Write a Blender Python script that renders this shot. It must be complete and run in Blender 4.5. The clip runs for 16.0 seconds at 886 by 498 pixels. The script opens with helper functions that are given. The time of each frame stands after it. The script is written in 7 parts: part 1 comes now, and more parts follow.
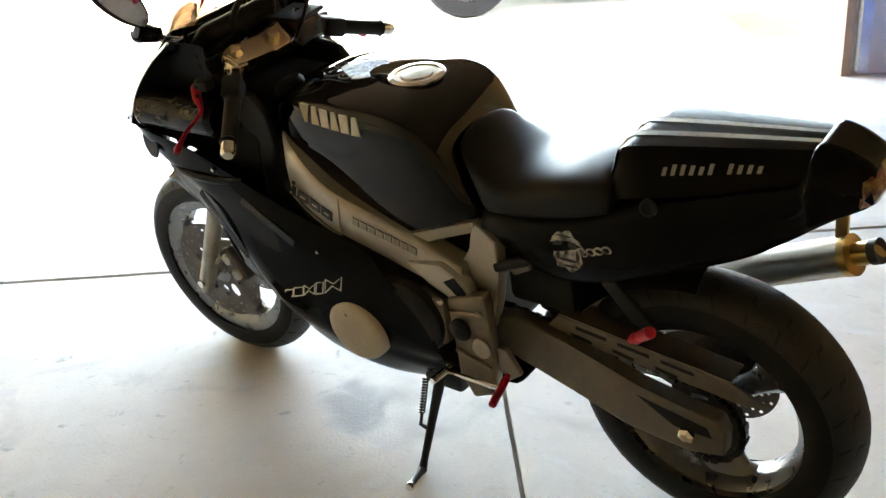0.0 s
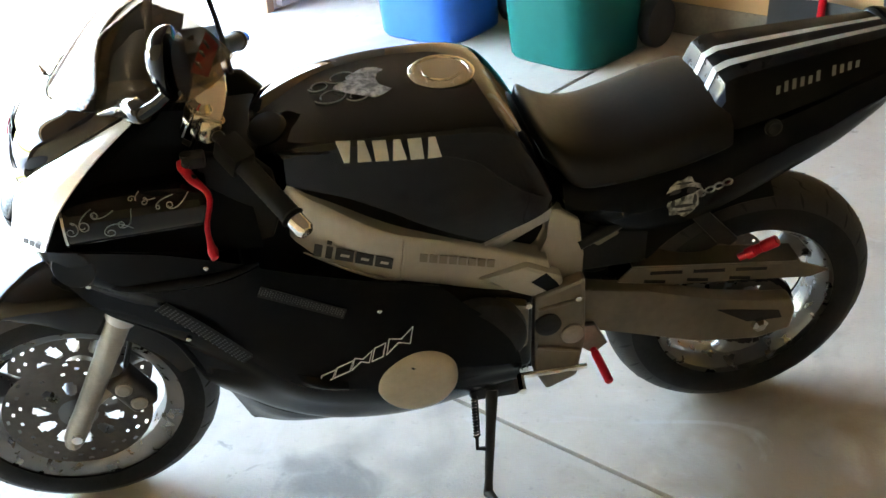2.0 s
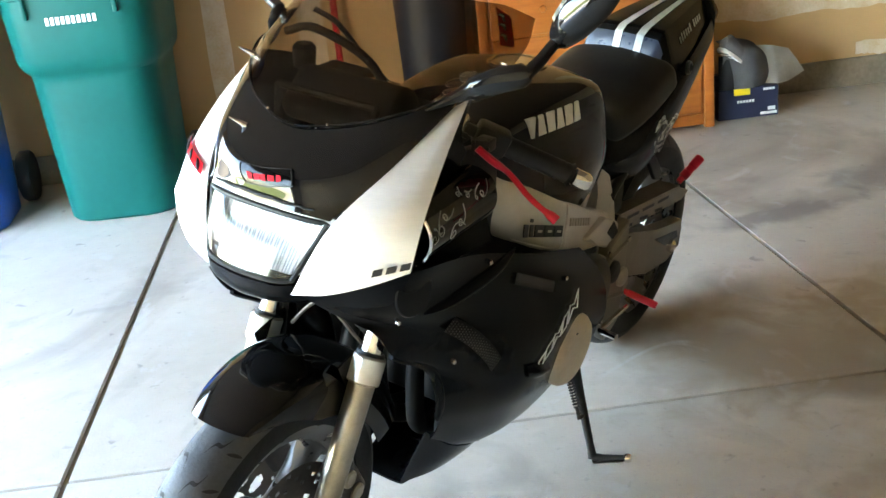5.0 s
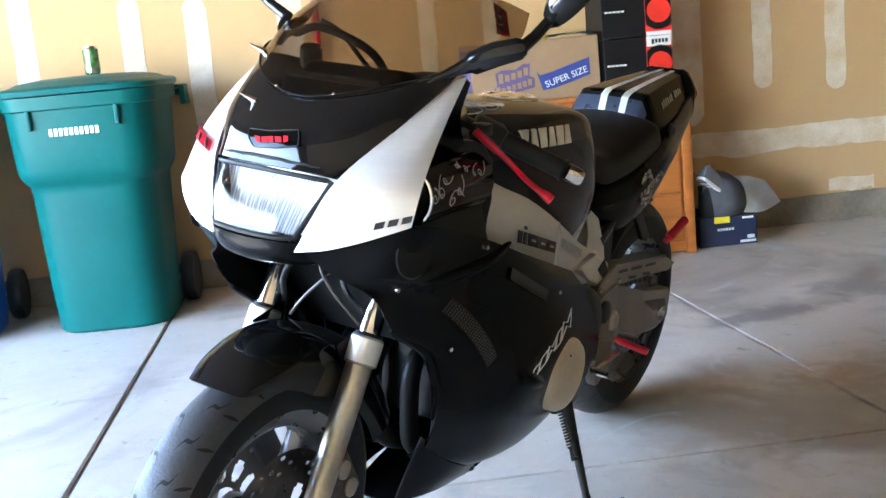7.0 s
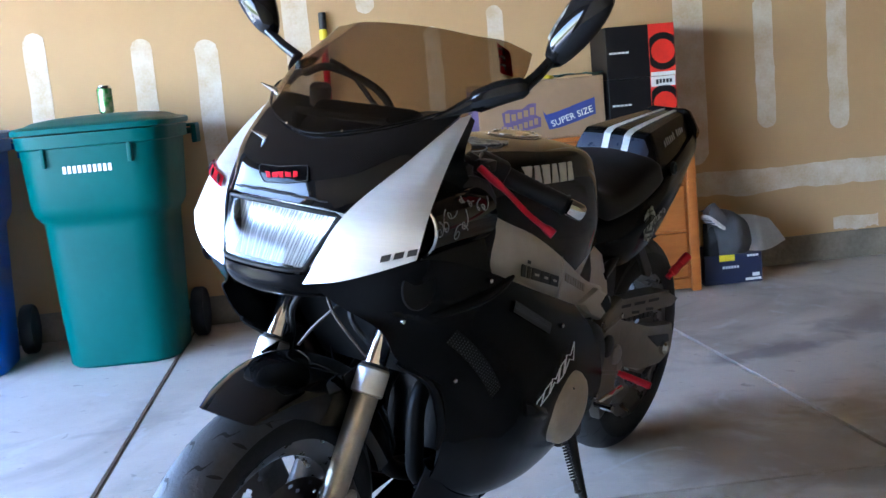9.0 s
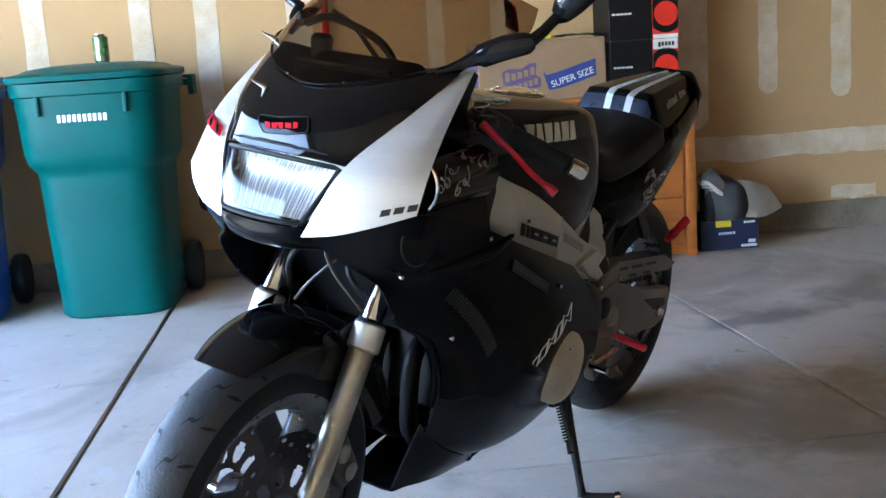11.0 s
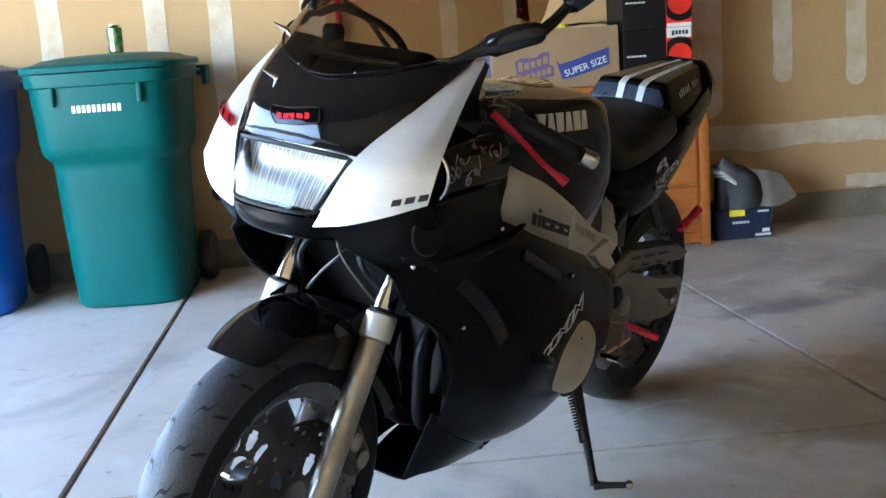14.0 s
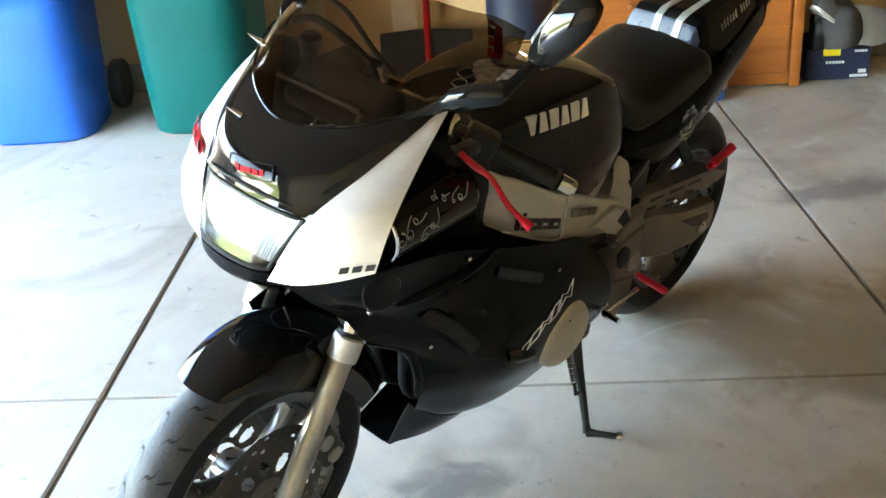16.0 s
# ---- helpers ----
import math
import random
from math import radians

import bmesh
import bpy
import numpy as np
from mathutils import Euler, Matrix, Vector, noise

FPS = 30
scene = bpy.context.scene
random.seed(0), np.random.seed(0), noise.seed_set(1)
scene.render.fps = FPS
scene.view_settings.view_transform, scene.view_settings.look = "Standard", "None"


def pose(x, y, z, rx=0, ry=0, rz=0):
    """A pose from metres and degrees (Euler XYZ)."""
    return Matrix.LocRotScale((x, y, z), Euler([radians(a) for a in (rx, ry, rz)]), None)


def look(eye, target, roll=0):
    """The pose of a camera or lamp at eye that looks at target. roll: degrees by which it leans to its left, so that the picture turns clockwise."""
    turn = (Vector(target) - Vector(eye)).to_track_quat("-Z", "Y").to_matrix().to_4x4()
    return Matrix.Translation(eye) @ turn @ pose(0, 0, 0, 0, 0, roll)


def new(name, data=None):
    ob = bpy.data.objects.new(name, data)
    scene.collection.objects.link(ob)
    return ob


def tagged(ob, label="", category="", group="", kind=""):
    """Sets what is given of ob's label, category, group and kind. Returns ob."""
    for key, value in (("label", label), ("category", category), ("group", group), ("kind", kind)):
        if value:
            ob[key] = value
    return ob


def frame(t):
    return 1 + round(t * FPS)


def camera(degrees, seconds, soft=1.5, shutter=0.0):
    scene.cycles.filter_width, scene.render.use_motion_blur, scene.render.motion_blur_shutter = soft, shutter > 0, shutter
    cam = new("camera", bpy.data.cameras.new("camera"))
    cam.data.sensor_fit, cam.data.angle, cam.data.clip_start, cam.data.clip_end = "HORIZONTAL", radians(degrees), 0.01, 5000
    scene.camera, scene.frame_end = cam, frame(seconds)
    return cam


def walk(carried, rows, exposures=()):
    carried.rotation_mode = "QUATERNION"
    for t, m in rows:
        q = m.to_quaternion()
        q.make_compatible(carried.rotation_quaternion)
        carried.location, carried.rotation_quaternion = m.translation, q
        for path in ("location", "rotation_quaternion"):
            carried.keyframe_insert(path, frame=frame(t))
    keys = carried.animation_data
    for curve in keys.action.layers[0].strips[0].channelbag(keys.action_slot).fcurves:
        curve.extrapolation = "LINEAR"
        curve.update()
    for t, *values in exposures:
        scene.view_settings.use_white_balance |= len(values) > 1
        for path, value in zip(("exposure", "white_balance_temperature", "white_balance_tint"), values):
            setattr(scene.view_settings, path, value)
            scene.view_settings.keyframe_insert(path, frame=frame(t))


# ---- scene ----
cam = camera(44.6, 16.0)
PATH = [
    (0, (0.037, -2.141, 1.5), (0.074, -0.307, 0.703), -3.2),
    (0.5, (-0.359, -1.92, 1.555), (0.091, -0.17, 0.697), -2.2),
    (1, (-0.687, -1.659, 1.551), (0.01, 0.002, 0.683), -3.8),
    (1.5, (-0.997, -1.42, 1.592), (0.009, 0.064, 0.704), -3.4),
    (2, (-1.367, -1.152, 1.604), (-0.065, 0.018, 0.637), -3.9),
    (2.5, (-1.634, -0.758, 1.598), (-0.14, 0.18, 0.655), -5.7),
    (3, (-1.837, -0.492, 1.606), (-0.176, 0.157, 0.701), -4.4),
    (3.5, (-2.011, -0.188, 1.628), (-0.276, 0.159, 0.695), -5.1),
    (4, (-2.043, 0.12, 1.615), (-0.279, 0.231, 0.681), -6.7),
    (6.5, (-2.247, 0.48, 1.05), (-0.305, 0.282, 0.612), -5.1),
    (7, (-2.254, 0.476, 1.05), (-0.296, 0.298, 0.683), -5.2),
    (7.5, (-2.267, 0.48, 1.051), (-0.3, 0.285, 0.746), -5.0),
    (8, (-2.285, 0.481, 1.049), (-0.32, 0.285, 0.729), -5.0),
    (8.5, (-2.295, 0.479, 1.05), (-0.325, 0.298, 0.757), -5.0),
    (9, (-2.303, 0.475, 1.047), (-0.332, 0.305, 0.753), -5.1),
    (11.5, (-2.281, 0.488, 1.037), (-0.325, 0.315, 0.659), -3.4),
    (12, (-2.283, 0.49, 1.036), (-0.326, 0.329, 0.656), -3.2),
    (12.5, (-2.281, 0.486, 1.035), (-0.325, 0.331, 0.647), -3.2),
    (13, (-2.288, 0.486, 1.035), (-0.329, 0.337, 0.657), -3.5),
    (13.5, (-2.289, 0.483, 1.036), (-0.332, 0.352, 0.644), -3.8),
    (14, (-2.29, 0.48, 1.039), (-0.333, 0.332, 0.655), -3.9),
    (14.5, (-2.288, 0.471, 1.037), (-0.332, 0.348, 0.64), -4.2),
    (15, (-2.203, 0.403, 1.116), (-0.283, 0.299, 0.567), -4.8),
    (15.5, (-2.109, 0.324, 1.407), (-0.273, 0.285, 0.615), -4.0),
    (16, (-2.137, 0.161, 1.552), (-0.342, 0.286, 0.679), -4.0),
]
EXPOSURES = [(0.0, 5.77, 8900, 11), (2.0, 6.0, 7800, 8), (4.0, 5.95, 7600, 7), (6.5, 5.92, 6900, 11), (7.0, 5.92, 6400, 15), (7.6, 5.38, 5850, 19), (9.0, 5.26, 5700, 18), (11.5, 5.27, 6100, 14), (13.0, 5.30, 6250, 13), (14.5, 5.31, 6400, 13), (15.0, 5.83, 7050, 12), (15.5, 5.85, 7500, 9), (16.0, 5.85, 7600, 6)]
walk(cam, [(t, look(eye, target, roll)) for t, eye, target, roll in PATH], EXPOSURES)

# ---- light: daylight through the open garage door ----
world = bpy.data.worlds.new("daylight")
scene.world = world
world.use_nodes = True
wn = world.node_tree
sky = wn.nodes.new("ShaderNodeTexSky")
sky.sky_type, sky.sun_disc = "NISHITA", False
sky.sun_elevation, sky.sun_rotation = radians(52), radians(205)
wn.links.new(sky.outputs[0], wn.nodes["Background"].inputs[0])
wn.nodes["Background"].inputs[1].default_value = 0.15
sun = new("sun", bpy.data.lights.new("sun", "SUN"))
sun.data.energy, sun.data.angle, sun.data.color = 3.0, radians(0.5), (1.0, 0.95, 0.87)
sun.matrix_world = look((3, -6, 9), (0, 1, 0))


# ---- materials ----
def mat(name, col, rough=0.5, metal=0.0, col2=None, scale=6.0, bump=0.0, bscale=90.0, coat=0.0, contrast=0.18, spread=0.1, stretch=(1, 1, 1), spec=0.5):
    """A surface with two scales of colour change, uneven gloss and fine relief."""
    m = bpy.data.materials.new(name)
    m.use_nodes = True
    nt, bsdf = m.node_tree, m.node_tree.nodes["Principled BSDF"]
    tc, mp = nt.nodes.new("ShaderNodeTexCoord"), nt.nodes.new("ShaderNodeMapping")
    mp.inputs["Scale"].default_value = stretch
    nt.links.new(tc.outputs["Object"], mp.inputs[0])
    n1, n2, n3 = (nt.nodes.new("ShaderNodeTexNoise") for _ in range(3))
    for n, sc, det in ((n1, scale, 5), (n2, scale * 9, 3), (n3, bscale, 4)):
        n.inputs["Scale"].default_value, n.inputs["Detail"].default_value = sc, det
        nt.links.new(mp.outputs[0], n.inputs[0])
    add = nt.nodes.new("ShaderNodeMath")
    add.operation = "MULTIPLY_ADD"
    nt.links.new(n2.outputs["Fac"], add.inputs[0])
    add.inputs[1].default_value = 0.35
    nt.links.new(n1.outputs["Fac"], add.inputs[2])
    ramp = nt.nodes.new("ShaderNodeMapRange")
    ramp.inputs["From Min"].default_value, ramp.inputs["From Max"].default_value = 0.675 - contrast, 0.675 + contrast
    nt.links.new(add.outputs[0], ramp.inputs["Value"])
    mix = nt.nodes.new("ShaderNodeMix")
    mix.data_type = "RGBA"
    c2 = col2 or tuple(c * 0.82 for c in col)
    mix.inputs["A"].default_value, mix.inputs["B"].default_value = (*c2, 1), (*col, 1)
    nt.links.new(ramp.outputs[0], mix.inputs["Factor"])
    nt.links.new(mix.outputs["Result"], bsdf.inputs["Base Color"])
    rr = nt.nodes.new("ShaderNodeMapRange")
    rr.inputs["To Min"].default_value, rr.inputs["To Max"].default_value = max(0.02, rough * (1 - spread)), min(1, rough * (1 + spread))
    nt.links.new(n2.outputs["Fac"], rr.inputs["Value"])
    nt.links.new(rr.outputs[0], bsdf.inputs["Roughness"])
    bsdf.inputs["Metallic"].default_value = metal
    bsdf.inputs["Specular IOR Level"].default_value = spec
    bsdf.inputs["Coat Weight"].default_value = coat
    bsdf.inputs["Coat Roughness"].default_value = 0.05
    if bump:
        b = nt.nodes.new("ShaderNodeBump")
        b.inputs["Strength"].default_value, b.inputs["Distance"].default_value = min(1.0, bump), 0.004
        nt.links.new(n3.outputs["Fac"], b.inputs["Height"])
        nt.links.new(b.outputs[0], bsdf.inputs["Normal"])
    return m


def glass(name, col, rough=0.02, alpha=None):
    m = bpy.data.materials.new(name)
    m.use_nodes = True
    nt = m.node_tree
    b = nt.nodes["Principled BSDF"]
    b.inputs["Base Color"].default_value = (*col, 1)
    b.inputs["Roughness"].default_value = rough
    if alpha is None:
        b.inputs["Transmission Weight"].default_value = 1.0
        b.inputs["IOR"].default_value = 1.45
    else:
        out = nt.nodes["Material Output"]
        tr, ms = nt.nodes.new("ShaderNodeBsdfTransparent"), nt.nodes.new("ShaderNodeMixShader")
        tr.inputs[0].default_value = (*col, 1)
        gl, lw = nt.nodes.new("ShaderNodeBsdfGlossy"), nt.nodes.new("ShaderNodeLayerWeight")
        gl.inputs["Roughness"].default_value = rough
        pw, sc = nt.nodes.new("ShaderNodeMath"), nt.nodes.new("ShaderNodeMapRange")
        pw.operation, pw.inputs[1].default_value = "POWER", 5.0
        sc.inputs["To Min"].default_value, sc.inputs["To Max"].default_value = 0.035, 0.9
        nt.links.new(lw.outputs["Facing"], pw.inputs[0])
        nt.links.new(pw.outputs[0], sc.inputs["Value"])
        nt.links.new(sc.outputs[0], ms.inputs[0])
        nt.links.new(tr.outputs[0], ms.inputs[1])
        nt.links.new(gl.outputs[0], ms.inputs[2])
        nt.links.new(ms.outputs[0], out.inputs[0])
    return m




def floor_concrete():
    """Trowelled concrete: broad tone changes, dark tyre and oil smudges, pale scuffs and grain."""
    m = mat("garage_concrete", (0.57, 0.515, 0.44), 0.66, col2=(0.42, 0.365, 0.295), scale=1.5, bump=0.22, bscale=120, contrast=0.30, spread=0.2, spec=0.32)
    nt = m.node_tree
    bsdf = nt.nodes["Principled BSDF"]
    src = bsdf.inputs["Base Color"].links[0].from_socket
    tc = nt.nodes.new("ShaderNodeTexCoord")
    for sc, lo, hi, col, amt, warp in ((0.85, 0.56, 0.70, (0.22, 0.18, 0.14), 0.8, 0.8), (3.1, 0.57, 0.72, (0.27, 0.24, 0.21), 0.5, 1.0), (2.3, 0.61, 0.70, (0.52, 0.50, 0.47), 0.6, 2.4), (16.0, 0.66, 0.74, (0.20, 0.18, 0.17), 0.6, 0.5), (48.0, 0.62, 0.72, (0.30, 0.28, 0.26), 0.35, 0.2)):
        n = nt.nodes.new("ShaderNodeTexNoise")
        n.inputs["Scale"].default_value, n.inputs["Detail"].default_value, n.inputs["Distortion"].default_value = sc, 6, warp
        mp = nt.nodes.new("ShaderNodeMapping")
        mp.inputs["Location"].default_value = (sc * 1.7, sc * 0.6, 0)
        nt.links.new(tc.outputs["Object"], mp.inputs[0])
        nt.links.new(mp.outputs[0], n.inputs[0])
        r = nt.nodes.new("ShaderNodeMapRange")
        r.inputs["From Min"].default_value, r.inputs["From Max"].default_value, r.inputs["To Max"].default_value = lo, hi, amt
        nt.links.new(n.outputs["Fac"], r.inputs["Value"])
        mx = nt.nodes.new("ShaderNodeMix")
        mx.data_type = "RGBA"
        nt.links.new(r.outputs[0], mx.inputs["Factor"])
        nt.links.new(src, mx.inputs["A"])
        mx.inputs["B"].default_value = (*col, 1)
        src = mx.outputs["Result"]
    # stains with a place of their own: an oil patch before the stand, a long dark smear, and brown soiling behind the
    # bike that also holds its shadow
    pos = nt.nodes.new("ShaderNodeNewGeometry")
    for (x, y), (sx, sy), turn, col, amt in (((-0.17, 0.33), (0.11, 0.20), 10, (0.16, 0.15, 0.14), 0.75), ((1.40, -1.00), (0.09, 0.42), 12, (0.20, 0.175, 0.165), 0.75), ((1.62, -1.45), (0.14, 0.30), -35, (0.22, 0.195, 0.18), 0.6),
                                             # brown patches: soiling and the bike's shadow together, put into the
                                             # colour
                                             ((0.45, -0.85), (0.42, 0.75), 20, (0.30, 0.225, 0.15), 0.75), ((-0.35, -0.85), (0.30, 0.55), -10, (0.33, 0.25, 0.17), 0.6), ((0.62, -0.30), (0.10, 0.16), 30, (0.20, 0.17, 0.15), 0.5)):
        mp = nt.nodes.new("ShaderNodeMapping")
        mp.vector_type = "TEXTURE"
        mp.inputs["Location"].default_value, mp.inputs["Rotation"].default_value, mp.inputs["Scale"].default_value = (x, y, 0), (0, 0, radians(turn)), (sx, sy, 1)
        nt.links.new(pos.outputs["Position"], mp.inputs[0])
        ln = nt.nodes.new("ShaderNodeVectorMath")
        ln.operation = "LENGTH"
        nt.links.new(mp.outputs[0], ln.inputs[0])
        n = nt.nodes.new("ShaderNodeTexNoise")
        n.inputs["Scale"].default_value, n.inputs["Detail"].default_value, n.inputs["Distortion"].default_value = 7.0, 7, 0.9
        nt.links.new(pos.outputs["Position"], n.inputs[0])
        ad = nt.nodes.new("ShaderNodeMath")
        ad.operation = "MULTIPLY_ADD"
        ad.inputs[1].default_value = 1.9
        nt.links.new(n.outputs["Fac"], ad.inputs[0])
        nt.links.new(ln.outputs["Value"], ad.inputs[2])
        r = nt.nodes.new("ShaderNodeMapRange")
        r.interpolation_type = "SMOOTHSTEP"
        r.inputs["From Min"].default_value, r.inputs["From Max"].default_value, r.inputs["To Min"].default_value, r.inputs["To Max"].default_value = 1.15, 2.0, amt, 0.0
        nt.links.new(ad.outputs[0], r.inputs["Value"])
        mx = nt.nodes.new("ShaderNodeMix")
        mx.data_type = "RGBA"
        nt.links.new(r.outputs[0], mx.inputs["Factor"])
        nt.links.new(src, mx.inputs["A"])
        mx.inputs["B"].default_value = (*col, 1)
        src = mx.outputs["Result"]
    nt.links.new(src, bsdf.inputs["Base Color"])
    return m


CONCRETE = floor_concrete()
STEM = mat("stem_concrete", (0.27, 0.235, 0.18), 0.85, col2=(0.16, 0.135, 0.10), scale=5, bump=0.8, bscale=60)
DRIVE = mat("driveway_concrete", (0.62, 0.60, 0.57), 0.8, col2=(0.52, 0.50, 0.47), scale=0.8, bump=0.3, bscale=80)
GRASS = mat("lawn_grass", (0.16, 0.20, 0.04), 0.9, col2=(0.10, 0.14, 0.03), scale=3, bump=1.0, bscale=60)
DRYWALL = mat("tan_drywall_paper", (0.53, 0.345, 0.170), 0.85, col2=(0.48, 0.305, 0.148), scale=0.9, bump=0.08, bscale=200)
JOINTDIRT = mat("joint_dirt", (0.24, 0.185, 0.130), 0.95, col2=(0.14, 0.108, 0.078), scale=12, bump=0.3, bscale=90)
MUD = mat("white_joint_compound", (0.68, 0.60, 0.50), 0.8, col2=(0.56, 0.43, 0.28), scale=9, bump=0.15, bscale=120)
WHITEWALL = mat("plain_wall_paint", (0.62, 0.58, 0.52), 0.85, scale=1.2, bump=0.08, bscale=150)
SIDEWALL = mat("bare_drywall", (0.66, 0.485, 0.295), 0.9, col2=(0.58, 0.42, 0.25), scale=1.4, bump=0.06, bscale=160)
# Unseen walls, kept dark so less bounced light reaches floor and bike.
BACKWALL = mat("unseen_wall_dark", (0.30, 0.215, 0.13), 0.9, col2=(0.24, 0.17, 0.10), scale=2.5, stretch=(3, 3, 0.4))
# The ceiling is unseen; its dark brown lowers bounce and reflections.
CEIL = mat("unseen_ceiling_dark", (0.165, 0.112, 0.065), 0.9, scale=1.0, bump=0.08, bscale=150)
TRIMW = mat("door_trim_wood", (0.33, 0.20, 0.12), 0.7, scale=4, stretch=(6, 6, 1), bump=0.2)
STEELTRACK = mat("galvanised_steel", (0.55, 0.56, 0.58), 0.45, 1.0, scale=8)
GLOSSBLACK = mat("gloss_black_paint", (0.0055, 0.0053, 0.0055), 0.03, col2=(0.0075, 0.0072, 0.0075), scale=4, spread=0.35, spec=0.34)
SATINBLACK = mat("satin_black_paint", (0.0045, 0.0044, 0.0046), 0.21, col2=(0.0070, 0.0068, 0.0070), scale=5, bump=0.02, bscale=300, spec=0.06)
MATTEBLACK = mat("matt_black_plastic", (0.011, 0.0108, 0.0105), 0.50, col2=(0.017, 0.0165, 0.016), scale=9, bump=0.12, bscale=400, spec=0.22)
DARKENG = mat("dark_engine_metal", (0.03, 0.028, 0.025), 0.45, 0.6, col2=(0.014, 0.013, 0.012), scale=12, bump=0.2, bscale=150)
CALIPER = mat("brown_caliper_metal", (0.10, 0.085, 0.07), 0.42, 0.6, col2=(0.055, 0.047, 0.04), scale=14, bump=0.2, bscale=150)
SILVER = mat("silver_frame_paint", (0.50, 0.465, 0.41), 0.32, 0.45, col2=(0.43, 0.395, 0.34), scale=7, bump=0.03, bscale=250)
SWINGALU = mat("worn_swingarm_metal", (0.235, 0.200, 0.155), 0.38, 0.65, col2=(0.165, 0.140, 0.108), scale=6, bump=0.06, bscale=200)
CASTALU = mat("cast_aluminium", (0.40, 0.355, 0.295), 0.33, 0.9, col2=(0.27, 0.24, 0.195), scale=10, bump=0.12, bscale=180)
COLLAR = mat("pale_fork_collar", (0.74, 0.73, 0.70), 0.30, 0.55, col2=(0.62, 0.61, 0.58), scale=9)
WHEELGREY = mat("grey_wheel_paint", (0.24, 0.235, 0.23), 0.28, 0.8, col2=(0.19, 0.185, 0.18), scale=4, spread=0.12)
CHROME = mat("chrome", (0.80, 0.79, 0.77), 0.09, 1.0, col2=(0.72, 0.71, 0.69), scale=12, spread=0.3)
GOLDALU = mat("champagne_cover", (0.55, 0.47, 0.35), 0.42, 0.4, col2=(0.43, 0.36, 0.26), scale=9, bump=0.05)
CLAMPALU = mat("polished_clamp_metal", (0.72, 0.64, 0.50), 0.22, 1.0, scale=9)
BRUSHED = mat("brushed_silver_panel", (0.87, 0.88, 0.89), 0.33, 0.60, col2=(0.80, 0.81, 0.83), scale=5, stretch=(1, 1, 14), bump=0.02)
RUBBER = mat("tyre_rubber", (0.010, 0.010, 0.0105), 0.6, col2=(0.016, 0.016, 0.016), scale=9, bump=0.2, bscale=260, spec=0.18)
# Tread rubber in two tones: rear dark, front bluish with the door's light.
TREADDARK = mat("dark_tyre_tread", (0.030, 0.029, 0.028), 0.6, col2=(0.018, 0.0175, 0.017), scale=14, bump=0.25, bscale=200, spec=0.35)
TREADGREY = mat("door_lit_tyre_tread", (0.056, 0.060, 0.067), 0.55, col2=(0.034, 0.036, 0.040), scale=14, bump=0.25, bscale=200)
GROOVE = mat("groove_rubber", (0.008, 0.008, 0.008), 0.8, scale=20)
DISC = mat("brake_disc_steel", (0.20, 0.17, 0.145), 0.34, 1.0, col2=(0.13, 0.11, 0.095), scale=9)
RED = mat("red_anodised", (0.60, 0.006, 0.030), 0.32, 0.15, col2=(0.50, 0.005, 0.025), scale=16)
REDPAINT = mat("red_print", (0.50, 0.004, 0.014), 0.7, scale=16, spec=0.12)
RESERVOIR = mat("brown_black_reservoir", (0.035, 0.022, 0.014), 0.25, col2=(0.02, 0.013, 0.009), scale=12)
VINYL = mat("black_seat_vinyl", (0.0065, 0.006, 0.0056), 0.42, col2=(0.010, 0.009, 0.0084), scale=10, bump=0.03, bscale=500, spec=0.24)
COWLBLUE = mat("blue_black_cowl_paint", (0.020, 0.030, 0.062), 0.28, scale=6, coat=0.3)
DECAL = mat("pale_decal", (0.66, 0.62, 0.52), 0.45, col2=(0.56, 0.52, 0.43), scale=25)
DECALW = mat("white_stripe", (0.88, 0.88, 0.87), 0.4, scale=25)
DECALD = mat("dark_decal", (0.015, 0.015, 0.016), 0.5, scale=25)
MOTTLED = mat("mottled_print", (0.50, 0.49, 0.45), 0.4, col2=(0.07, 0.068, 0.062), scale=80, contrast=0.12)
# Near-black for dark parts; inside the fairing opening it stands for shade.
DEEPBLACK = mat("black_and_shade", (0.004, 0.004, 0.0042), 0.45, col2=(0.007, 0.007, 0.007), scale=9, spec=0.2)
INLETGREY = mat("inlet_mesh_metal", (0.14, 0.14, 0.14), 0.45, 0.7, col2=(0.09, 0.09, 0.09), scale=30)
SCROLL = mat("grey_scroll_print", (0.27, 0.265, 0.25), 0.4, scale=30)
MUFFLER = mat("brushed_muffler", (0.50, 0.47, 0.42), 0.35, 1.0, scale=6, stretch=(1, 8, 8))
GOLD = mat("gold_end_cap", (0.60, 0.42, 0.16), 0.3, 1.0, scale=10)
TAILLENS = mat("amber_red_lens", (0.30, 0.16, 0.06), 0.2, col2=(0.12, 0.03, 0.02), scale=40, coat=0.4, contrast=0.1)
MIRRORGLASS = mat("mirror_glass", (0.85, 0.85, 0.85), 0.03, 1.0, scale=3)
SMOKE = glass("smoked_screen", (0.53, 0.46, 0.385), 0.02, alpha=1)
CLEARLENS = glass("clear_lens", (0.97, 0.98, 0.98), 0.06, alpha=1)
REFLECTOR = mat("headlight_reflector", (0.95, 0.95, 0.95), 0.30, 0.45, scale=20)
CARTGREEN = mat("green_cart_plastic", (0.0, 0.092, 0.082), 0.42, col2=(0.0, 0.076, 0.068), scale=3, bump=0.1, bscale=260, spec=0.14)
CARTBLUE = mat("blue_cart_plastic", (0.005, 0.11, 0.48), 0.38, col2=(0.004, 0.09, 0.41), scale=3, bump=0.1, bscale=260, spec=0.45)
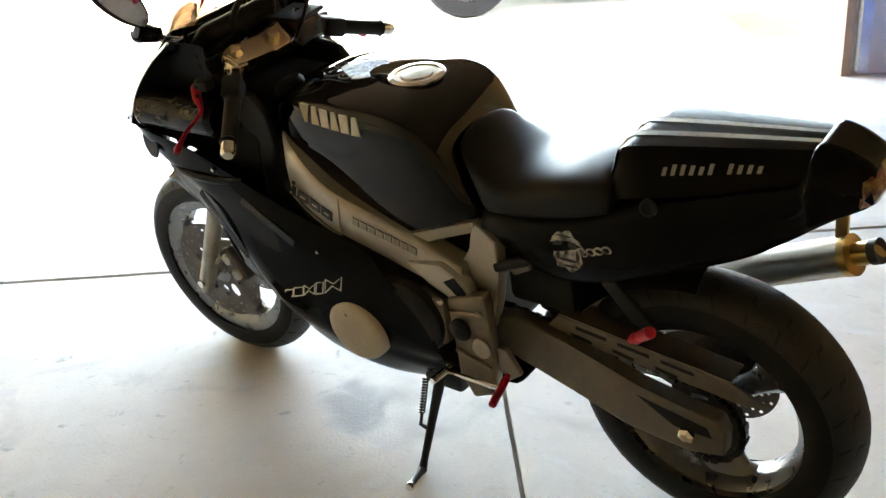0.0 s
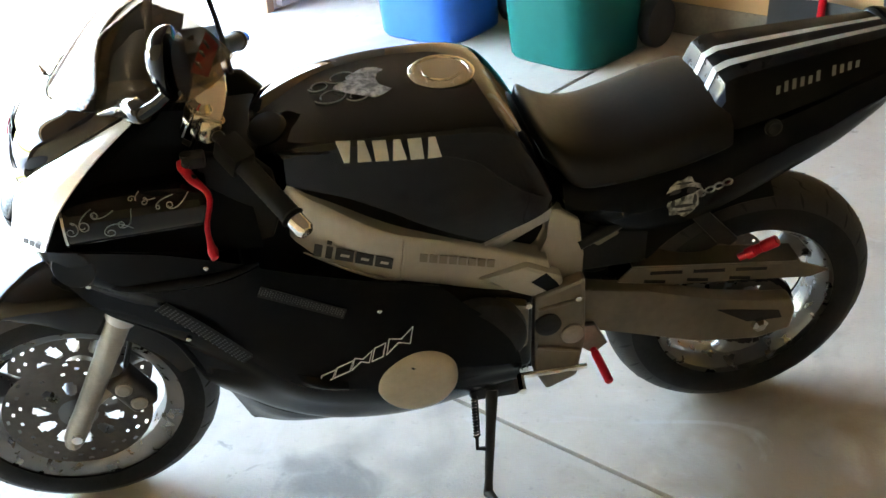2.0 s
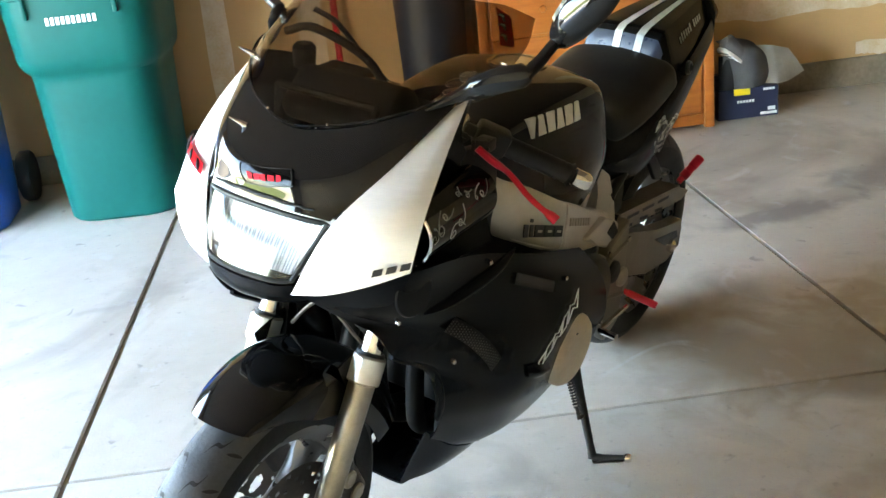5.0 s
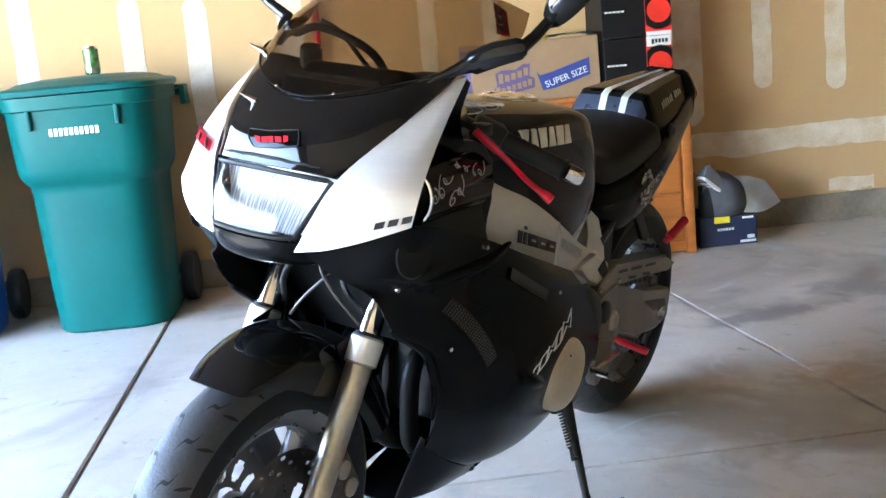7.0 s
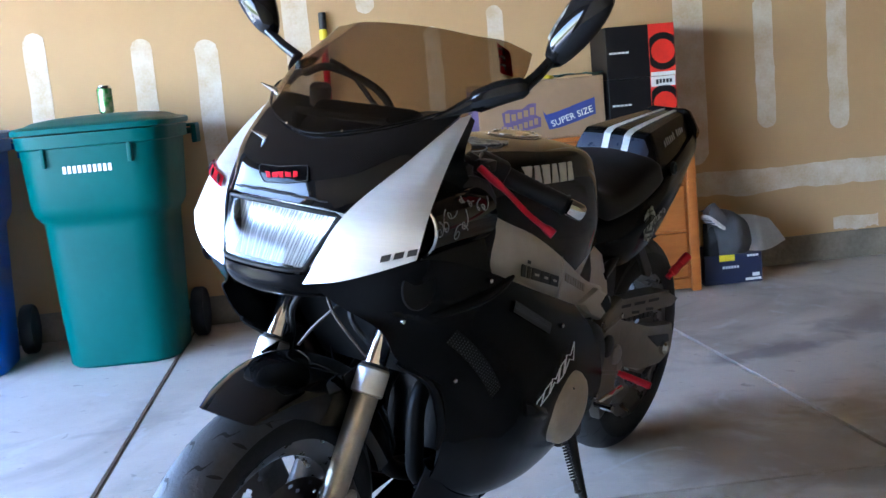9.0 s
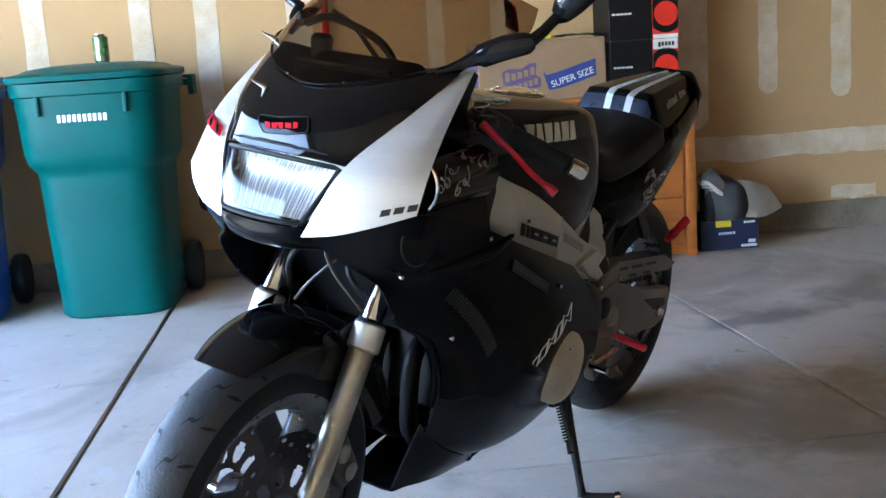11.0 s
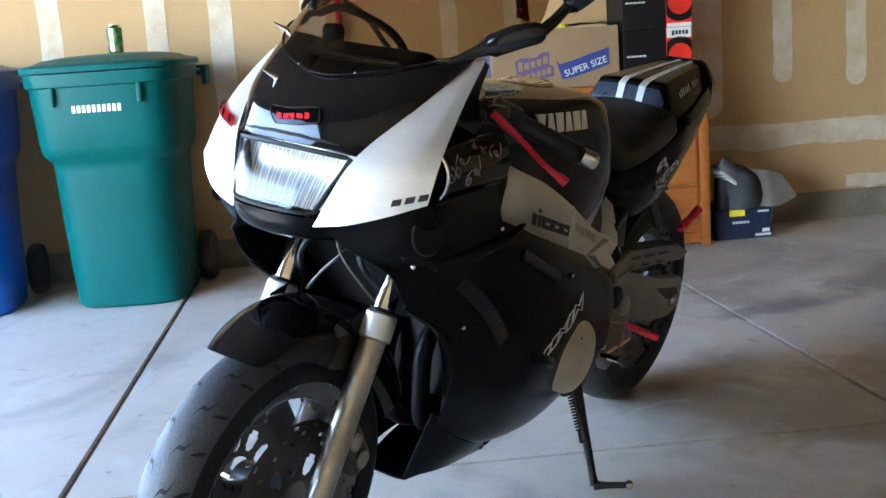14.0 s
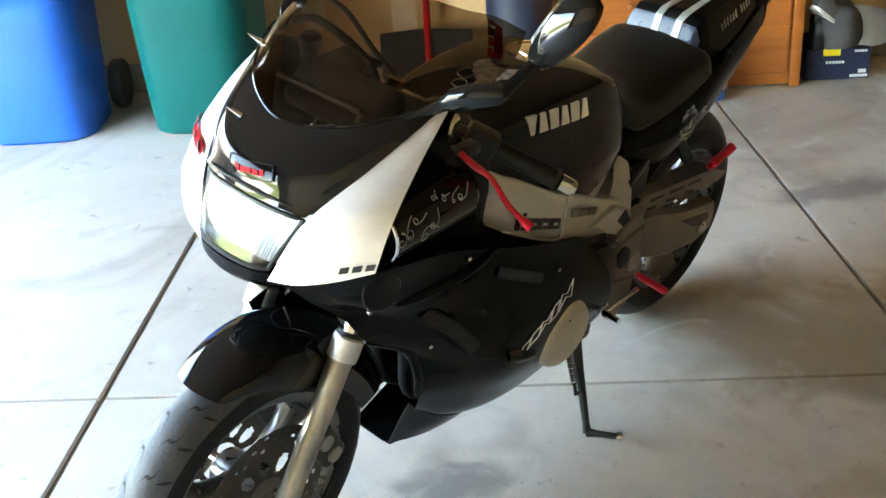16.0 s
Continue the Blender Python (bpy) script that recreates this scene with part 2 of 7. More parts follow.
DARKPLASTIC = mat("dark_plastic", (0.016, 0.018, 0.022), 0.5, scale=6, bump=0.1)
NAVY = mat("navy_plastic", (0.014, 0.02, 0.04), 0.45, scale=4, bump=0.1)
OAK = mat("orange_oak_varnish", (0.40, 0.125, 0.024), 0.35, col2=(0.30, 0.085, 0.016), scale=3, stretch=(4, 1, 10), bump=0.08)
CARDBOARD = mat("brown_cardboard", (0.29, 0.180, 0.098), 0.85, col2=(0.25, 0.155, 0.084), scale=4, bump=0.1, bscale=200)
PRINTBLUE = mat("blue_print", (0.03, 0.05, 0.22), 0.7, scale=20)
PRINTVIOLET = mat("violet_print", (0.115, 0.075, 0.17), 0.7, scale=20)
BOXBLACK = mat("black_box_card", (0.009, 0.008, 0.008), 0.5, scale=8, spec=0.15)
BOXRED = mat("red_box_card", (0.72, 0.025, 0.012), 0.5, scale=8)
BOXNAVY = mat("navy_box_card", (0.012, 0.018, 0.05), 0.55, scale=8)
WHITECARD = mat("white_card", (0.74, 0.73, 0.70), 0.7, scale=12)
YELLOW = mat("yellow_plastic", (0.75, 0.58, 0.02), 0.5, scale=12)
GREYCLOTH = mat("grey_cloth", (0.16, 0.16, 0.17), 0.9, scale=14, bump=0.5, bscale=120)
PLASTICBAG = mat("milky_plastic", (0.50, 0.47, 0.42), 0.35, scale=8, bump=0.4, bscale=40)
CANGREEN = mat("green_can", (0.02, 0.24, 0.04), 0.25, 0.6, col2=(0.35, 0.38, 0.30), scale=30, contrast=0.12)
ALU = mat("can_aluminium", (0.75, 0.75, 0.76), 0.25, 1.0, scale=12)
BLUEJUG = mat("blue_jug_plastic", (0.02, 0.09, 0.28), 0.4, scale=6)
ORANGE = mat("orange_cap", (0.75, 0.22, 0.02), 0.5, scale=9)
CARBODY = mat("dark_car_paint", (0.03, 0.028, 0.03), 0.15, coat=0.5, scale=3)


# ---- mesh tools ----
def part(name, bm, material, parent=None, label="", sharp=38):
    """Links a bmesh as one mesh object, under a thing or a part if one is given."""
    bmesh.ops.recalc_face_normals(bm, faces=bm.faces)
    for f in bm.faces:
        f.smooth = True
    for e in bm.edges:
        ok = len(e.link_faces) == 2 and e.calc_face_angle(0) < radians(sharp)
        if ok:
            a, b = (f.calc_area() for f in e.link_faces)
            ok = max(a, b) < 12 * min(a, b) or e.calc_face_angle(0) < radians(8)
        e.smooth = ok
    me = bpy.data.meshes.new(name)
    bm.to_mesh(me)
    bm.free()
    for m in (material if isinstance(material, (list, tuple)) else (material,)):
        me.materials.append(m)
    ob = new(name, me)
    ob.parent = parent
    return tagged(ob, label)


def spline(pts, n, closed=False):
    """n points on a smooth curve through pts."""
    p = np.array(pts, float)
    k = len(p)
    ext = np.vstack([p[-1], p, p[0], p[1]]) if closed else np.vstack([2 * p[0] - p[1], p, 2 * p[-1] - p[-2]])
    out, segs = [], k if closed else k - 1
    for x in np.linspace(0, segs, n, endpoint=not closed):
        i = min(int(x), segs - 1)
        f = x - i
        a, b, c, d = ext[i], ext[i + 1], ext[i + 2], ext[i + 3]
        out.append(0.5 * (2 * b + (c - a) * f + (2 * a - 5 * b + 4 * c - d) * f * f + (3 * b - 3 * c + d - a) * f ** 3))
    return np.array(out)


def grid(bm, rows, ring=False, caps=False, mi=0):
    """Faces between rows of points; ring closes each row, caps closes the ends."""
    vs = [[bm.verts.new(p) for p in r] for r in rows]
    n = len(vs[0])
    for a, b in zip(vs, vs[1:]):
        for j in range(n if ring else n - 1):
            q = (a[j], a[(j + 1) % n], b[(j + 1) % n], b[j])
            bm.faces.new(q).material_index = mi
    if caps:
        bm.faces.new(vs[0]).material_index = mi
        bm.faces.new(vs[-1]).material_index = mi
    return vs


def patch(rows, nu, nv):
    """A dense smooth surface through a coarse net of points."""
    wide = np.array([spline(r, nv) for r in rows])
    return np.stack([spline(wide[:, j], nu) for j in range(nv)], axis=1)


def sheet(rows, nu, nv, thick, bm=None):
    """A shell of even thickness through a coarse net of points."""
    bm = bm or bmesh.new()
    grid(bm, patch(rows, nu, nv))
    bmesh.ops.recalc_face_normals(bm, faces=bm.faces)
    bmesh.ops.solidify(bm, geom=bm.faces[:], thickness=thick)
    return bm


def box(bm, lo, hi, bevel=0.0, mi=0, m=None, seg=2):
    res = bmesh.ops.create_cube(bm, size=1)
    c = [(a + b) / 2 for a, b in zip(lo, hi)]
    s = [abs(b - a) for a, b in zip(lo, hi)]
    for v in res["verts"]:
        v.co = Vector((v.co.x * s[0] + c[0], v.co.y * s[1] + c[1], v.co.z * s[2] + c[2]))
    faces = {f for v in res["verts"] for f in v.link_faces}
    for f in faces:
        f.material_index = mi
    if bevel:
        edges = {e for v in res["verts"] for e in v.link_edges}
        r2 = bmesh.ops.bevel(bm, geom=list(edges), offset=bevel, segments=seg, affect="EDGES", profile=0.5)
        verts = {v for f in r2["faces"] for v in f.verts} | {v for v in res["verts"] if v.is_valid}
    else:
        verts = res["verts"]
    if m is not None:
        for v in verts:
            v.co = m @ v.co
    return bm


def frame_of(d):
    d = Vector(d).normalized()
    a = d.orthogonal().normalized()
    return a, d.cross(a).normalized()


def tube(bm, pts, r, n=10, caps=True, mi=0):
    """A round bar along pts; r is one radius or one for each point."""
    p = [Vector(q) for q in pts]
    rs = r if isinstance(r, (list, tuple)) else [r] * len(p)
    a = None
    rows = []
    for i, q in enumerate(p):
        d = (p[min(i + 1, len(p) - 1)] - p[max(i - 1, 0)]).normalized()
        a = d.orthogonal().normalized() if a is None else (a - d * a.dot(d)).normalized()
        b = d.cross(a)
        rows.append([q + (a * math.cos(w) + b * math.sin(w)) * rs[i] for w in np.linspace(0, 2 * math.pi, n, endpoint=False)])
    grid(bm, rows, ring=True, caps=caps, mi=mi)
    return bm


def lathe(bm, centre, axis, profile, n=48, caps=False, closed=False, mi=0):
    """Turns a profile of (radius, height along the axis) round it."""
    a, b = frame_of(axis)
    d, c = Vector(axis).normalized(), Vector(centre)
    rows = [[c + d * h + (a * math.cos(w) + b * math.sin(w)) * r for w in np.linspace(0, 2 * math.pi, n, endpoint=False)] for r, h in profile]
    if closed:
        rows.append(rows[0])
    grid(bm, rows, ring=True, caps=caps, mi=mi)
    if closed:
        bmesh.ops.remove_doubles(bm, verts=bm.verts[:], dist=1e-6)
    return bm


def slab(bm, outline, depth, mi=0, bevel=0.0):
    """A plate: a polygon of 3D points, pushed along depth."""
    d = Vector(depth)
    vs = [bm.verts.new(p) for p in outline]
    top = [bm.verts.new(Vector(p) + d) for p in outline]
    fs = [bm.faces.new(vs[::-1]), bm.faces.new(top)]
    for i in range(len(vs)):
        fs.append(bm.faces.new((vs[i], vs[(i + 1) % len(vs)], top[(i + 1) % len(vs)], top[i])))
    for f in fs:
        f.material_index = mi
    if bevel:
        bmesh.ops.bevel(bm, geom=list({e for f in fs for e in f.edges}), offset=bevel, segments=2, affect="EDGES", profile=0.5)
    return bm


def thing(name, label, category, m=None, group="", kind=""):
    ob = new(name)
    ob.empty_display_size = 0.1
    if m is not None:
        ob.matrix_world = m
    return tagged(ob, label, category, group, kind)


def lettering(name, text, size, material, parent, m, depth=0.001):
    """Flat raised letters as one mesh."""
    cu = bpy.data.curves.new(name, "FONT")
    cu.body, cu.size, cu.extrude, cu.align_x, cu.align_y = text, size, depth, "CENTER", "CENTER"
    tmp = new(name + "_outline", cu)
    me = bpy.data.meshes.new_from_object(tmp.evaluated_get(bpy.context.evaluated_depsgraph_get()))
    bpy.data.objects.remove(tmp)
    me.materials.clear()
    me.materials.append(material)
    ob = new(name, me)
    ob.parent, ob.matrix_local = parent, m
    return ob


# ---- the garage ----
XR, YD, XL, YB, ZC = 2.99, 3.22, -3.35, -4.6, 2.75   # side wall, door wall, far side, back, ceiling
DX0, DX1, DZ = -2.62, 2.26, 2.13                     # the door opening
JA, JB = 1.26, 0.228                                 # floor joints


def wall_box(name, lo, hi, material, label, parent=None):
    bm = bmesh.new()
    box(bm, lo, hi)
    return tagged(part(name, bm, material, parent), label, "wall", kind="structure")


wall_east = wall_box("wall_east", (XR, YB, 0.14), (XR + 0.14, YD, ZC), DRYWALL, "unpainted tan drywall with white joint compound strips")
wall_box("stem_wall", (XR - 0.012, YB, -0.1), (XR + 0.14, YD, 0.14), STEM, "low rough grey concrete stem wall under the drywall")
wall_box("wall_north", (DX1, YD, 0), (XR + 0.14, YD + 0.16, ZC), WHITEWALL, "pale wall beside the open garage door")
wall_box("wall_north_left", (XL - 0.14, YD, 0), (DX0, YD + 0.16, ZC), BACKWALL, "unseen wall on the far side of the garage door, darkened to cut bounce light")
wall_box("wall_north_header", (DX0, YD, DZ), (DX1, YD + 0.16, ZC), DRYWALL, "tan drywall above the garage door opening")
wall_box("wall_west", (XL - 0.14, YB, 0), (XL, YD, ZC), SIDEWALL, "unpainted tan drywall on the far side")
wall_box("wall_south", (XL - 0.14, YB - 0.14, 0), (XR + 0.14, YB, ZC), BACKWALL, "unseen garage back wall, darkened to cut bounce light")
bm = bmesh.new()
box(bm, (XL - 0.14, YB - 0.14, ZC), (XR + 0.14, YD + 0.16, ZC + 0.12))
tagged(part("ceiling", bm, CEIL), "unseen garage ceiling, darkened to cut bounce light", "ceiling", kind="structure")


def mud_strip(y, half, z0, z1, seed):
    """A feathered strip of joint compound on the drywall, rounded at its ends."""
    rng = random.Random(seed)
    bm = bmesh.new()
    pts = []
    zs = [z0 + half * (1 - math.cos(q)) for q in np.linspace(0, math.pi / 2, 7)] + [z0 + half + (z1 - z0 - 2 * half) * k / 9 for k in range(1, 9)] + [z1 - half * (1 - math.cos(q)) for q in np.linspace(math.pi / 2, 0, 7)]
    for z in zs:
        d = max(0.0, half - min(z - z0, z1 - z))
        w = math.sqrt(max(half * half - d * d, 1e-6)) * rng.uniform(0.96, 1.03)
        pts.append((z, w, rng.uniform(-0.003, 0.003)))
    outline = [(XR - 0.0025, y - w + o, z) for z, w, o in pts] + [(XR - 0.0025, y + w + o, z) for z, w, o in reversed(pts)]
    slab(bm, outline, (0.006, 0, 0))
    return part("joint_compound", bm, MUD, wall_east)


for k, (y, half, z0, z1) in enumerate(((1.845, 0.05, 0.62, 1.465), (1.36, 0.05, 0.6, 1.40), (1.06, 0.055, 0.25, 1.372), (0.625, 0.06, 0.2, 2.5), (0.29, 0.045, 1.43, 1.9),
                                       (-0.02, 0.04, 0.8, 1.345), (-0.33, 0.04, 0.8, 1.42), (-1.29, 0.075, 0.55, 2.6), (-1.672, 0.05, 0.705, 1.36), (-2.05, 0.052, 0.668, 1.40),
                                       (-2.75, 0.05, 0.68, 1.4), (2.35, 0.05, 0.6, 1.45))):
    mud_strip(y, half, z0, z1, k)
for k, (y0, y1, z0, z1) in enumerate(((-1.15, -4.5, 0.385, 0.505), (-2.0, -2.24, 0.15, 0.215), (-2.42, -2.7, 0.15, 0.19))):
    rng = random.Random(40 + k)
    n = 70 if k == 0 else 16
    up = [(XR - 0.0025, y0 + (y1 - y0) * i / n, z1 + rng.uniform(-0.002, 0.003) + 0.004 * math.sin(i * 0.4)) for i in range(n + 1)]
    dn = [(XR - 0.0025, y0 + (y1 - y0) * i / n, z0 + rng.uniform(-0.006, 0.005) + 0.010 * math.sin(i * 0.55) * math.sin(i * 0.17)) for i in range(n, -1, -1)]
    bm = bmesh.new()
    slab(bm, up + dn, (0.0055, 0, 0))
    part("joint_compound", bm, MUD, wall_east)

# floor: a bed and cast slabs with tooled joints
bm = bmesh.new()
box(bm, (XL, YB, -0.12), (XR, YD + 0.1, -0.014))
floor = tagged(part("floor", bm, JOINTDIRT), "grey concrete garage floor with dark control joints", "floor", kind="structure")


def c_line(x):
    return -0.89 + (x - 0.36) * 0.064


ga, gb = 0.0100, 0.0062
slabs = [
    [(XL, JA + ga), (JB - gb, JA + ga), (JB - gb, YD + 0.1), (XL, YD + 0.1)],
    [(JB + gb, JA + ga), (XR, JA + ga), (XR, YD + 0.1), (JB + gb, YD + 0.1)],
    [(XL, c_line(XL) + 0.0078), (JB - gb, c_line(JB) + 0.0078), (JB - gb, JA - ga), (XL, JA - ga)],
    [(JB + gb, c_line(JB) + 0.0078), (XR, c_line(XR) + 0.0078), (XR, JA - ga), (JB + gb, JA - ga)],
    [(XL, YB), (JB - gb, YB), (JB - gb, c_line(JB) - 0.0078), (XL, c_line(XL) - 0.0078)],
    [(JB + gb, YB), (XR, YB), (XR, c_line(XR) - 0.0078), (JB + gb, c_line(JB) - 0.0078)],
]
for poly in slabs:
    bm = bmesh.new()
    slab(bm, [(x, y, -0.1) for x, y in poly], (0, 0, 0.1), bevel=0.0015)
    part("slab", bm, CONCRETE, floor)

# outside: ground, apron, lawn strip and lane
bm = bmesh.new()
box(bm, (-400, YD + 0.1, -0.4), (400, 800, -0.05))
tagged(part("ground", bm, GRASS), "open ground in full sun", "ground", kind="structure")
bm = bmesh.new()
box(bm, (-6.5, YD + 0.1, -0.3), (2.1, 5.1, -0.012), bevel=0.01)
tagged(part("driveway", bm, DRIVE), "pale concrete driveway in full sun", "driveway", kind="structure")
bm = bmesh.new()
box(bm, (2.1, YD + 0.16, -0.3), (5.5, 4.25, -0.02), bevel=0.01)
tagged(part("pavement", bm, DRIVE), "pale concrete path beside the driveway", "pavement", kind="structure")
bm = bmesh.new()
box(bm, (-40, 5.1, -0.3), (40, 12, -0.014), bevel=0.01)
tagged(part("road", bm, DRIVE), "pale concrete lane behind the garage", "road", kind="structure")

# door post with its track
bm = bmesh.new()
box(bm, (DX1 - 0.035, YD - 0.03, 0.0), (DX1 + 0.012, YD + 0.16, DZ), 0.004)
tagged(part("trim", bm, TRIMW), "worn brown wooden garage door post", "door post", kind="structure")
track = thing("door_track", "galvanised steel garage door track beside the opening", "door track")
bm = bmesh.new()
box(bm, (DX1 + 0.03, YD - 0.075, 0.03), (DX1 + 0.085, YD - 0.068, 2.1), 0.001)
box(bm, (DX1 + 0.03, YD - 0.075, 0.03), (DX1 + 0.034, YD - 0.03, 2.1), 0.001)
part("rail", bm, STEELTRACK, track)
for z in (0.3, 1.0, 1.7):
    bm = bmesh.new()
    box(bm, (DX1 + 0.034, YD - 0.07, z), (DX1 + 0.075, YD + 0.004, z + 0.035), 0.002)
    part("bracket", bm, STEELTRACK, track)


# ---- wheeled carts ----
def rrect(x0, x1, y0, y1, z, r, n=5):
    out = []
    for cx, cy, a0 in ((x1 - r, y1 - r, 0), (x0 + r, y1 - r, 90), (x0 + r, y0 + r, 180), (x1 - r, y0 + r, 270)):
        for i in range(n):
            a = radians(a0 + 90 * i / (n - 1))
            out.append((cx + r * math.cos(a), cy + r * math.sin(a), z))
    return out


def cart(material, label, m, digits):
    """Local x points from the front to the hinge side; the front stands at x = 0."""
    t = thing("wheeled_cart", label, "bin", m, "refuse carts by the wall")
    bm = bmesh.new()
    prof = ((0.0, 0.04, 0.248), (0.012, 0.03, 0.257), (0.20, 0.015, 0.264), (0.42, 0.0, 0.271), (0.60, -0.006, 0.277), (0.628, -0.009, 0.280), (0.645, -0.022, 0.294), (0.668, -0.036, 0.308),
            (0.70, -0.045, 0.314), (0.80, -0.05, 0.320), (0.93, -0.058, 0.327), (0.985, -0.06, 0.330))
    rows = [rrect(x0, 0.50 + 0.05 * z, -0.93 * h, 0.93 * h, z, 0.13) for z, x0, h in prof]
    grid(bm, rows, ring=True, caps=True)
    part("body", bm, material, t)
    bm = bmesh.new()
    rows = [rrect(x0, 0.58, -0.93 * h, 0.93 * h, z, 0.13) for z, x0, h in ((0.940, -0.062, 0.331), (0.945, -0.070, 0.339), (0.99, -0.073, 0.342), (0.996, -0.072, 0.341))]
    grid(bm, rows, ring=True, caps=True)
    part("rim", bm, material, t)
    bm = bmesh.new()
    rows = [rrect(x0, x1, -0.93 * h, 0.93 * h, z, r) for z, x0, x1, h, r in ((1.000, -0.072, 0.58, 0.341, 0.13), (1.003, -0.082, 0.59, 0.350, 0.13), (1.022, -0.085, 0.592, 0.352, 0.13), (1.030, -0.076, 0.585, 0.344, 0.13),
                                                             (1.036, -0.03, 0.55, 0.305, 0.12), (1.050, 0.0, 0.52, 0.275, 0.12), (1.062, 0.1, 0.45, 0.19, 0.1), (1.066, 0.2, 0.36, 0.08, 0.04))]
    grid(bm, rows, ring=True, caps=True)
    part("lid", bm, material, t)
    for y in (-0.175, 0.175):
        bm = bmesh.new()
        box(bm, (-0.075, y - 0.009, 0.865), (-0.05, y + 0.009, 0.945), 0.004)
        part("rib", bm, material, t)
    bm = bmesh.new()
    tube(bm, [(0.655, -0.325, 0.955), (0.655, 0.325, 0.955)], 0.015, 10)
    for y in (-0.325, -0.11, 0.11, 0.325):
        box(bm, (0.56, y - 0.012, 0.90), (0.665, y + 0.012, 0.985), 0.004)
    box(bm, (0.60, -0.335, 0.975), (0.67, 0.335, 0.99), 0.004)
    part("handle", bm, material, t)
    bm = bmesh.new()
    tube(bm, [(0.51, -0.28, 0.115), (0.51, 0.28, 0.115)], 0.012, 8)
    part("axle", bm, STEELTRACK, t)
    for y in (-0.270, 0.270):
        bm = bmesh.new()
        lathe(bm, (0.51, y, 0.115), (0, 1, 0), [(0.03, -0.026), (0.08, -0.024), (0.108, -0.028), (0.115, -0.018), (0.115, 0.018), (0.108, 0.028), (0.08, 0.024), (0.03, 0.026)], 28, caps=True)
        part("wheel", bm, DARKPLASTIC, t)
    if digits:
        for i in range(10):
            bm = bmesh.new()
            y = 0.098 - i * 0.0205
            box(bm, (-0.0570, y - 0.0065, 0.836), (-0.045, y + 0.0065, 0.866), 0.001)
            part("number_bar", bm, DECALW, t, "white stencilled mark")
    return t


cart(CARTGREEN, "green plastic wheeled refuse cart with closed lid", pose(2.27, 1.495, 0, 0, 0, -3), True)
cart(CARTBLUE, "blue plastic wheeled recycling cart with closed lid", pose(2.235, 2.215, 0, 0, 0, 4), False)

can = thing("drink_can", "small green soft drink can standing on the cart lid", "drink can", pose(2.63, 1.48, 1.066))
bm = bmesh.new()
lathe(bm, (0, 0, 0), (0, 0, 1), [(0.024, 0), (0.033, 0.008), (0.033, 0.108)], 24, caps=True)
part("body", bm, CANGREEN, can)
bm = bmesh.new()
lathe(bm, (0, 0, 0), (0, 0, 1), [(0.0328, 0.1082), (0.027, 0.118), (0.027, 0.1215), (0.024, 0.1195)], 24, caps=True)
part("top", bm, ALU, can)


# ---- things along the wall ----
def chest(m):
    t = thing("chest_of_drawers", "orange varnished wooden chest of drawers against the drywall", "dresser", m)
    w, d, h = 1.045, 0.40, 0.775
    bm = bmesh.new()
    box(bm, (0.012, -w + 0.02, 0.04), (d, -0.02, h - 0.025), 0.003)
    part("carcass", bm, OAK, t)
    bm = bmesh.new()
    box(bm, (-0.025, -w - 0.012, h - 0.022), (d, 0.012, h), 0.006)
    part("top", bm, OAK, t)
    for y in (-w + 0.022, -0.022):
        bm = bmesh.new()
        box(bm, (-0.008, y - 0.022, 0.0), (0.035, y + 0.022, h - 0.023), 0.005)
        part("post", bm, OAK, t)
    for i in range(3):
        for j in range(2):
            y0, y1 = -w + 0.05 + j * (w - 0.1) / 2, -w + 0.05 + (j + 1) * (w - 0.1) / 2
            z0 = 0.07 + i * 0.222
            bm = bmesh.new()
            box(bm, (-0.002, y0 + 0.005, z0), (0.014, y1 - 0.005, z0 + 0.212), 0.006)
            dr = part("drawer", bm, OAK, t)
            bm = bmesh.new()
            lathe(bm, (-0.002, (y0 + y1) / 2, z0 + 0.11), (-1, 0, 0), [(0.008, 0), (0.007, 0.012), (0.017, 0.02), (0.012, 0.028)], 14, caps=True)
            part("knob", bm, OAK, dr)
    bm = bmesh.new()
    box(bm, (0.008, -w + 0.045, 0.012), (0.02, -0.045, 0.062), 0.003)
    part("plinth", bm, OAK, t)
    return t


chest(pose(2.575, -0.105, 0))
TOP = 0.775


def carton(name, label, size, m, material, category="box"):
    t = thing(name, label, category, m)
    bm = bmesh.new()
    box(bm, (0, -size[1], 0), (size[0], 0, size[2]), 0.003)
    part("body", bm, material, t)
    return t


ct = carton("cardboard_box", "brown cardboard grocery carton with blue printing on the chest", (0.32, 0.59, 0.265), pose(2.60, -0.165, TOP, 0, 0, 2), CARDBOARD)
bm = bmesh.new()
box(bm, (0.0, -0.585, 0.2655), (0.32, -0.005, 0.2675))
part("flap", bm, CARDBOARD, ct)
bm = bmesh.new()
slab(bm, [(-0.0008, y, z) for y, z in ((-0.322, 0.040), (-0.375, 0.046), (-0.47, 0.071), (-0.545, 0.094), (-0.543, 0.170), (-0.47, 0.150), (-0.375, 0.122), (-0.312, 0.108), (-0.297, 0.126), (-0.306, 0.090))], (0.002, 0, 0))
part("blue_banner", bm, PRINTBLUE, ct)
wm = Matrix(((0, 0, -1, -0.0022), (-1, 0, 0, -0.432), (0, 1, 0, 0.0905), (0, 0, 0, 1)))
lettering("lettering", "SUPER SIZE", 0.042, WHITECARD, ct, wm @ pose(0, 0, 0, 0, 0, 15.5), 0.0006)
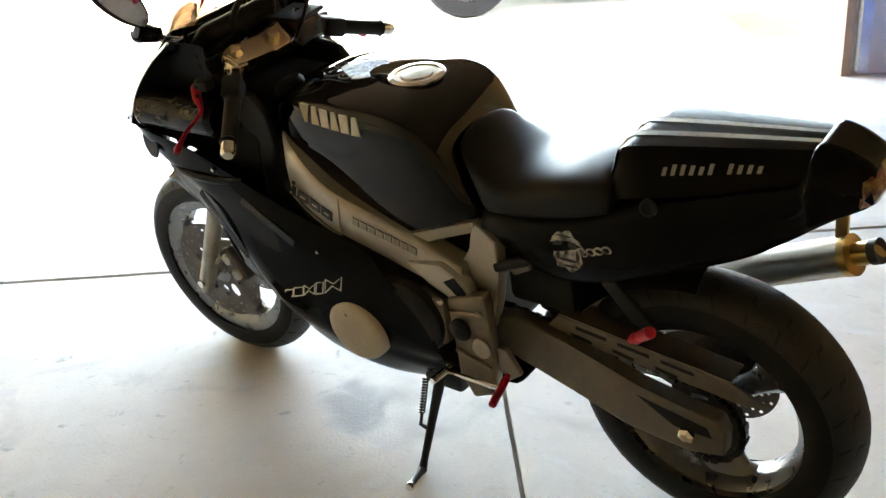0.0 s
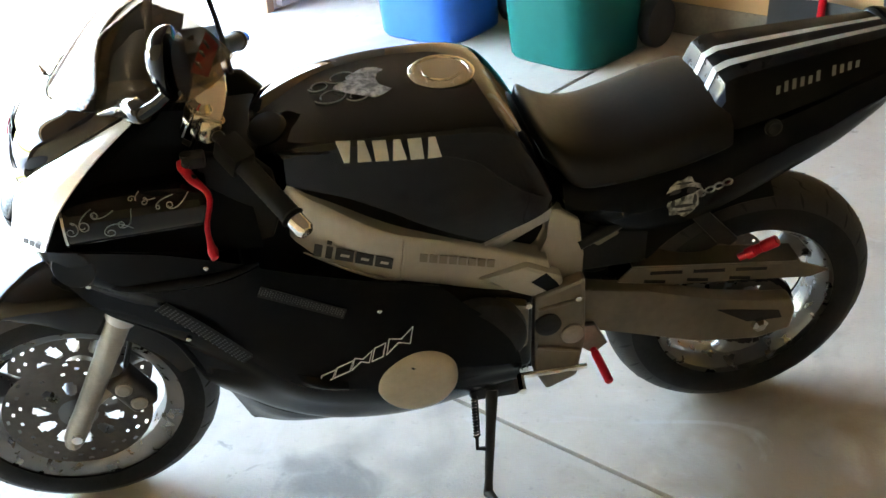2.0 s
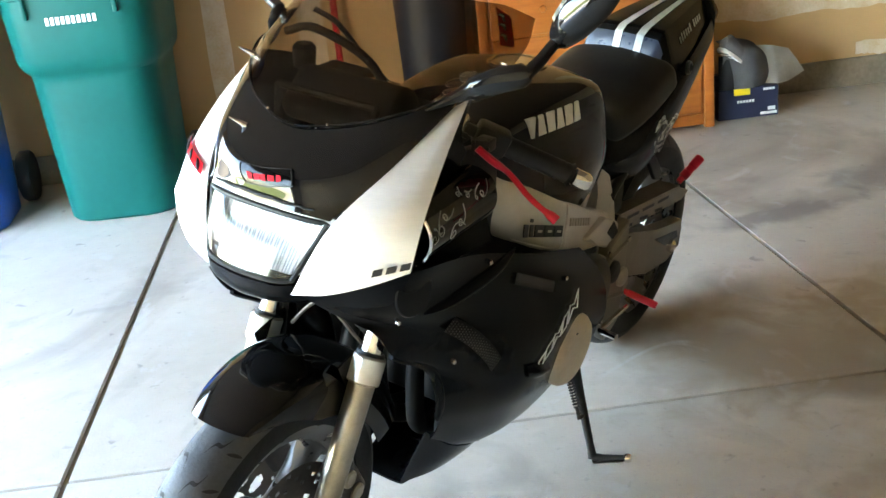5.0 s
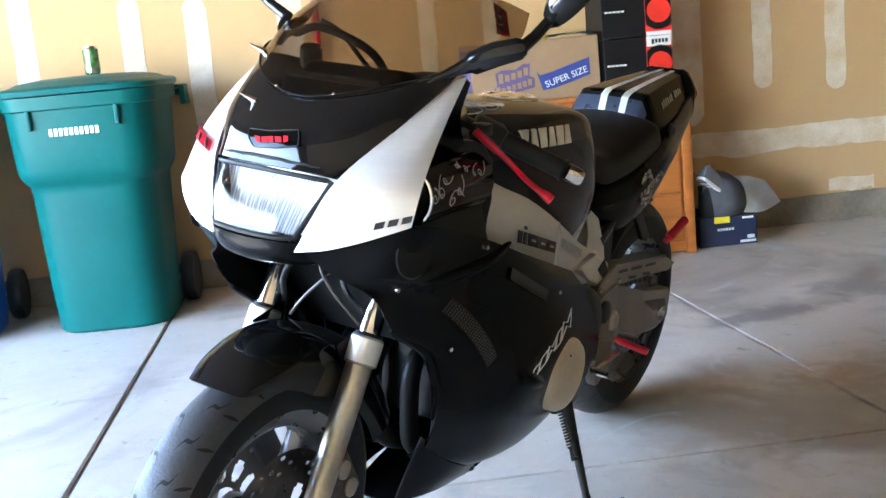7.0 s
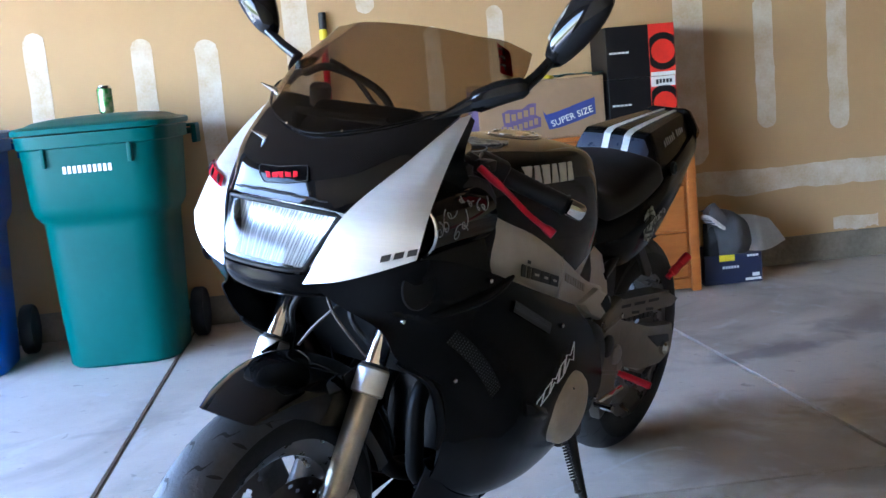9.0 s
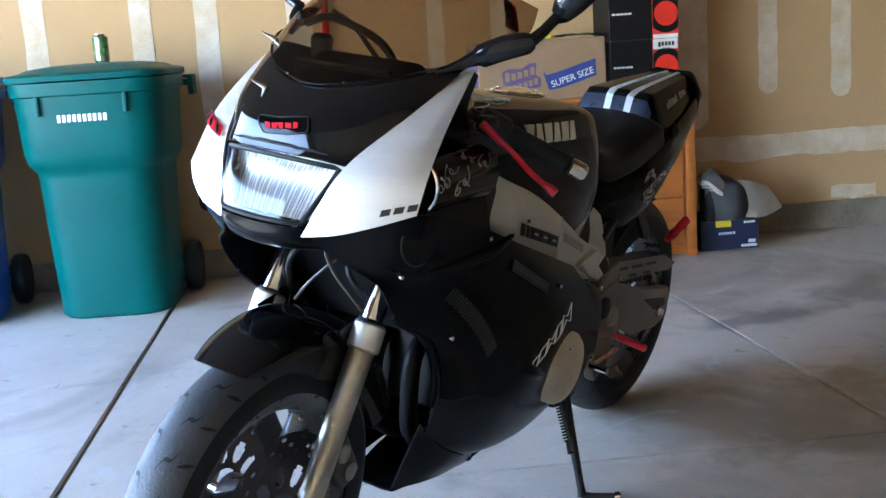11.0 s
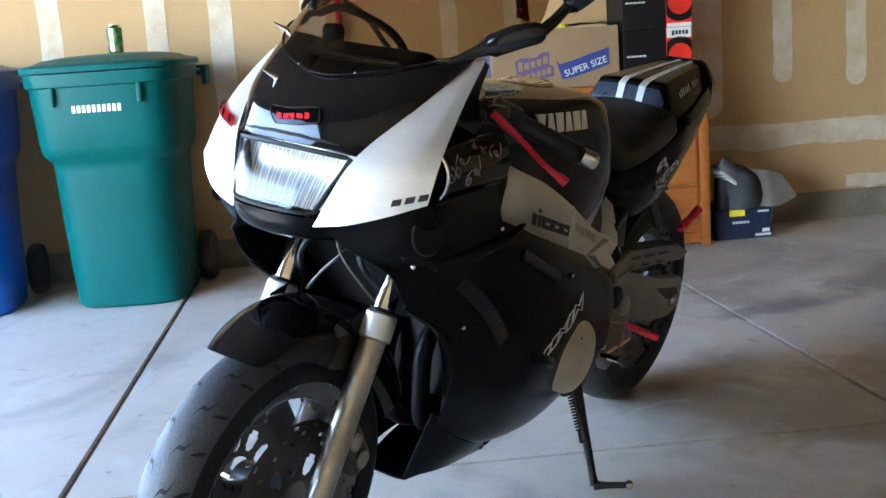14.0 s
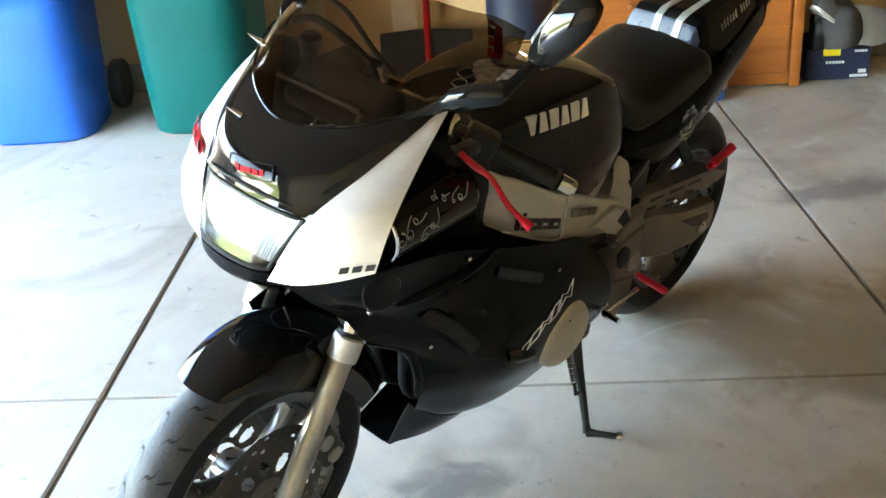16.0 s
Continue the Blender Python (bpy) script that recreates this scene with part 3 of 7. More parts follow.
# violet two-line brand shape: a ragged field with pale blocks on it
bm = bmesh.new()
slab(bm, [(-0.0008, y, z) for y, z in ((-0.100, 0.020), (-0.094, 0.062), (-0.112, 0.078), (-0.106, 0.132), (-0.135, 0.146), (-0.20, 0.144), (-0.235, 0.166), (-0.268, 0.166), (-0.262, 0.112), (-0.286, 0.098), (-0.284, 0.058), (-0.20, 0.042))], (0.002, 0, 0))
part("name_field", bm, PRINTVIOLET, ct, "violet printed brand field")
for i in range(12):
    bm = bmesh.new()
    j = i if i < 5 else i - 5
    y0, z0 = (-0.120 - j * 0.029, 0.088 + 0.0065 * j) if i < 5 else (-0.106 - j * 0.0245, 0.036 + 0.0055 * j)
    dz = (0.042, 0.030, 0.030, 0.030, 0.034)[j % 5] if i < 5 else (0.036, 0.026, 0.026, 0.026, 0.026, 0.026, 0.028)[j]
    box(bm, (-0.0014, y0 - (0.021 if i < 5 else 0.018), z0), (0.001, y0, z0 + dz), 0.0005)
    part("name_bar", bm, CARDBOARD, ct)
bm = bmesh.new()
box(bm, (0.02, -0.0005, 0.02), (0.30, 0.001, 0.24))
part("side_print", bm, PRINTVIOLET, ct)

for k in range(2):
    hb = carton("helmet_box", "glossy black and red helmet box stacked on the chest", (0.33, 0.318, 0.236), pose(2.60, -0.772, TOP + 0.002 + k * 0.238, 0, 0, 1 - 2 * k), BOXBLACK)
    hb["group"] = "stacked helmet boxes"
    bm = bmesh.new()
    box(bm, (-0.0012, -0.3185, 0.0), (0.33, -0.198, 0.2355))
    pr = part("red_panel", bm, BOXRED, hb)
    bm = bmesh.new()
    lathe(bm, (-0.0014, -0.262, 0.11), (-1, 0, 0), [(0.085, 0), (0.085, 0.0012), (0.055, 0.0012), (0.055, 0.0)], 28)
    for v in list(bm.verts):
        if v.co.y < -0.3175:
            v.co.y = -0.3175
        if v.co.y > -0.200:
            v.co.y = -0.200
    part("curved_mark", bm, BOXBLACK, hb)
    bm = bmesh.new()
    box(bm, (-0.0026, -0.316, 0.190 if k == 0 else 0.0), (0.001, -0.201, 0.2355 if k == 0 else 0.018))
    wl = part("white_label", bm, WHITECARD, hb)
    if k == 0:
        for i in range(5):
            bm = bmesh.new()
            box(bm, (-0.0032, -0.236 - i * 0.016, 0.204 if i else 0.200), (-0.0024, -0.224 - i * 0.016, 0.222))
            part("print_bar", bm, DECALD, wl)
    for i in range(5):
        bm = bmesh.new()
        box(bm, (-0.0012, -0.029 - i * 0.0185, 0.113), (0.001, -0.014 - i * 0.0185, 0.121))
        part("print_bar", bm, WHITECARD, hb)

# cloth on the carton
bm = bmesh.new()
rng = random.Random(5)
rows = [[(2.62 + 0.05 * j, -0.53 - 0.047 * i, TOP + 0.27 + 0.012 * abs(math.sin(i * 1.3 + j)) + rng.uniform(0, 0.006)) for j in range(4)] for i in range(6)]
grid(bm, patch(rows, 16, 10))
bmesh.ops.solidify(bm, geom=bm.faces[:], thickness=0.008)
tagged(part("work_glove", bm, CARTGREEN), "folded green work glove lying on the carton", "glove")
bm = bmesh.new()
tube(bm, spline([(2.63, -0.42, TOP + 0.277), (2.65, -0.46, TOP + 0.285), (2.62, -0.50, TOP + 0.279), (2.66, -0.525, TOP + 0.277)], 14), 0.008, 8)
tagged(part("yellow_strap", bm, YELLOW), "short yellow strap lying on the carton", "strap")

# shoe box on the floor with things on it
sb = carton("shoe_box", "dark navy cardboard box on the garage floor", (0.30, 0.285, 0.142), pose(2.64, -1.19, 0.0), BOXNAVY)
bm = bmesh.new()
box(bm, (-0.004, -0.15, 0.112), (0.02, -0.075, 0.146), 0.001)
part("yellow_sticker", bm, YELLOW, sb)
bars = [((-0.10 - i * 0.014, 0.075), (-0.09 - i * 0.014, 0.087)) for i in range(6)] + [((-0.278, 0.01), (-0.20, 0.022)), ((-0.27, 0.028), (-0.235, 0.045))] + [((-0.225 - i * 0.014, 0.124), (-0.213 - i * 0.014, 0.134)) for i in range(4)]
for (y0, z0), (y1, z1) in bars:
    bm = bmesh.new()
    box(bm, (-0.0012, y0, z0), (0.001, y1, z1))
    part("print_bar", bm, WHITECARD, sb)
cl = thing("grey_bag", "grey cloth bag slumped over the navy box", "bag")
bm = bmesh.new()
rows = [[(2.66, -1.20, 0.144), (2.64, -1.21, 0.24), (2.66, -1.22, 0.335), (2.76, -1.22, 0.35)],
        [(2.63, -1.28, 0.144), (2.615, -1.285, 0.23), (2.65, -1.29, 0.33), (2.77, -1.29, 0.355)],
        [(2.63, -1.36, 0.144), (2.615, -1.37, 0.22), (2.65, -1.37, 0.315), (2.77, -1.38, 0.335)],
        [(2.68, -1.43, 0.144), (2.67, -1.44, 0.20), (2.70, -1.44, 0.28), (2.78, -1.44, 0.29)]]
grid(bm, patch(rows, 18, 18))
bmesh.ops.solidify(bm, geom=bm.faces[:], thickness=0.02)
part("cloth", bm, GREYCLOTH, cl)
bm = bmesh.new()
rows = [[(2.655, -1.193, 0.1445), (2.65, -1.195, 0.22), (2.66, -1.20, 0.30)], [(2.632, -1.225, 0.1445), (2.625, -1.222, 0.22), (2.645, -1.222, 0.30)], [(2.628, -1.262, 0.1445), (2.612, -1.25, 0.22), (2.64, -1.24, 0.30)]]
grid(bm, patch(rows, 10, 10))
bmesh.ops.solidify(bm, geom=bm.faces[:], thickness=0.008)
part("dark_flap", bm, DARKPLASTIC, cl)
bm = bmesh.new()
rows = [[(2.70, -1.38, 0.150), (2.69, -1.37, 0.24), (2.71, -1.36, 0.325)], [(2.655, -1.48, 0.144), (2.67, -1.465, 0.23), (2.69, -1.45, 0.318)], [(2.68, -1.55, 0.150), (2.69, -1.53, 0.225), (2.71, -1.51, 0.30)], [(2.71, -1.625, 0.175), (2.71, -1.59, 0.23), (2.73, -1.555, 0.285)]]
grid(bm, patch(rows, 14, 14))
bmesh.ops.solidify(bm, geom=bm.faces[:], thickness=0.004)
tagged(part("plastic_bag", bm, PLASTICBAG), "milky clear plastic bag hanging over the box", "plastic bag")
shoe = thing("shoe", "pale worn sneaker lying on the grey bag", "shoe", pose(2.625, -1.215, 0.338, 0, 38, -62))
bm = bmesh.new()
rows = [[(x, w * math.cos(a), 0.02 + h * max(0, math.sin(a)) - 0.02 * (math.sin(a) < 0)) for a in np.linspace(0, 2 * math.pi, 14, endpoint=False)]
        for x, w, h in ((-0.02, 0.02, 0.03), (0.0, 0.03, 0.055), (0.05, 0.034, 0.05), (0.10, 0.04, 0.035), (0.15, 0.036, 0.024), (0.18, 0.018, 0.014))]
grid(bm, rows, ring=True, caps=True)
part("upper", bm, GREYCLOTH, shoe)
bm = bmesh.new()
edge = [(x, w) for x, w in ((-0.024, 0.0), (-0.018, 0.022), (0.0, 0.032), (0.05, 0.036), (0.10, 0.043), (0.15, 0.039), (0.18, 0.022), (0.19, 0.0))]
slab(bm, [(x, w, -0.018) for x, w in edge] + [(x, -w, -0.018) for x, w in reversed(edge[1:-1])], (0, 0, 0.016), bevel=0.003)
part("sole", bm, WHITECARD, shoe)
for k in range(7):
    bm = bmesh.new()
    box(bm, (0.005 + 0.024 * k, -0.028, -0.0205), (0.012 + 0.024 * k, 0.028, -0.0182))
    part("tread_bar", bm, GREYCLOTH, shoe)

# shovel leaning on the wall
sh = thing("snow_shovel", "black wide shovel with a red shaft leaning on the wall", "shovel")
bm = bmesh.new()
rows = [[(2.90 + 0.012 * math.cos(a * 2) - 0.02 * (1 - (k / 4)), 0.30 + 0.44 * j / 8, 0.006 + 0.245 * k / 4 + 0.01 * math.sin(math.pi * j / 8) * (k == 4)) for j, a in enumerate(np.linspace(-1.2, 1.2, 9))] for k in range(5)]
grid(bm, patch(rows, 10, 17))
bmesh.ops.solidify(bm, geom=bm.faces[:], thickness=0.012)
part("scoop", bm, DARKPLASTIC, sh)
bm = bmesh.new()
tube(bm, [(2.885, 0.515, 0.10), (2.965, 0.50, 1.32)], 0.016, 10)
part("shaft", bm, REDPAINT, sh)
bm = bmesh.new()
tube(bm, [(2.965, 0.50, 1.321), (2.968, 0.499, 1.37)], 0.02, 10)
part("collar", bm, YELLOW, sh)
bm = bmesh.new()
tube(bm, [(2.968, 0.499, 1.371), (2.97, 0.498, 1.45)], 0.018, 10)
part("grip", bm, DARKPLASTIC, sh)

# tall dark bin beside the chest
tb = thing("trash_barrel", "dark navy plastic trash barrel between shovel and chest", "bin", pose(2.80, 0.08, 0))
bm = bmesh.new()
lathe(bm, (0, 0, 0), (0, 0, 1), [(0.135, 0), (0.14, 0.01), (0.155, 0.5), (0.165, 0.86), (0.178, 0.87), (0.178, 0.89)], 36, caps=True)
part("body", bm, NAVY, tb)
bm = bmesh.new()
lathe(bm, (0, 0, 0), (0, 0, 1), [(0.182, 0.891), (0.182, 0.905), (0.15, 0.93), (0.06, 0.945)], 36, caps=True)
part("lid", bm, DARKPLASTIC, tb)


def bottle(m, body, cap, label, band=None):
    t = thing("bottle", label, "bottle", m, "bottles by the wall")
    bm = bmesh.new()
    lathe(bm, (0, 0, 0), (0, 0, 1), [(0.035, 0), (0.042, 0.01), (0.042, 0.15), (0.03, 0.185), (0.016, 0.2), (0.016, 0.21)], 20, caps=True)
    part("body", bm, body, t)
    bm = bmesh.new()
    lathe(bm, (0, 0, 0.2105), (0, 0, 1), [(0.019, 0), (0.019, 0.03)], 14, caps=True)
    part("cap", bm, cap, t)
    if band:
        bm = bmesh.new()
        lathe(bm, (0, 0, 0), (0, 0, 1), [(0.0428, 0.04), (0.0432, 0.042), (0.0432, 0.12), (0.0428, 0.122)], 20)
        part("label_band", bm, band, t)
    return t


bottle(pose(2.54, 0.64, 0.043, 90, 0, 8), BLUEJUG, ORANGE, "blue plastic bottle with orange cap lying on the floor", WHITECARD)
bottle(pose(2.60, 0.63, 0.043, 90, 0, 14), WHITECARD, ORANGE, "white plastic bottle with orange cap lying on the floor", BLUEJUG)
bm = bmesh.new()
rng = random.Random(11)
rows = [[(2.59 + r * math.cos(a) * rng.uniform(0.85, 1.1), 0.28 + 1.25 * r * math.sin(a) * rng.uniform(0.85, 1.1), z) for a in np.linspace(0, 2 * math.pi, 14, endpoint=False)] for r, z in ((0.05, 0.002), (0.075, 0.03), (0.08, 0.07), (0.06, 0.11), (0.025, 0.135))]
grid(bm, rows, ring=True, caps=True)
pb = part("paper_bag", bm, WHITECARD)
tagged(pb, "small crumpled white and red bag on the floor", "bag")
bm = bmesh.new()
rows = [[(2.59 + r * math.cos(a), 0.28 + 1.25 * r * math.sin(a), z) for a in np.linspace(2.0, 4.0, 8)] for r, z in ((0.088, 0.045), (0.092, 0.07), (0.082, 0.095))]
grid(bm, rows)
bmesh.ops.solidify(bm, geom=bm.faces[:], thickness=0.002)
part("red_print", bm, REDPAINT, pb)

jug = thing("cleaner_jug", "blue plastic jug with white and yellow label", "jug", pose(2.47, -0.735, 0, 0, 0, 10))
bm = bmesh.new()
rows = [rrect(-x, x, -y, y, z, min(x, y) * 0.7) for z, x, y in ((0, 0.05, 0.065), (0.01, 0.056, 0.07), (0.2, 0.056, 0.07), (0.235, 0.045, 0.055), (0.262, 0.022, 0.022), (0.275, 0.02, 0.02))]
grid(bm, rows, ring=True, caps=True)
part("body", bm, BLUEJUG, jug)
for z0, z1, mm in ((0.05, 0.105, WHITECARD), (0.106, 0.135, YELLOW)):
    bm = bmesh.new()
    rows = [rrect(-0.058, 0.058, -0.072, 0.072, z, 0.041) for z in (z0, z1)]
    grid(bm, rows, ring=True)
    bmesh.ops.solidify(bm, geom=bm.faces[:], thickness=0.001)
    part("label_band", bm, mm, jug)
bm = bmesh.new()
lathe(bm, (0, 0, 0.2755), (0, 0, 1), [(0.024, 0), (0.024, 0.03)], 14, caps=True)
part("cap", bm, WHITECARD, jug)


# ---- parked car on the driveway ----
def car(m, material, label):
    """Local x along the car, y across, built round its middle."""
    t = thing("parked_car", label, "car", m)
    bm = bmesh.new()
    secs = [(-2.2, 0.45, 0.72), (-2.1, 0.3, 0.85), (-1.5, 0.22, 0.93), (-0.8, 0.2, 0.95), (0.3, 0.2, 0.95), (1.3, 0.22, 0.9), (2.0, 0.28, 0.78), (2.2, 0.4, 0.65)]
    rows = []
    for x, z0, z1 in secs:
        w = 0.86 if abs(x) < 2 else 0.75
        rows.append([(x, -w * 0.92, z0), (x, -w, (z0 + z1) / 2), (x, -w * 0.93, z1), (x, -w * 0.5, z1 + 0.03), (x, w * 0.5, z1 + 0.03), (x, w * 0.93, z1), (x, w, (z0 + z1) / 2), (x, w * 0.92, z0)])
    grid(bm, rows, ring=True, caps=True)
    part("body", bm, material, t)
    bm = bmesh.new()
    rows = [[(x, -w, z0), (x, -w * 0.82, z1), (x, w * 0.82, z1), (x, w, z0)] for x, w, z0, z1 in ((-1.9, 0.75, 0.93, 0.96), (-1.2, 0.76, 0.95, 1.4), (0.1, 0.76, 0.95, 1.45), (1.1, 0.76, 0.93, 0.97))]
    grid(bm, rows, ring=True, caps=True)
    part("cabin", bm, DARKPLASTIC, t)
    for x in (-1.35, 1.35):
        for y in (-0.80, 0.80):
            bm = bmesh.new()
            lathe(bm, (x, y, 0.31), (0, 1, 0), [(0.2, -0.1), (0.29, -0.1), (0.31, -0.07), (0.31, 0.07), (0.29, 0.1), (0.2, 0.1)], 28, closed=True)
            wh = part("wheel", bm, RUBBER, t)
            bm = bmesh.new()
            lathe(bm, (x, y, 0.31), (0, 1, 0), [(0.205, -0.07), (0.205, 0.07), (0.03, 0.09)], 24, caps=True)
            part("rim", bm, WHEELGREY, wh)
    return t


car(pose(1.8, 6.17, -0.014, 0, 0, 180), CARBODY, "dark parked car out on the sunny driveway")

# ---- the motorcycle: u ahead, v to its left, w up, from the rear tyre's contact ----
BIKE = thing("motorcycle", "black and silver sport motorcycle leaning on its side stand", "motorcycle", pose(0.5861, -0.1488, 0, -9.5, 0, 140.3))
FAX, RAX = Vector((1.366, 0.006, 0.2885)), Vector((-0.088, 0, 0.306))
STEER = Matrix.Translation((1.0, 0, 1.0)) @ Matrix.Rotation(radians(2.0), 4, Vector((-0.43, 0, 0.9)).normalized()) @ Matrix.Translation((-1.0, 0, -1.0))


def turned(bm):
    bmesh.ops.transform(bm, matrix=STEER, verts=bm.verts[:])
    return bm


def mirrored(rows):
    return [[(p[0], -p[1], p[2]) for p in r] for r in rows]


def both(half):
    """A full row across the bike from its left half, listed from the middle outwards."""
    return [(u, -v, w) for u, v, w in reversed(half[1:])] + list(half)


# plain shapes of a six-piece mark: blocks and wedges
WEDGE, BLOCK = [(0.0, 0), (0.96, 0), (0.72, 1), (0.26, 1)], [(0.02, 0), (0.94, 0), (0.94, 1), (0.02, 1)]
BAR_SHAPES = ([(0.28, 0), (0.64, 0), (0.96, 1), (0.0, 1)], WEDGE, BLOCK, WEDGE, BLOCK, WEDGE)


def wheel(name, c, rt, half, rim_r, rim_half, label, turn, tread):
    fix = turned if turn else (lambda b: b)
    bm = bmesh.new()
    rh = rim_half
    lathe(bm, c, (0, 1, 0), [(rim_r + 0.012, -rh), (rim_r + 0.014, -rh + 0.006), (rim_r - 0.004, -rh + 0.012), (rim_r - 0.018, -rh * 0.55), (rim_r - 0.024, 0), (rim_r - 0.018, rh * 0.55),
                             (rim_r - 0.004, rh - 0.012), (rim_r + 0.014, rh - 0.006), (rim_r + 0.012, rh), (rim_r - 0.016, rh - 0.004), (rim_r - 0.034, rh * 0.55), (rim_r - 0.038, 0),
                             (rim_r - 0.034, -rh * 0.55), (rim_r - 0.016, -rh + 0.004)], 60, closed=True)
    w = part(name, fix(bm), WHEELGREY, BIKE, label)
    bm = bmesh.new()
    lathe(bm, c, (0, 1, 0), [(0.018, -0.06), (0.04, -0.058), (0.045, -0.03), (0.05, 0), (0.045, 0.03), (0.04, 0.058), (0.018, 0.06)], 28, caps=True)
    part("hub", fix(bm), WHEELGREY, w)
    for k in range(3):
        a = radians(20 + 120 * k)
        bm = bmesh.new()
        rows = []
        for r, hw, th in ((0.035, 0.030, 0.030), (0.07, 0.024, 0.026), (0.12, 0.026, 0.022), (0.165, 0.045, 0.022), (rim_r - 0.028, 0.085, 0.026)):
            rad, tan = Vector((math.cos(a), 0, math.sin(a))), Vector((-math.sin(a), 0, math.cos(a)))
            rows.append([c + rad * math.sqrt(max(r * r - hw * hw * 0.5, 1e-4)) + tan * (hw * math.cos(q)) + Vector((0, th * math.sin(q), 0)) for q in np.linspace(0, 2 * math.pi, 12, endpoint=False)])
        grid(bm, rows, ring=True, caps=True)
        part("spoke", fix(bm), WHEELGREY, w)
    bm = bmesh.new()
    prof = []
    for q in np.linspace(radians(-118), radians(118), 25):
        x = math.sin(q)
        prof.append((rt - half + half * math.cos(q) * 1.0 if abs(q) < radians(90) else rt - half + half * math.cos(q) * 0.95, half * (abs(x) ** 0.9) * (1 if x > 0 else -1)))
    rows = prof + [(rim_r + 0.004, half * 0.72), (rim_r + 0.004, -half * 0.72)]
    a, b = frame_of((0, 1, 0))
    n = 84
    pts = [[c + Vector((0, h, 0)) + (a * math.cos(t) + b * math.sin(t)) * r for t in np.linspace(0, 2 * math.pi, n, endpoint=False)] for r, h in rows]
    pts.append(pts[0])
    vs = grid(bm, pts, ring=True)
    bmesh.ops.remove_doubles(bm, verts=bm.verts[:], dist=1e-6)
    for f in bm.faces:
        m = f.calc_center_median()
        rr = math.hypot(m.x - c.x, m.z - c.z)
        f.material_index = 1 if rr > rt - half * 0.62 else 0
    tyre = part("tyre", fix(bm), [RUBBER, tread], w)
    bm = bmesh.new()
    for i in range(26):
        for sgn in (-1, 1):
            base = 2 * math.pi * (i + (0.5 if sgn > 0 else 0)) / 26
            # a short wave near the crown and a straight slit on the shoulder
            for q0, q1, sweep, wave, wdt in ((7, 34, 0.15, 0.030, 0.0036), (39, 66, 0.045, 0.0, 0.0034)):
                run = []
                for k in range(8):
                    q = sgn * radians(q0 + (q1 - q0) * k / 7)
                    ang = base + sweep * k / 7 + wave * math.sin(k * 0.9) + (0.06 if q0 > 30 else 0)
                    r = rt - half + half * math.cos(q) + 0.0006
                    run.append(c + Vector((math.cos(ang) * r, half * abs(math.sin(q)) ** 0.9 * sgn, math.sin(ang) * r)))
                t = Vector((-math.sin(base), 0, math.cos(base)))
                left = [bm.verts.new(p + t * wdt * math.sin(math.pi * (j + 0.6) / 8.2)) for j, p in enumerate(run)]
                right = [bm.verts.new(p - t * wdt * math.sin(math.pi * (j + 0.6) / 8.2)) for j, p in enumerate(run)]
                for j in range(7):
                    bm.faces.new((left[j], left[j + 1], right[j + 1], right[j]))
    tagged(part("tread_pattern", fix(bm), GROOVE, tyre), kind="stuff")
    return w


def brake_disc(c, v, r0, r1, parent, fix):
    """A drilled steel ring on a five-armed carrier."""
    bm = bmesh.new()
    n, radii = 80, np.linspace(r0, r1, 8)
    vs = [[bm.verts.new((c.x + r * math.cos(a), v, c.z + r * math.sin(a))) for a in np.linspace(0, 2 * math.pi, n, endpoint=False)] for r in radii]
    for i in range(7):
        for j in range(n):
            if i in (1, 3, 5) and (j + i) % 5 == 0:
                continue
            bm.faces.new((vs[i][j], vs[i][(j + 1) % n], vs[i + 1][(j + 1) % n], vs[i + 1][j]))
    bmesh.ops.solidify(bm, geom=bm.faces[:], thickness=0.005)
    disc = part("brake_disc", fix(bm), DISC, parent, "drilled steel brake disc")
    bm = bmesh.new()
    n2, rad2 = 90, [0.040, 0.052, 0.058, 0.070, 0.082, 0.090, r0 + 0.004] if r0 > 0.09 else [0.030, 0.036, 0.040, 0.046, 0.050, 0.055, r0 + 0.004]
    vs2 = [[bm.verts.new((c.x + r * math.cos(a), v, c.z + r * math.sin(a))) for a in np.linspace(0, 2 * math.pi, n2, endpoint=False)] for r in rad2]
    for i in range(6):
        for j in range(n2):
            k = j % 9
            if (i in (2, 3) and 2 <= k <= 6) or (i in (1, 4) and 3 <= k <= 5):
                continue
            bm.faces.new((vs2[i][j], vs2[i][(j + 1) % n2], vs2[i + 1][(j + 1) % n2], vs2[i + 1][j]))
    bmesh.ops.solidify(bm, geom=bm.faces[:], thickness=0.006)
    part("disc_carrier", fix(bm), DISC, parent)
    return disc


same = lambda b: b
fw = wheel("front_wheel", FAX, 0.290, 0.0535, 0.211, 0.042, "grey three-spoke front wheel", True, TREADGREY)
for v in (-0.068, 0.063):
    brake_disc(FAX, v, 0.104, 0.149, fw, turned)
rw = wheel("rear_wheel", RAX, 0.308, 0.070, 0.218, 0.055, "grey three-spoke rear wheel", False, TREADDARK)
brake_disc(RAX, -0.075, 0.06, 0.105, rw, same)
bm = bmesh.new()
n = 45
ring = [(0.088 + (0.008 if i % 2 else 0.0)) for i in range(2 * n)]
vo = [bm.verts.new((RAX.x + r * math.cos(math.pi * i / n), 0.078, RAX.z + r * math.sin(math.pi * i / n))) for i, r in enumerate(ring)]
vi = [bm.verts.new((RAX.x + 0.068 * math.cos(math.pi * i / n), 0.078, RAX.z + 0.068 * math.sin(math.pi * i / n))) for i in range(2 * n)]
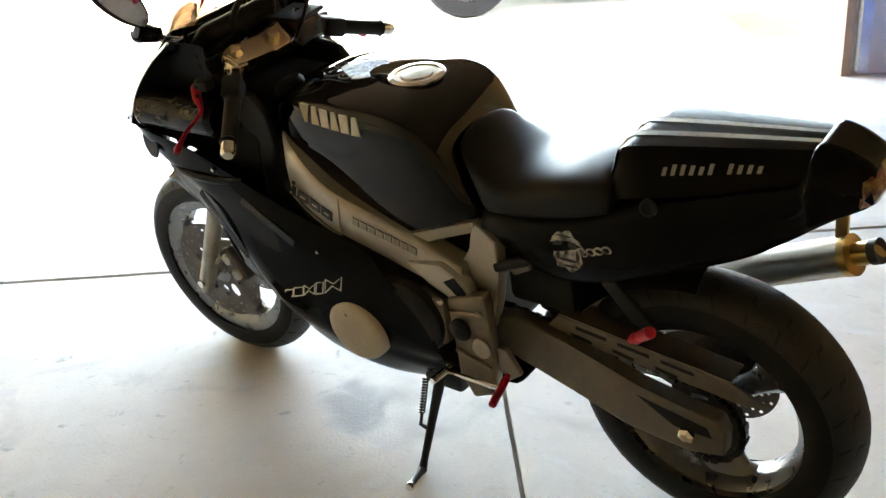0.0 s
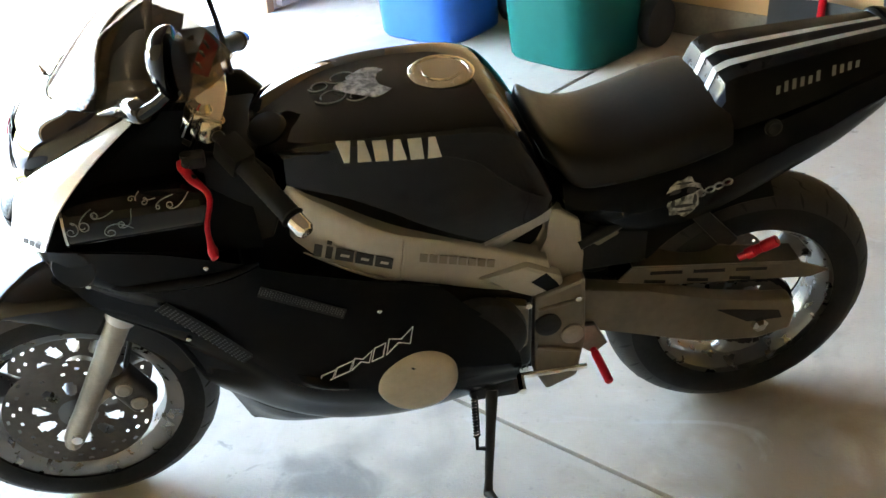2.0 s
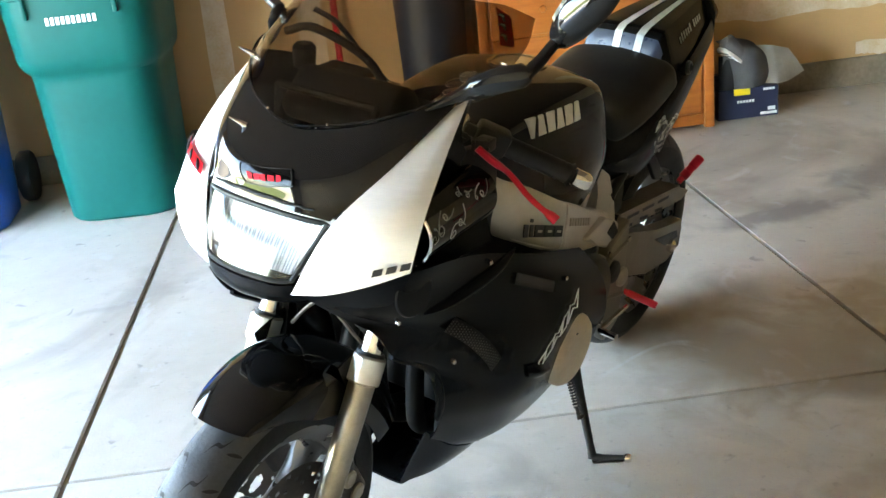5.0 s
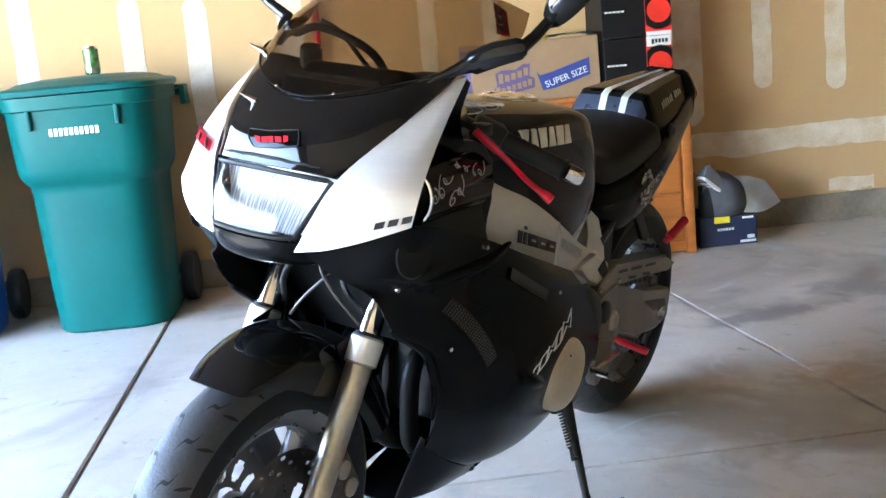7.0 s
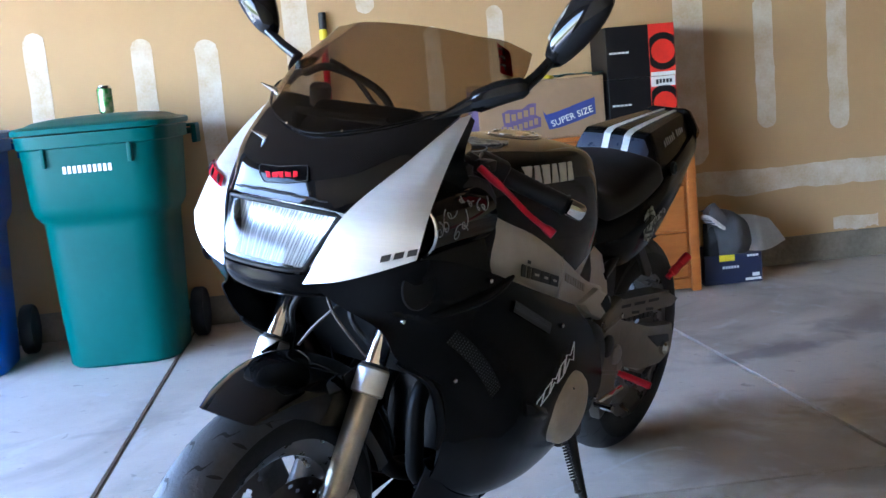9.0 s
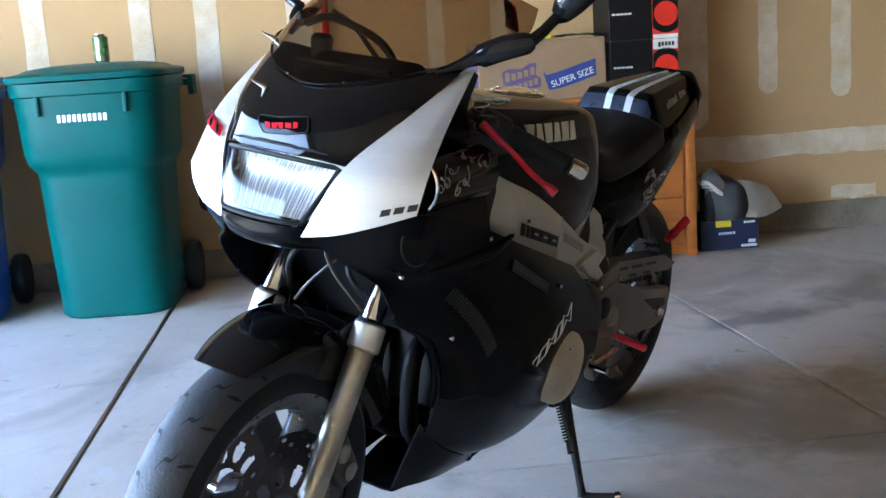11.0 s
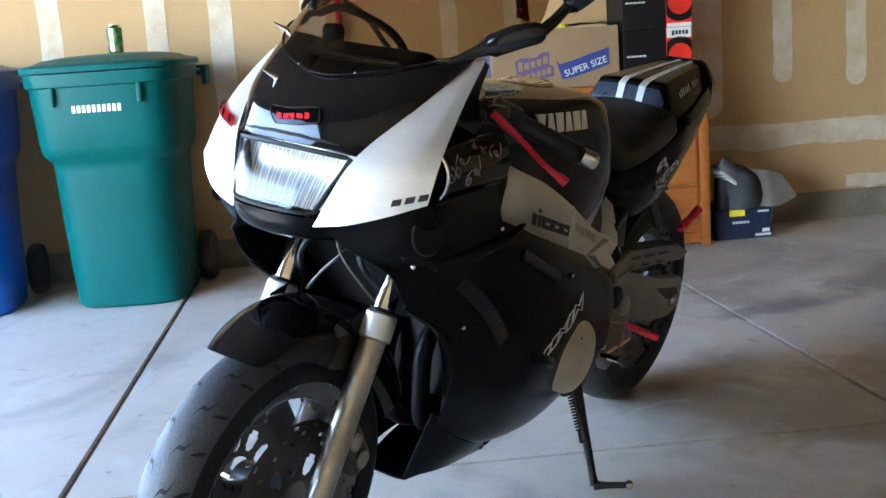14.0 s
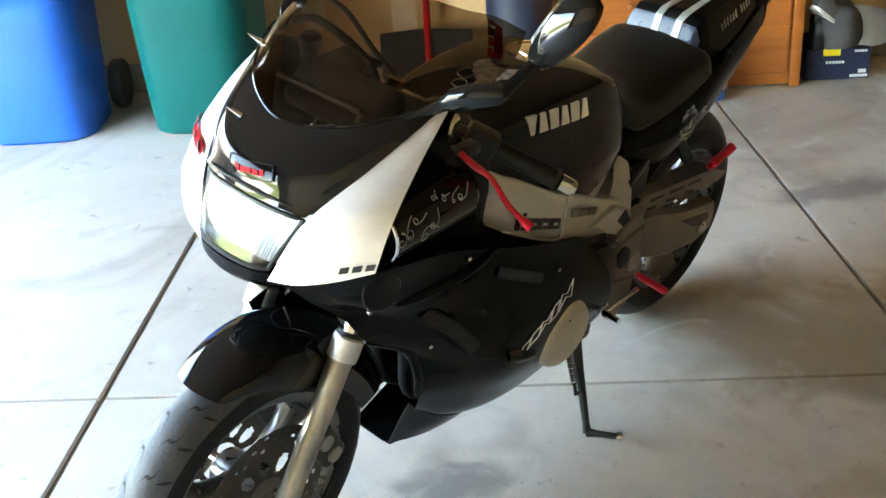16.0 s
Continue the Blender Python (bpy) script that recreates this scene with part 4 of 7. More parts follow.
for i in range(2 * n):
    bm.faces.new((vo[i], vo[(i + 1) % (2 * n)], vi[(i + 1) % (2 * n)], vi[i]))
for k in range(6):
    a = math.pi * k / 3
    d, t = Vector((math.cos(a), 0, math.sin(a))), Vector((-math.sin(a), 0, math.cos(a)))
    o = Vector((RAX.x, 0.078, RAX.z))
    bm.faces.new([bm.verts.new(p) for p in (o + d * 0.03 + t * 0.01, o + d * 0.07 + t * 0.016, o + d * 0.07 - t * 0.016, o + d * 0.03 - t * 0.01)])
bmesh.ops.solidify(bm, geom=bm.faces[:], thickness=0.006)
part("sprocket", bm, DISC, rw)

# fork
RAKE = (Vector((1.001, FAX.y, 0.999)) - FAX).normalized()
for v in (-0.112, 0.112):
    low = Vector((FAX.x + 0.006, v, FAX.z - 0.012))
    up = low + RAKE * 0.372
    bm = bmesh.new()
    pts = [low - RAKE * 0.03, low - RAKE * 0.012, low + RAKE * 0.03, low + RAKE * 0.06, low + RAKE * 0.30, up - RAKE * 0.05, up - RAKE * 0.048, up - RAKE * 0.004, up]
    tube(bm, pts, [0.015, 0.021, 0.023, 0.0215, 0.0232, 0.0236, 0.0290, 0.0290, 0.027], 20)
    leg = part("fork_leg", turned(bm), CASTALU, BIKE, "worn silver lower fork leg")
    bm = bmesh.new()
    tube(bm, [up - RAKE * 0.004, up + RAKE * 0.006], [0.026, 0.024], 18)
    part("dust_seal", turned(bm), MATTEBLACK, leg)
    bm = bmesh.new()
    tube(bm, [up - RAKE * 0.046, up - RAKE * 0.044, up - RAKE * 0.006, up - RAKE * 0.004], [0.0291, 0.0294, 0.0294, 0.0291], 22)
    part("collar", turned(bm), COLLAR, leg)
    bm = bmesh.new()
    tube(bm, [up - RAKE * 0.01, up + RAKE * 0.425], 0.0195, 20)
    part("fork_tube", turned(bm), CHROME, BIKE, "chromed upper fork tube")
    bm = bmesh.new()
    tube(bm, [up + RAKE * 0.424, up + RAKE * 0.440, up + RAKE * 0.450], [0.021, 0.021, 0.012], 14)
    part("fork_cap", turned(bm), CLAMPALU, BIKE)
    s = 1 if v > 0 else -1
    # caliper behind the leg
    cb = low + RAKE * 0.13 + Vector((-0.068, -0.028 * s, -0.035))
    bm = bmesh.new()
    mm = Matrix.Translation(cb) @ Matrix.Rotation(radians(28), 4, "Y")
    box(bm, (-0.030, -0.026, -0.052), (0.030, 0.026, 0.052), 0.012, m=mm, seg=3)
    cal = part("brake_caliper", turned(bm), CALIPER, BIKE, "brown-grey brake caliper")
    for k in (-1, 1):
        bm = bmesh.new()
        o = mm @ Vector((0.0, 0.025 * s, 0.024 * k))
        lathe(bm, o, (0, s, 0), [(0.017, 0), (0.017, 0.005), (0.012, 0.008)], 20, caps=True)
        part("piston_cap", turned(bm), CASTALU, cal)
    bm = bmesh.new()
    tube(bm, [low + RAKE * 0.09 + Vector((-0.01, 0, 0)), cb + Vector((0.01, 0, 0.03))], 0.012, 10)
    tube(bm, [low + RAKE * 0.17 + Vector((-0.01, 0, 0)), cb + Vector((0.015, 0, 0.055))], 0.012, 10)
    part("caliper_mount", turned(bm), CASTALU, cal)
    bm = bmesh.new()
    tube(bm, spline([cb + Vector((0, 0, 0.06)), cb + Vector((-0.035, 0.0, 0.16)), low + RAKE * 0.36 + Vector((-0.03, -0.02 * s, 0.02)), low + RAKE * 0.40 + Vector((0.02, -0.05 * s, 0.06)), low + RAKE * 0.52 + Vector((0.0, -0.09 * s, 0.02))], 26), 0.0055, 8)
    part("brake_hose", turned(bm), MATTEBLACK, BIKE)
bm = bmesh.new()
tube(bm, [FAX + Vector((0, -0.135, 0)), FAX + Vector((0, 0.135, 0))], 0.011, 12)
part("front_axle", turned(bm), CHROME, BIKE)
for h, th, mat_ in ((0.0, 0.03, CLAMPALU), (-0.21, 0.036, DARKENG)):
    bm = bmesh.new()
    o = Vector((1.008, 0, 0.965)) + RAKE * h
    out = [(-0.03, -0.138), (0.022, -0.138), (0.034, -0.112), (0.02, -0.07), (0.012, 0.0), (0.02, 0.07), (0.034, 0.112), (0.022, 0.138), (-0.03, 0.138), (-0.032, 0.08), (-0.045, 0.03), (-0.045, -0.03), (-0.032, -0.08)]
    ax = Vector((0.9, 0, 0.43)).normalized()
    slab(bm, [o + ax * a + Vector((0, b, 0)) for a, b in out], RAKE * th, bevel=0.004)
    part("triple_clamp", turned(bm), mat_, BIKE)
bm = bmesh.new()
lathe(bm, Vector((0.985, 0, 0.997)), RAKE, [(0.018, -0.01), (0.018, 0.004), (0.012, 0.008)], 24, caps=True)
part("stem_nut", turned(bm), CLAMPALU, BIKE)

for pts in ([(1.17, -0.012, 0.745), (1.20, 0.006, 0.712), (1.205, 0.030, 0.680), (1.20, 0.067, 0.643), (1.195, 0.096, 0.615)], [(1.19, 0.030, 0.705), (1.20, 0.008, 0.682), (1.20, -0.030, 0.645), (1.20, -0.060, 0.608)]):
    bm = bmesh.new()
    tube(bm, spline(pts, 20), 0.0032, 8)
    part("thin_cable", bm, CALIPER, BIKE)

# front mudguard: an arched shell that hugs the tyre
rows = []
for k, a in enumerate(np.linspace(radians(69.0), radians(158), 12)):
    f = k / 11
    rr = 0.313 + 0.040 * math.sin(min(1, f / 0.45) * math.pi / 2) - 0.02 * max(0, f - 0.6)
    wd = 0.056 + 0.028 * min(1, f * 3.5) ** 0.7
    drop = 0.016 + 0.088 * min(1, f * 2.6) - 0.02 * max(0, f - 0.7)
    half = [(0.0, 0.0, 0), (0.45 * wd, 0.003, 0.2), (0.80 * wd, 0.010 + 0.010 * min(1, f * 4), 0.6), (wd, 0.42 * drop + 0.008, 1.0), (wd + 0.003, 0.72 * drop + 0.006, 1.2), (wd + 0.001, drop + 0.004, 1.4)]
    lag = radians(2.6) * max(0, 1 - f * 4)
    rows.append([(u_, v_ + FAX.y, w_) for u_, v_, w_ in both([(FAX.x + (rr - d) * math.cos(a + lag * q), v, FAX.z + (rr - d) * math.sin(a + lag * q)) for v, d, q in half])])
part("front_fender", turned(sheet(rows, 30, 29, 0.003)), GLOSSBLACK, BIKE, "gloss black front mudguard", sharp=60)
for v in (-0.088, 0.088):
    bm = bmesh.new()
    o = Vector((1.205, v, 0.575))
    slab(bm, [o + Vector((0.06, 0, 0.03)), o + Vector((-0.05, 0, 0.05)), o + Vector((-0.075, 0, -0.06)), o + Vector((0.01, 0, -0.09))], (0, 0.004 if v > 0 else -0.004, 0), bevel=0.001)
    part("fender_bracket", turned(bm), GLOSSBLACK, BIKE)

# ---- bodywork ----
base_l = [(1.255, 0, 1.004), (1.230, 0.085, 1.015), (1.178, 0.155, 1.035), (1.096, 0.212, 1.060)]
head_l = [(1.337, 0, 0.907), (1.333, 0.062, 0.906), (1.325, 0.098, 0.904), (1.314, 0.124, 0.90)]
mid_l = [(1.321, 0, 0.960), (1.307, 0.075, 0.965), (1.270, 0.138, 0.970), (1.217, 0.176, 0.978)]
part("nose_cowl", sheet([both(base_l), both(mid_l), both(head_l)], 16, 33, 0.003), GLOSSBLACK, BIKE, "gloss black nose fairing", sharp=60)
side_rows = [[(1.363, 0.087, 0.785), (1.347, 0.145, 0.797), (1.316, 0.200, 0.817), (1.278, 0.246, 0.838)],
             [(1.318, 0.126, 0.892), (1.298, 0.175, 0.902), (1.270, 0.214, 0.908), (1.236, 0.241, 0.912)],
             [(1.219, 0.175, 0.974), (1.206, 0.198, 0.977), (1.190, 0.217, 0.981), (1.168, 0.230, 0.986)],
             [(1.107, 0.204, 1.043), (1.101, 0.208, 1.045), (1.095, 0.211, 1.047), (1.088, 0.214, 1.049)]]
for rows, nm in ((side_rows, "left"), (mirrored(side_rows), "right")):
    sp = part("side_panel", sheet(rows, 18, 14, 0.004), BRUSHED, BIKE, "silver-white brushed fairing panel", sharp=60)
    if nm == "left":
        for k in range(3):
            bm = bmesh.new()
            o = Vector((1.3135 - 0.0125 * k, 0.2005 + 0.0165 * k, 0.833 + 0.005 * k)) + Vector((0.002, 0.002, 0))
            d = Vector((-0.0105, 0.013, 0.004))
            slab(bm, [o, o + d * 0.9, o + d * 0.9 + Vector((-0.003, 0.001, 0.010)), o + Vector((-0.003, 0.001, 0.010))], (0.0012, 0.0009, 0))
            part("model_mark", bm, DECALD, sp)
    else:
        bm = bmesh.new()
        skin = patch(rows, 18, 14)
        grid(bm, [[Vector(skin[i, j]) + Vector((0.0035, -0.0030, 0.0022)) for j in range(1, 13)] for i in (6, 7)])
        bmesh.ops.solidify(bm, geom=bm.faces[:], thickness=0.001)
        stk = part("red_sticker", bm, REDPAINT, sp)
        for j0 in (2, 5, 8, 11):
            bm = bmesh.new()
            tube(bm, [Vector(skin[6, j0]).lerp(Vector(skin[7, min(12, j0 + 1)]), q) + Vector((0.0038, -0.0033, 0.0024)) for q in (0.12, 0.35, 0.6, 0.85)], [0.001, 0.003, 0.0028, 0.001], 8)
            part("dark_wave", bm, DECALD, stk)

# windscreen
sc_rows = [[(1.255, 0, 1.007), (1.230, 0.085, 1.018), (1.178, 0.155, 1.038), (1.096, 0.212, 1.063), (1.005, 0.230, 1.074)],
           [(1.160, 0, 1.108), (1.140, 0.090, 1.109), (1.097, 0.165, 1.107), (1.022, 0.210, 1.106), (0.952, 0.234, 1.108)],
           [(1.035, 0, 1.186), (1.012, 0.085, 1.182), (0.983, 0.148, 1.172), (0.955, 0.190, 1.166), (0.926, 0.231, 1.146)]]
ws = part("windscreen", sheet([both(r) for r in sc_rows], 16, 41, 0.003), SMOKE, BIKE, "smoked tinted plastic windscreen", sharp=70)
bm = bmesh.new()
rows = [[(0.972, 0.178, 1.162), (0.956, 0.197, 1.146)], [(0.990, 0.196, 1.136), (0.968, 0.209, 1.126)], [(1.004, 0.208, 1.112), (0.978, 0.220, 1.105)]]
grid(bm, [[Vector(p) + Vector((-0.010, 0.000, 0.001)) for p in r] for r in rows])
bmesh.ops.solidify(bm, geom=bm.faces[:], thickness=0.007)
stk = part("red_sticker", bm, REDPAINT, ws)
for f0 in (0.22, 0.48, 0.76):
    a_, b_ = Vector((0.962, 0.178, 1.163)).lerp(Vector((0.994, 0.208, 1.113)), f0), Vector((0.946, 0.197, 1.147)).lerp(Vector((0.968, 0.220, 1.106)), f0 + 0.08)
    bm = bmesh.new()
    tube(bm, [a_.lerp(b_, q) + Vector((0.0, 0.004 * math.sin(q * 7), 0.004 * math.sin(q * 9))) for q in np.linspace(0.0, 0.8, 8)], [0.001, 0.0022, 0.0030, 0.0022, 0.0030, 0.0024, 0.0018, 0.001], 8)
    part("dark_wave", bm, DECALD, stk)
bm = bmesh.new()
edge = [Vector(p) for p in spline(both(sc_rows[0]), 50)]
tube(bm, [p + Vector((0.001, 0, 0.001)) for p in edge], 0.0015, 6)
part("edge_trim", bm, GLOSSBLACK, ws)
for v in (-0.06, 0.06):
    bm = bmesh.new()
    u = 1.255 - 2.6 * v * v
    lathe(bm, (u - 0.006, v, 1.012 + 0.75 * v * v), (0.75, v * 1.2, 0.55), [(0.0028, 0), (0.0028, 0.0025), (0.0016, 0.0036)], 12, caps=True)
    part("screw", bm, CHROME, ws)

# headlight
hl_top = [(1.337, 0, 0.899), (1.333, 0.06, 0.898), (1.325, 0.095, 0.896), (1.313, 0.118, 0.893)]
hl_mid = [(1.366, 0, 0.853), (1.362, 0.053, 0.853), (1.352, 0.085, 0.853), (1.340, 0.104, 0.853)]
hl_bot = [(1.383, 0, 0.806), (1.380, 0.04, 0.806), (1.373, 0.068, 0.806), (1.362, 0.086, 0.807)]
hl = part("headlight", sheet([both(hl_top), both(hl_mid), both(hl_bot)], 12, 29, 0.002), CLEARLENS, BIKE, "large clear rectangular headlight", sharp=60)
bm = bmesh.new()
rows = patch([both(hl_top), both(hl_mid), both(hl_bot)], 9, 141)
grid(bm, [[Vector(p) + Vector((-0.012 - 0.0022 * abs(math.sin(p[1] * 420)) * (1.0 if p[1] > -0.02 else 0.35) - 0.055 * max(0, 1 - (abs(p[1]) / 0.14) ** 2) * max(0, 1 - ((p[2] - 0.85) / 0.055) ** 2), 0, 0)) for p in r] for r in rows])
part("reflector", bm, REFLECTOR, hl)
bm = bmesh.new()
for j in range(-17, 18):
    v = j * 0.0060 + 0.0012 * math.sin(j * 2.3)
    k = abs(v)
    top = Vector((1.339 - 0.9 * v * v - 0.4 * k * k, v, 0.893))
    bot = Vector((1.381 - 1.2 * v * v - 0.8 * k * k, v * 0.78, 0.811))
    mid = Vector((1.364 - 1.3 * v * v - 0.5 * k * k, v * 0.9, 0.853))
    tube(bm, [p + Vector((-0.004, 0, 0)) for p in (top, mid, bot)], 0.0013, 5)
part("lens_flutes", bm, glass("fluted_glass", (0.80, 0.82, 0.85), 0.08, alpha=1), hl)
bm = bmesh.new()
ring_pts = [Vector(p) + Vector((-0.002, 0, 0)) for p in np.vstack([spline(both(hl_top), 20), spline(both(hl_bot)[::-1], 16)])]
tube(bm, ring_pts + [ring_pts[0]], 0.0045, 8)
part("headlight_rim", bm, MATTEBLACK, hl)
chin = [both([(1.385, 0, 0.799), (1.381, 0.04, 0.799), (1.374, 0.07, 0.799), (1.362, 0.088, 0.80)]), both([(1.383, 0, 0.772), (1.377, 0.045, 0.773), (1.366, 0.074, 0.776), (1.350, 0.090, 0.782)]),
        both([(1.345, 0, 0.752), (1.337, 0.055, 0.753), (1.325, 0.09, 0.757), (1.31, 0.12, 0.765)]), both([(1.20, 0, 0.735), (1.20, 0.07, 0.737), (1.20, 0.13, 0.742), (1.20, 0.185, 0.75)])]
part("chin_cowl", sheet(chin, 18, 25, 0.003), SATINBLACK, BIKE, "black chin below the headlight", sharp=60)
# badge on the nose
nose = patch([both(base_l), both(mid_l), both(head_l)], 61, 121)


def on_nose(x, y, off):
    """A point of the badge field, x to the bike's left and y up, off its skin."""
    a_ = np.array([48, 53]) * (1 - x) * (1 - y) + np.array([42, 78]) * x * (1 - y) + np.array([34, 48]) * (1 - x) * y + np.array([29, 74]) * x * y
    i_, j_ = int(round(a_[0])), int(round(a_[1]))
    n_ = Vector(nose[i_ + 2, j_] - nose[i_ - 2, j_]).cross(Vector(nose[i_, j_ + 2] - nose[i_, j_ - 2])).normalized()
    return Vector(nose[i_, j_]) + (n_ if n_.x > 0 else -n_) * off


bm = bmesh.new()
slot = [Vector(nose[54 + int(3 * abs(j_ - 60) / 40), j_]) + Vector((0.002, 0, 0.001)) for j_ in range(22, 99, 4)]
tube(bm, slot, [0.0012 + 0.0018 * math.sin(math.pi * k / (len(slot) - 1)) for k in range(len(slot))], 8)
part("nose_slot", bm, GROOVE, BIKE)
bm = bmesh.new()
grid(bm, [[on_nose(x, y, 0.0035) for x in np.linspace(0, 1, 7)] for y in np.linspace(0, 1, 5)])
bmesh.ops.solidify(bm, geom=bm.faces[:], thickness=0.003)
bd = part("nose_badge", bm, GLOSSBLACK, BIKE, "small black badge with red marks")
bm = bmesh.new()
edge = [on_nose(x, y, 0.0042) for x, y in ((0.03, 0.1), (0.1, 0.02), (0.5, 0.0), (0.92, 0.02), (0.98, 0.12), (1.0, 0.5), (0.98, 0.9), (0.9, 0.98), (0.5, 1.0), (0.08, 0.98), (0.02, 0.88), (0.0, 0.5))]
tube(bm, edge + edge[:2], 0.0009, 6)
part("badge_rim", bm, DARKENG, bd)
for k in range(5):
    bm = bmesh.new()
    x0, x1 = 0.16 + 0.14 * k, 0.27 + 0.14 * k
    slab(bm, [on_nose(x, y, 0.0052) for x, y in ((x0, 0.30), (x1, 0.30), (x1 + 0.01, 0.62), (x0 + 0.01, 0.62))], (0.001, 0, 0.0004))
    part("badge_mark", bm, REDPAINT, bd)
# two small spikes on the nose
for v, u, w in ((-0.080, 1.270, 0.990), (-0.182, 1.138, 1.054)):
    bm = bmesh.new()
    o = Vector((u, v, w))
    tube(bm, [o, o + Vector((0.004, -0.005, 0.004)), o + Vector((0.014, -0.022, 0.013))], [0.006, 0.0045, 0.0008], 10)
    part("spike", bm, CHROME, BIKE, "small chrome spike")

# upper side skins and inner fairing
for s in (1, -1):
    rows = [[(1.276, 0.243, 0.838), (1.22, 0.205, 0.80), (1.10, 0.190, 0.765), (0.93, 0.175, 0.735)],
            [(1.234, 0.238, 0.912), (1.18, 0.185, 0.90), (1.08, 0.165, 0.89), (0.95, 0.150, 0.86)],
            [(1.166, 0.227, 0.986), (1.13, 0.190, 0.985), (1.08, 0.172, 0.98), (1.03, 0.165, 0.96)],
            [(1.090, 0.211, 1.048), (1.07, 0.198, 1.045), (1.05, 0.185, 1.04), (1.02, 0.175, 1.03)]]
    rows = [[(u, v * s, w) for u, v, w in r] for r in rows]
    part("inner_cowl", sheet(rows, 14, 12, 0.003), SATINBLACK, BIKE, sharp=60)
    lower = [[(1.350, 0.098, 0.780), (1.272, 0.238, 0.832), (1.08, 0.233, 0.785), (0.86, 0.229, 0.700), (0.62, 0.205, 0.61)],
             [(1.312, 0.130, 0.742), (1.255, 0.216, 0.757), (1.06, 0.231, 0.722), (0.84, 0.240, 0.648), (0.58, 0.214, 0.57)],
             [(1.275, 0.178, 0.708), (1.15, 0.210, 0.675), (0.97, 0.236, 0.612), (0.77, 0.245, 0.555), (0.53, 0.218, 0.52)],
             [(1.225, 0.183, 0.640), (1.09, 0.212, 0.592), (0.93, 0.250, 0.530), (0.75, 0.247, 0.482), (0.48, 0.215, 0.45)],
             [(1.125, 0.190, 0.572), (1.02, 0.213, 0.502), (0.89, 0.252, 0.452), (0.705, 0.234, 0.412), (0.46, 0.208, 0.38)],
             [(1.085, 0.190, 0.490), (0.99, 0.209, 0.442), (0.87, 0.238, 0.398), (0.69, 0.222, 0.365), (0.46, 0.193, 0.345)],
             [(1.070, 0.176, 0.425), (0.97, 0.190, 0.380), (0.85, 0.211, 0.345), (0.68, 0.204, 0.315), (0.46, 0.182, 0.31)],
             [(1.030, 0.125, 0.335), (0.95, 0.140, 0.283), (0.83, 0.157, 0.25), (0.67, 0.154, 0.235), (0.48, 0.135, 0.255)],
             [(0.990, 0.060, 0.285), (0.93, 0.078, 0.235), (0.82, 0.088, 0.205), (0.67, 0.085, 0.20), (0.49, 0.08, 0.23)]]
    lower = [[(u, v * s, w) for u, v, w in r] for r in lower]
    skin = patch(lower, 120, 120).reshape(-1, 3)

    def out_at(u, w):
        """How far out the fairing stands at u, w."""
        return abs(skin[np.argmin((skin[:, 0] - u) ** 2 + (skin[:, 2] - w) ** 2)][1]) + 0.0035
    lf = part("lower_fairing", sheet(lower, 40, 30, 0.003), SATINBLACK, BIKE, "satin black side fairing", sharp=60)
    # rolled lip along the leading edge
    bm = bmesh.new()
    tube(bm, [Vector(p) + Vector((0.002, -0.006 * s, 0)) for p in spline([r[0] for r in lower[3:7]], 22)], [0.004 + 0.006 * math.sin(math.pi * i / 21) ** 0.5 for i in range(22)], 12)
    part("front_lip", bm, SATINBLACK, lf)
    # chin tray side below it
    tray = [[(1.052, 0.134, 0.370), (0.98, 0.138, 0.300), (0.90, 0.136, 0.252), (0.815, 0.112, 0.214)], [(1.036, 0.094, 0.282), (0.97, 0.112, 0.243), (0.90, 0.116, 0.220), (0.815, 0.108, 0.203)], [(1.020, 0.056, 0.193), (0.96, 0.082, 0.193), (0.90, 0.095, 0.193), (0.815, 0.102, 0.195)]]
    part("chin_tray", sheet([[(u, v * s, w) for u, v, w in r] for r in tray], 14, 16, 0.004), SATINBLACK, BIKE, "black chin tray of the belly pan", sharp=60)
    # perforated inlet strip
    bm = bmesh.new()
    a0, a1 = Vector((1.133, (out_at(1.133, 0.660) + 0.001) * s, 0.660)), Vector((0.998, (out_at(0.998, 0.519) + 0.001) * s, 0.519))
    d = (a1 - a0)
    side = Vector((-0.016, 0.004 * s, 0.013))
    nn = Vector((0.1, s, 0)).normalized() * 0.004
    for i in range(26):
        for j in range(5):
            f_ = i / 26
            o = a0 + d * f_ + side * ((j + (0.5 if i % 2 else 0)) / 5 * 1.25) + nn + Vector((-0.004, 0.006 * s, 0.006)) * (4 * f_ * (1 - f_))
            e1, e2 = d * 0.012, side * 0.09
            bm.faces.new([bm.verts.new(p) for p in (o - e1, o - e2, o + e1, o + e2)])
    tagged(part("mesh_inlet", bm, INLETGREY, lf), kind="stuff")
    bm = bmesh.new()
    bow = [Vector((-0.004, 0.006 * s, 0.006)) * (4 * f_ * (1 - f_)) + d * f_ + nn * 0.4 for f_ in np.linspace(0, 1, 9)]
    grid(bm, [[a0 - side * 0.1 + b_, a0 + side * 0.6 + b_, a0 + side * 1.4 + b_] for b_ in bow])
    bmesh.ops.solidify(bm, geom=bm.faces[:], thickness=0.0015)
    part("inlet_frame", bm, MATTEBLACK, lf)
    for u, w in ((1.238, 0.717), (1.09, 0.575), (1.03, 0.752), (0.74, 0.60)):
        bm = bmesh.new()
        lathe(bm, (u, (out_at(u, w) - 0.002) * s, w), (0, s, 0.1), [(0.0046, 0), (0.0046, 0.004), (0.003, 0.0055)], 14, caps=True)
        part("bolt", bm, CHROME, lf)
    bm = bmesh.new()
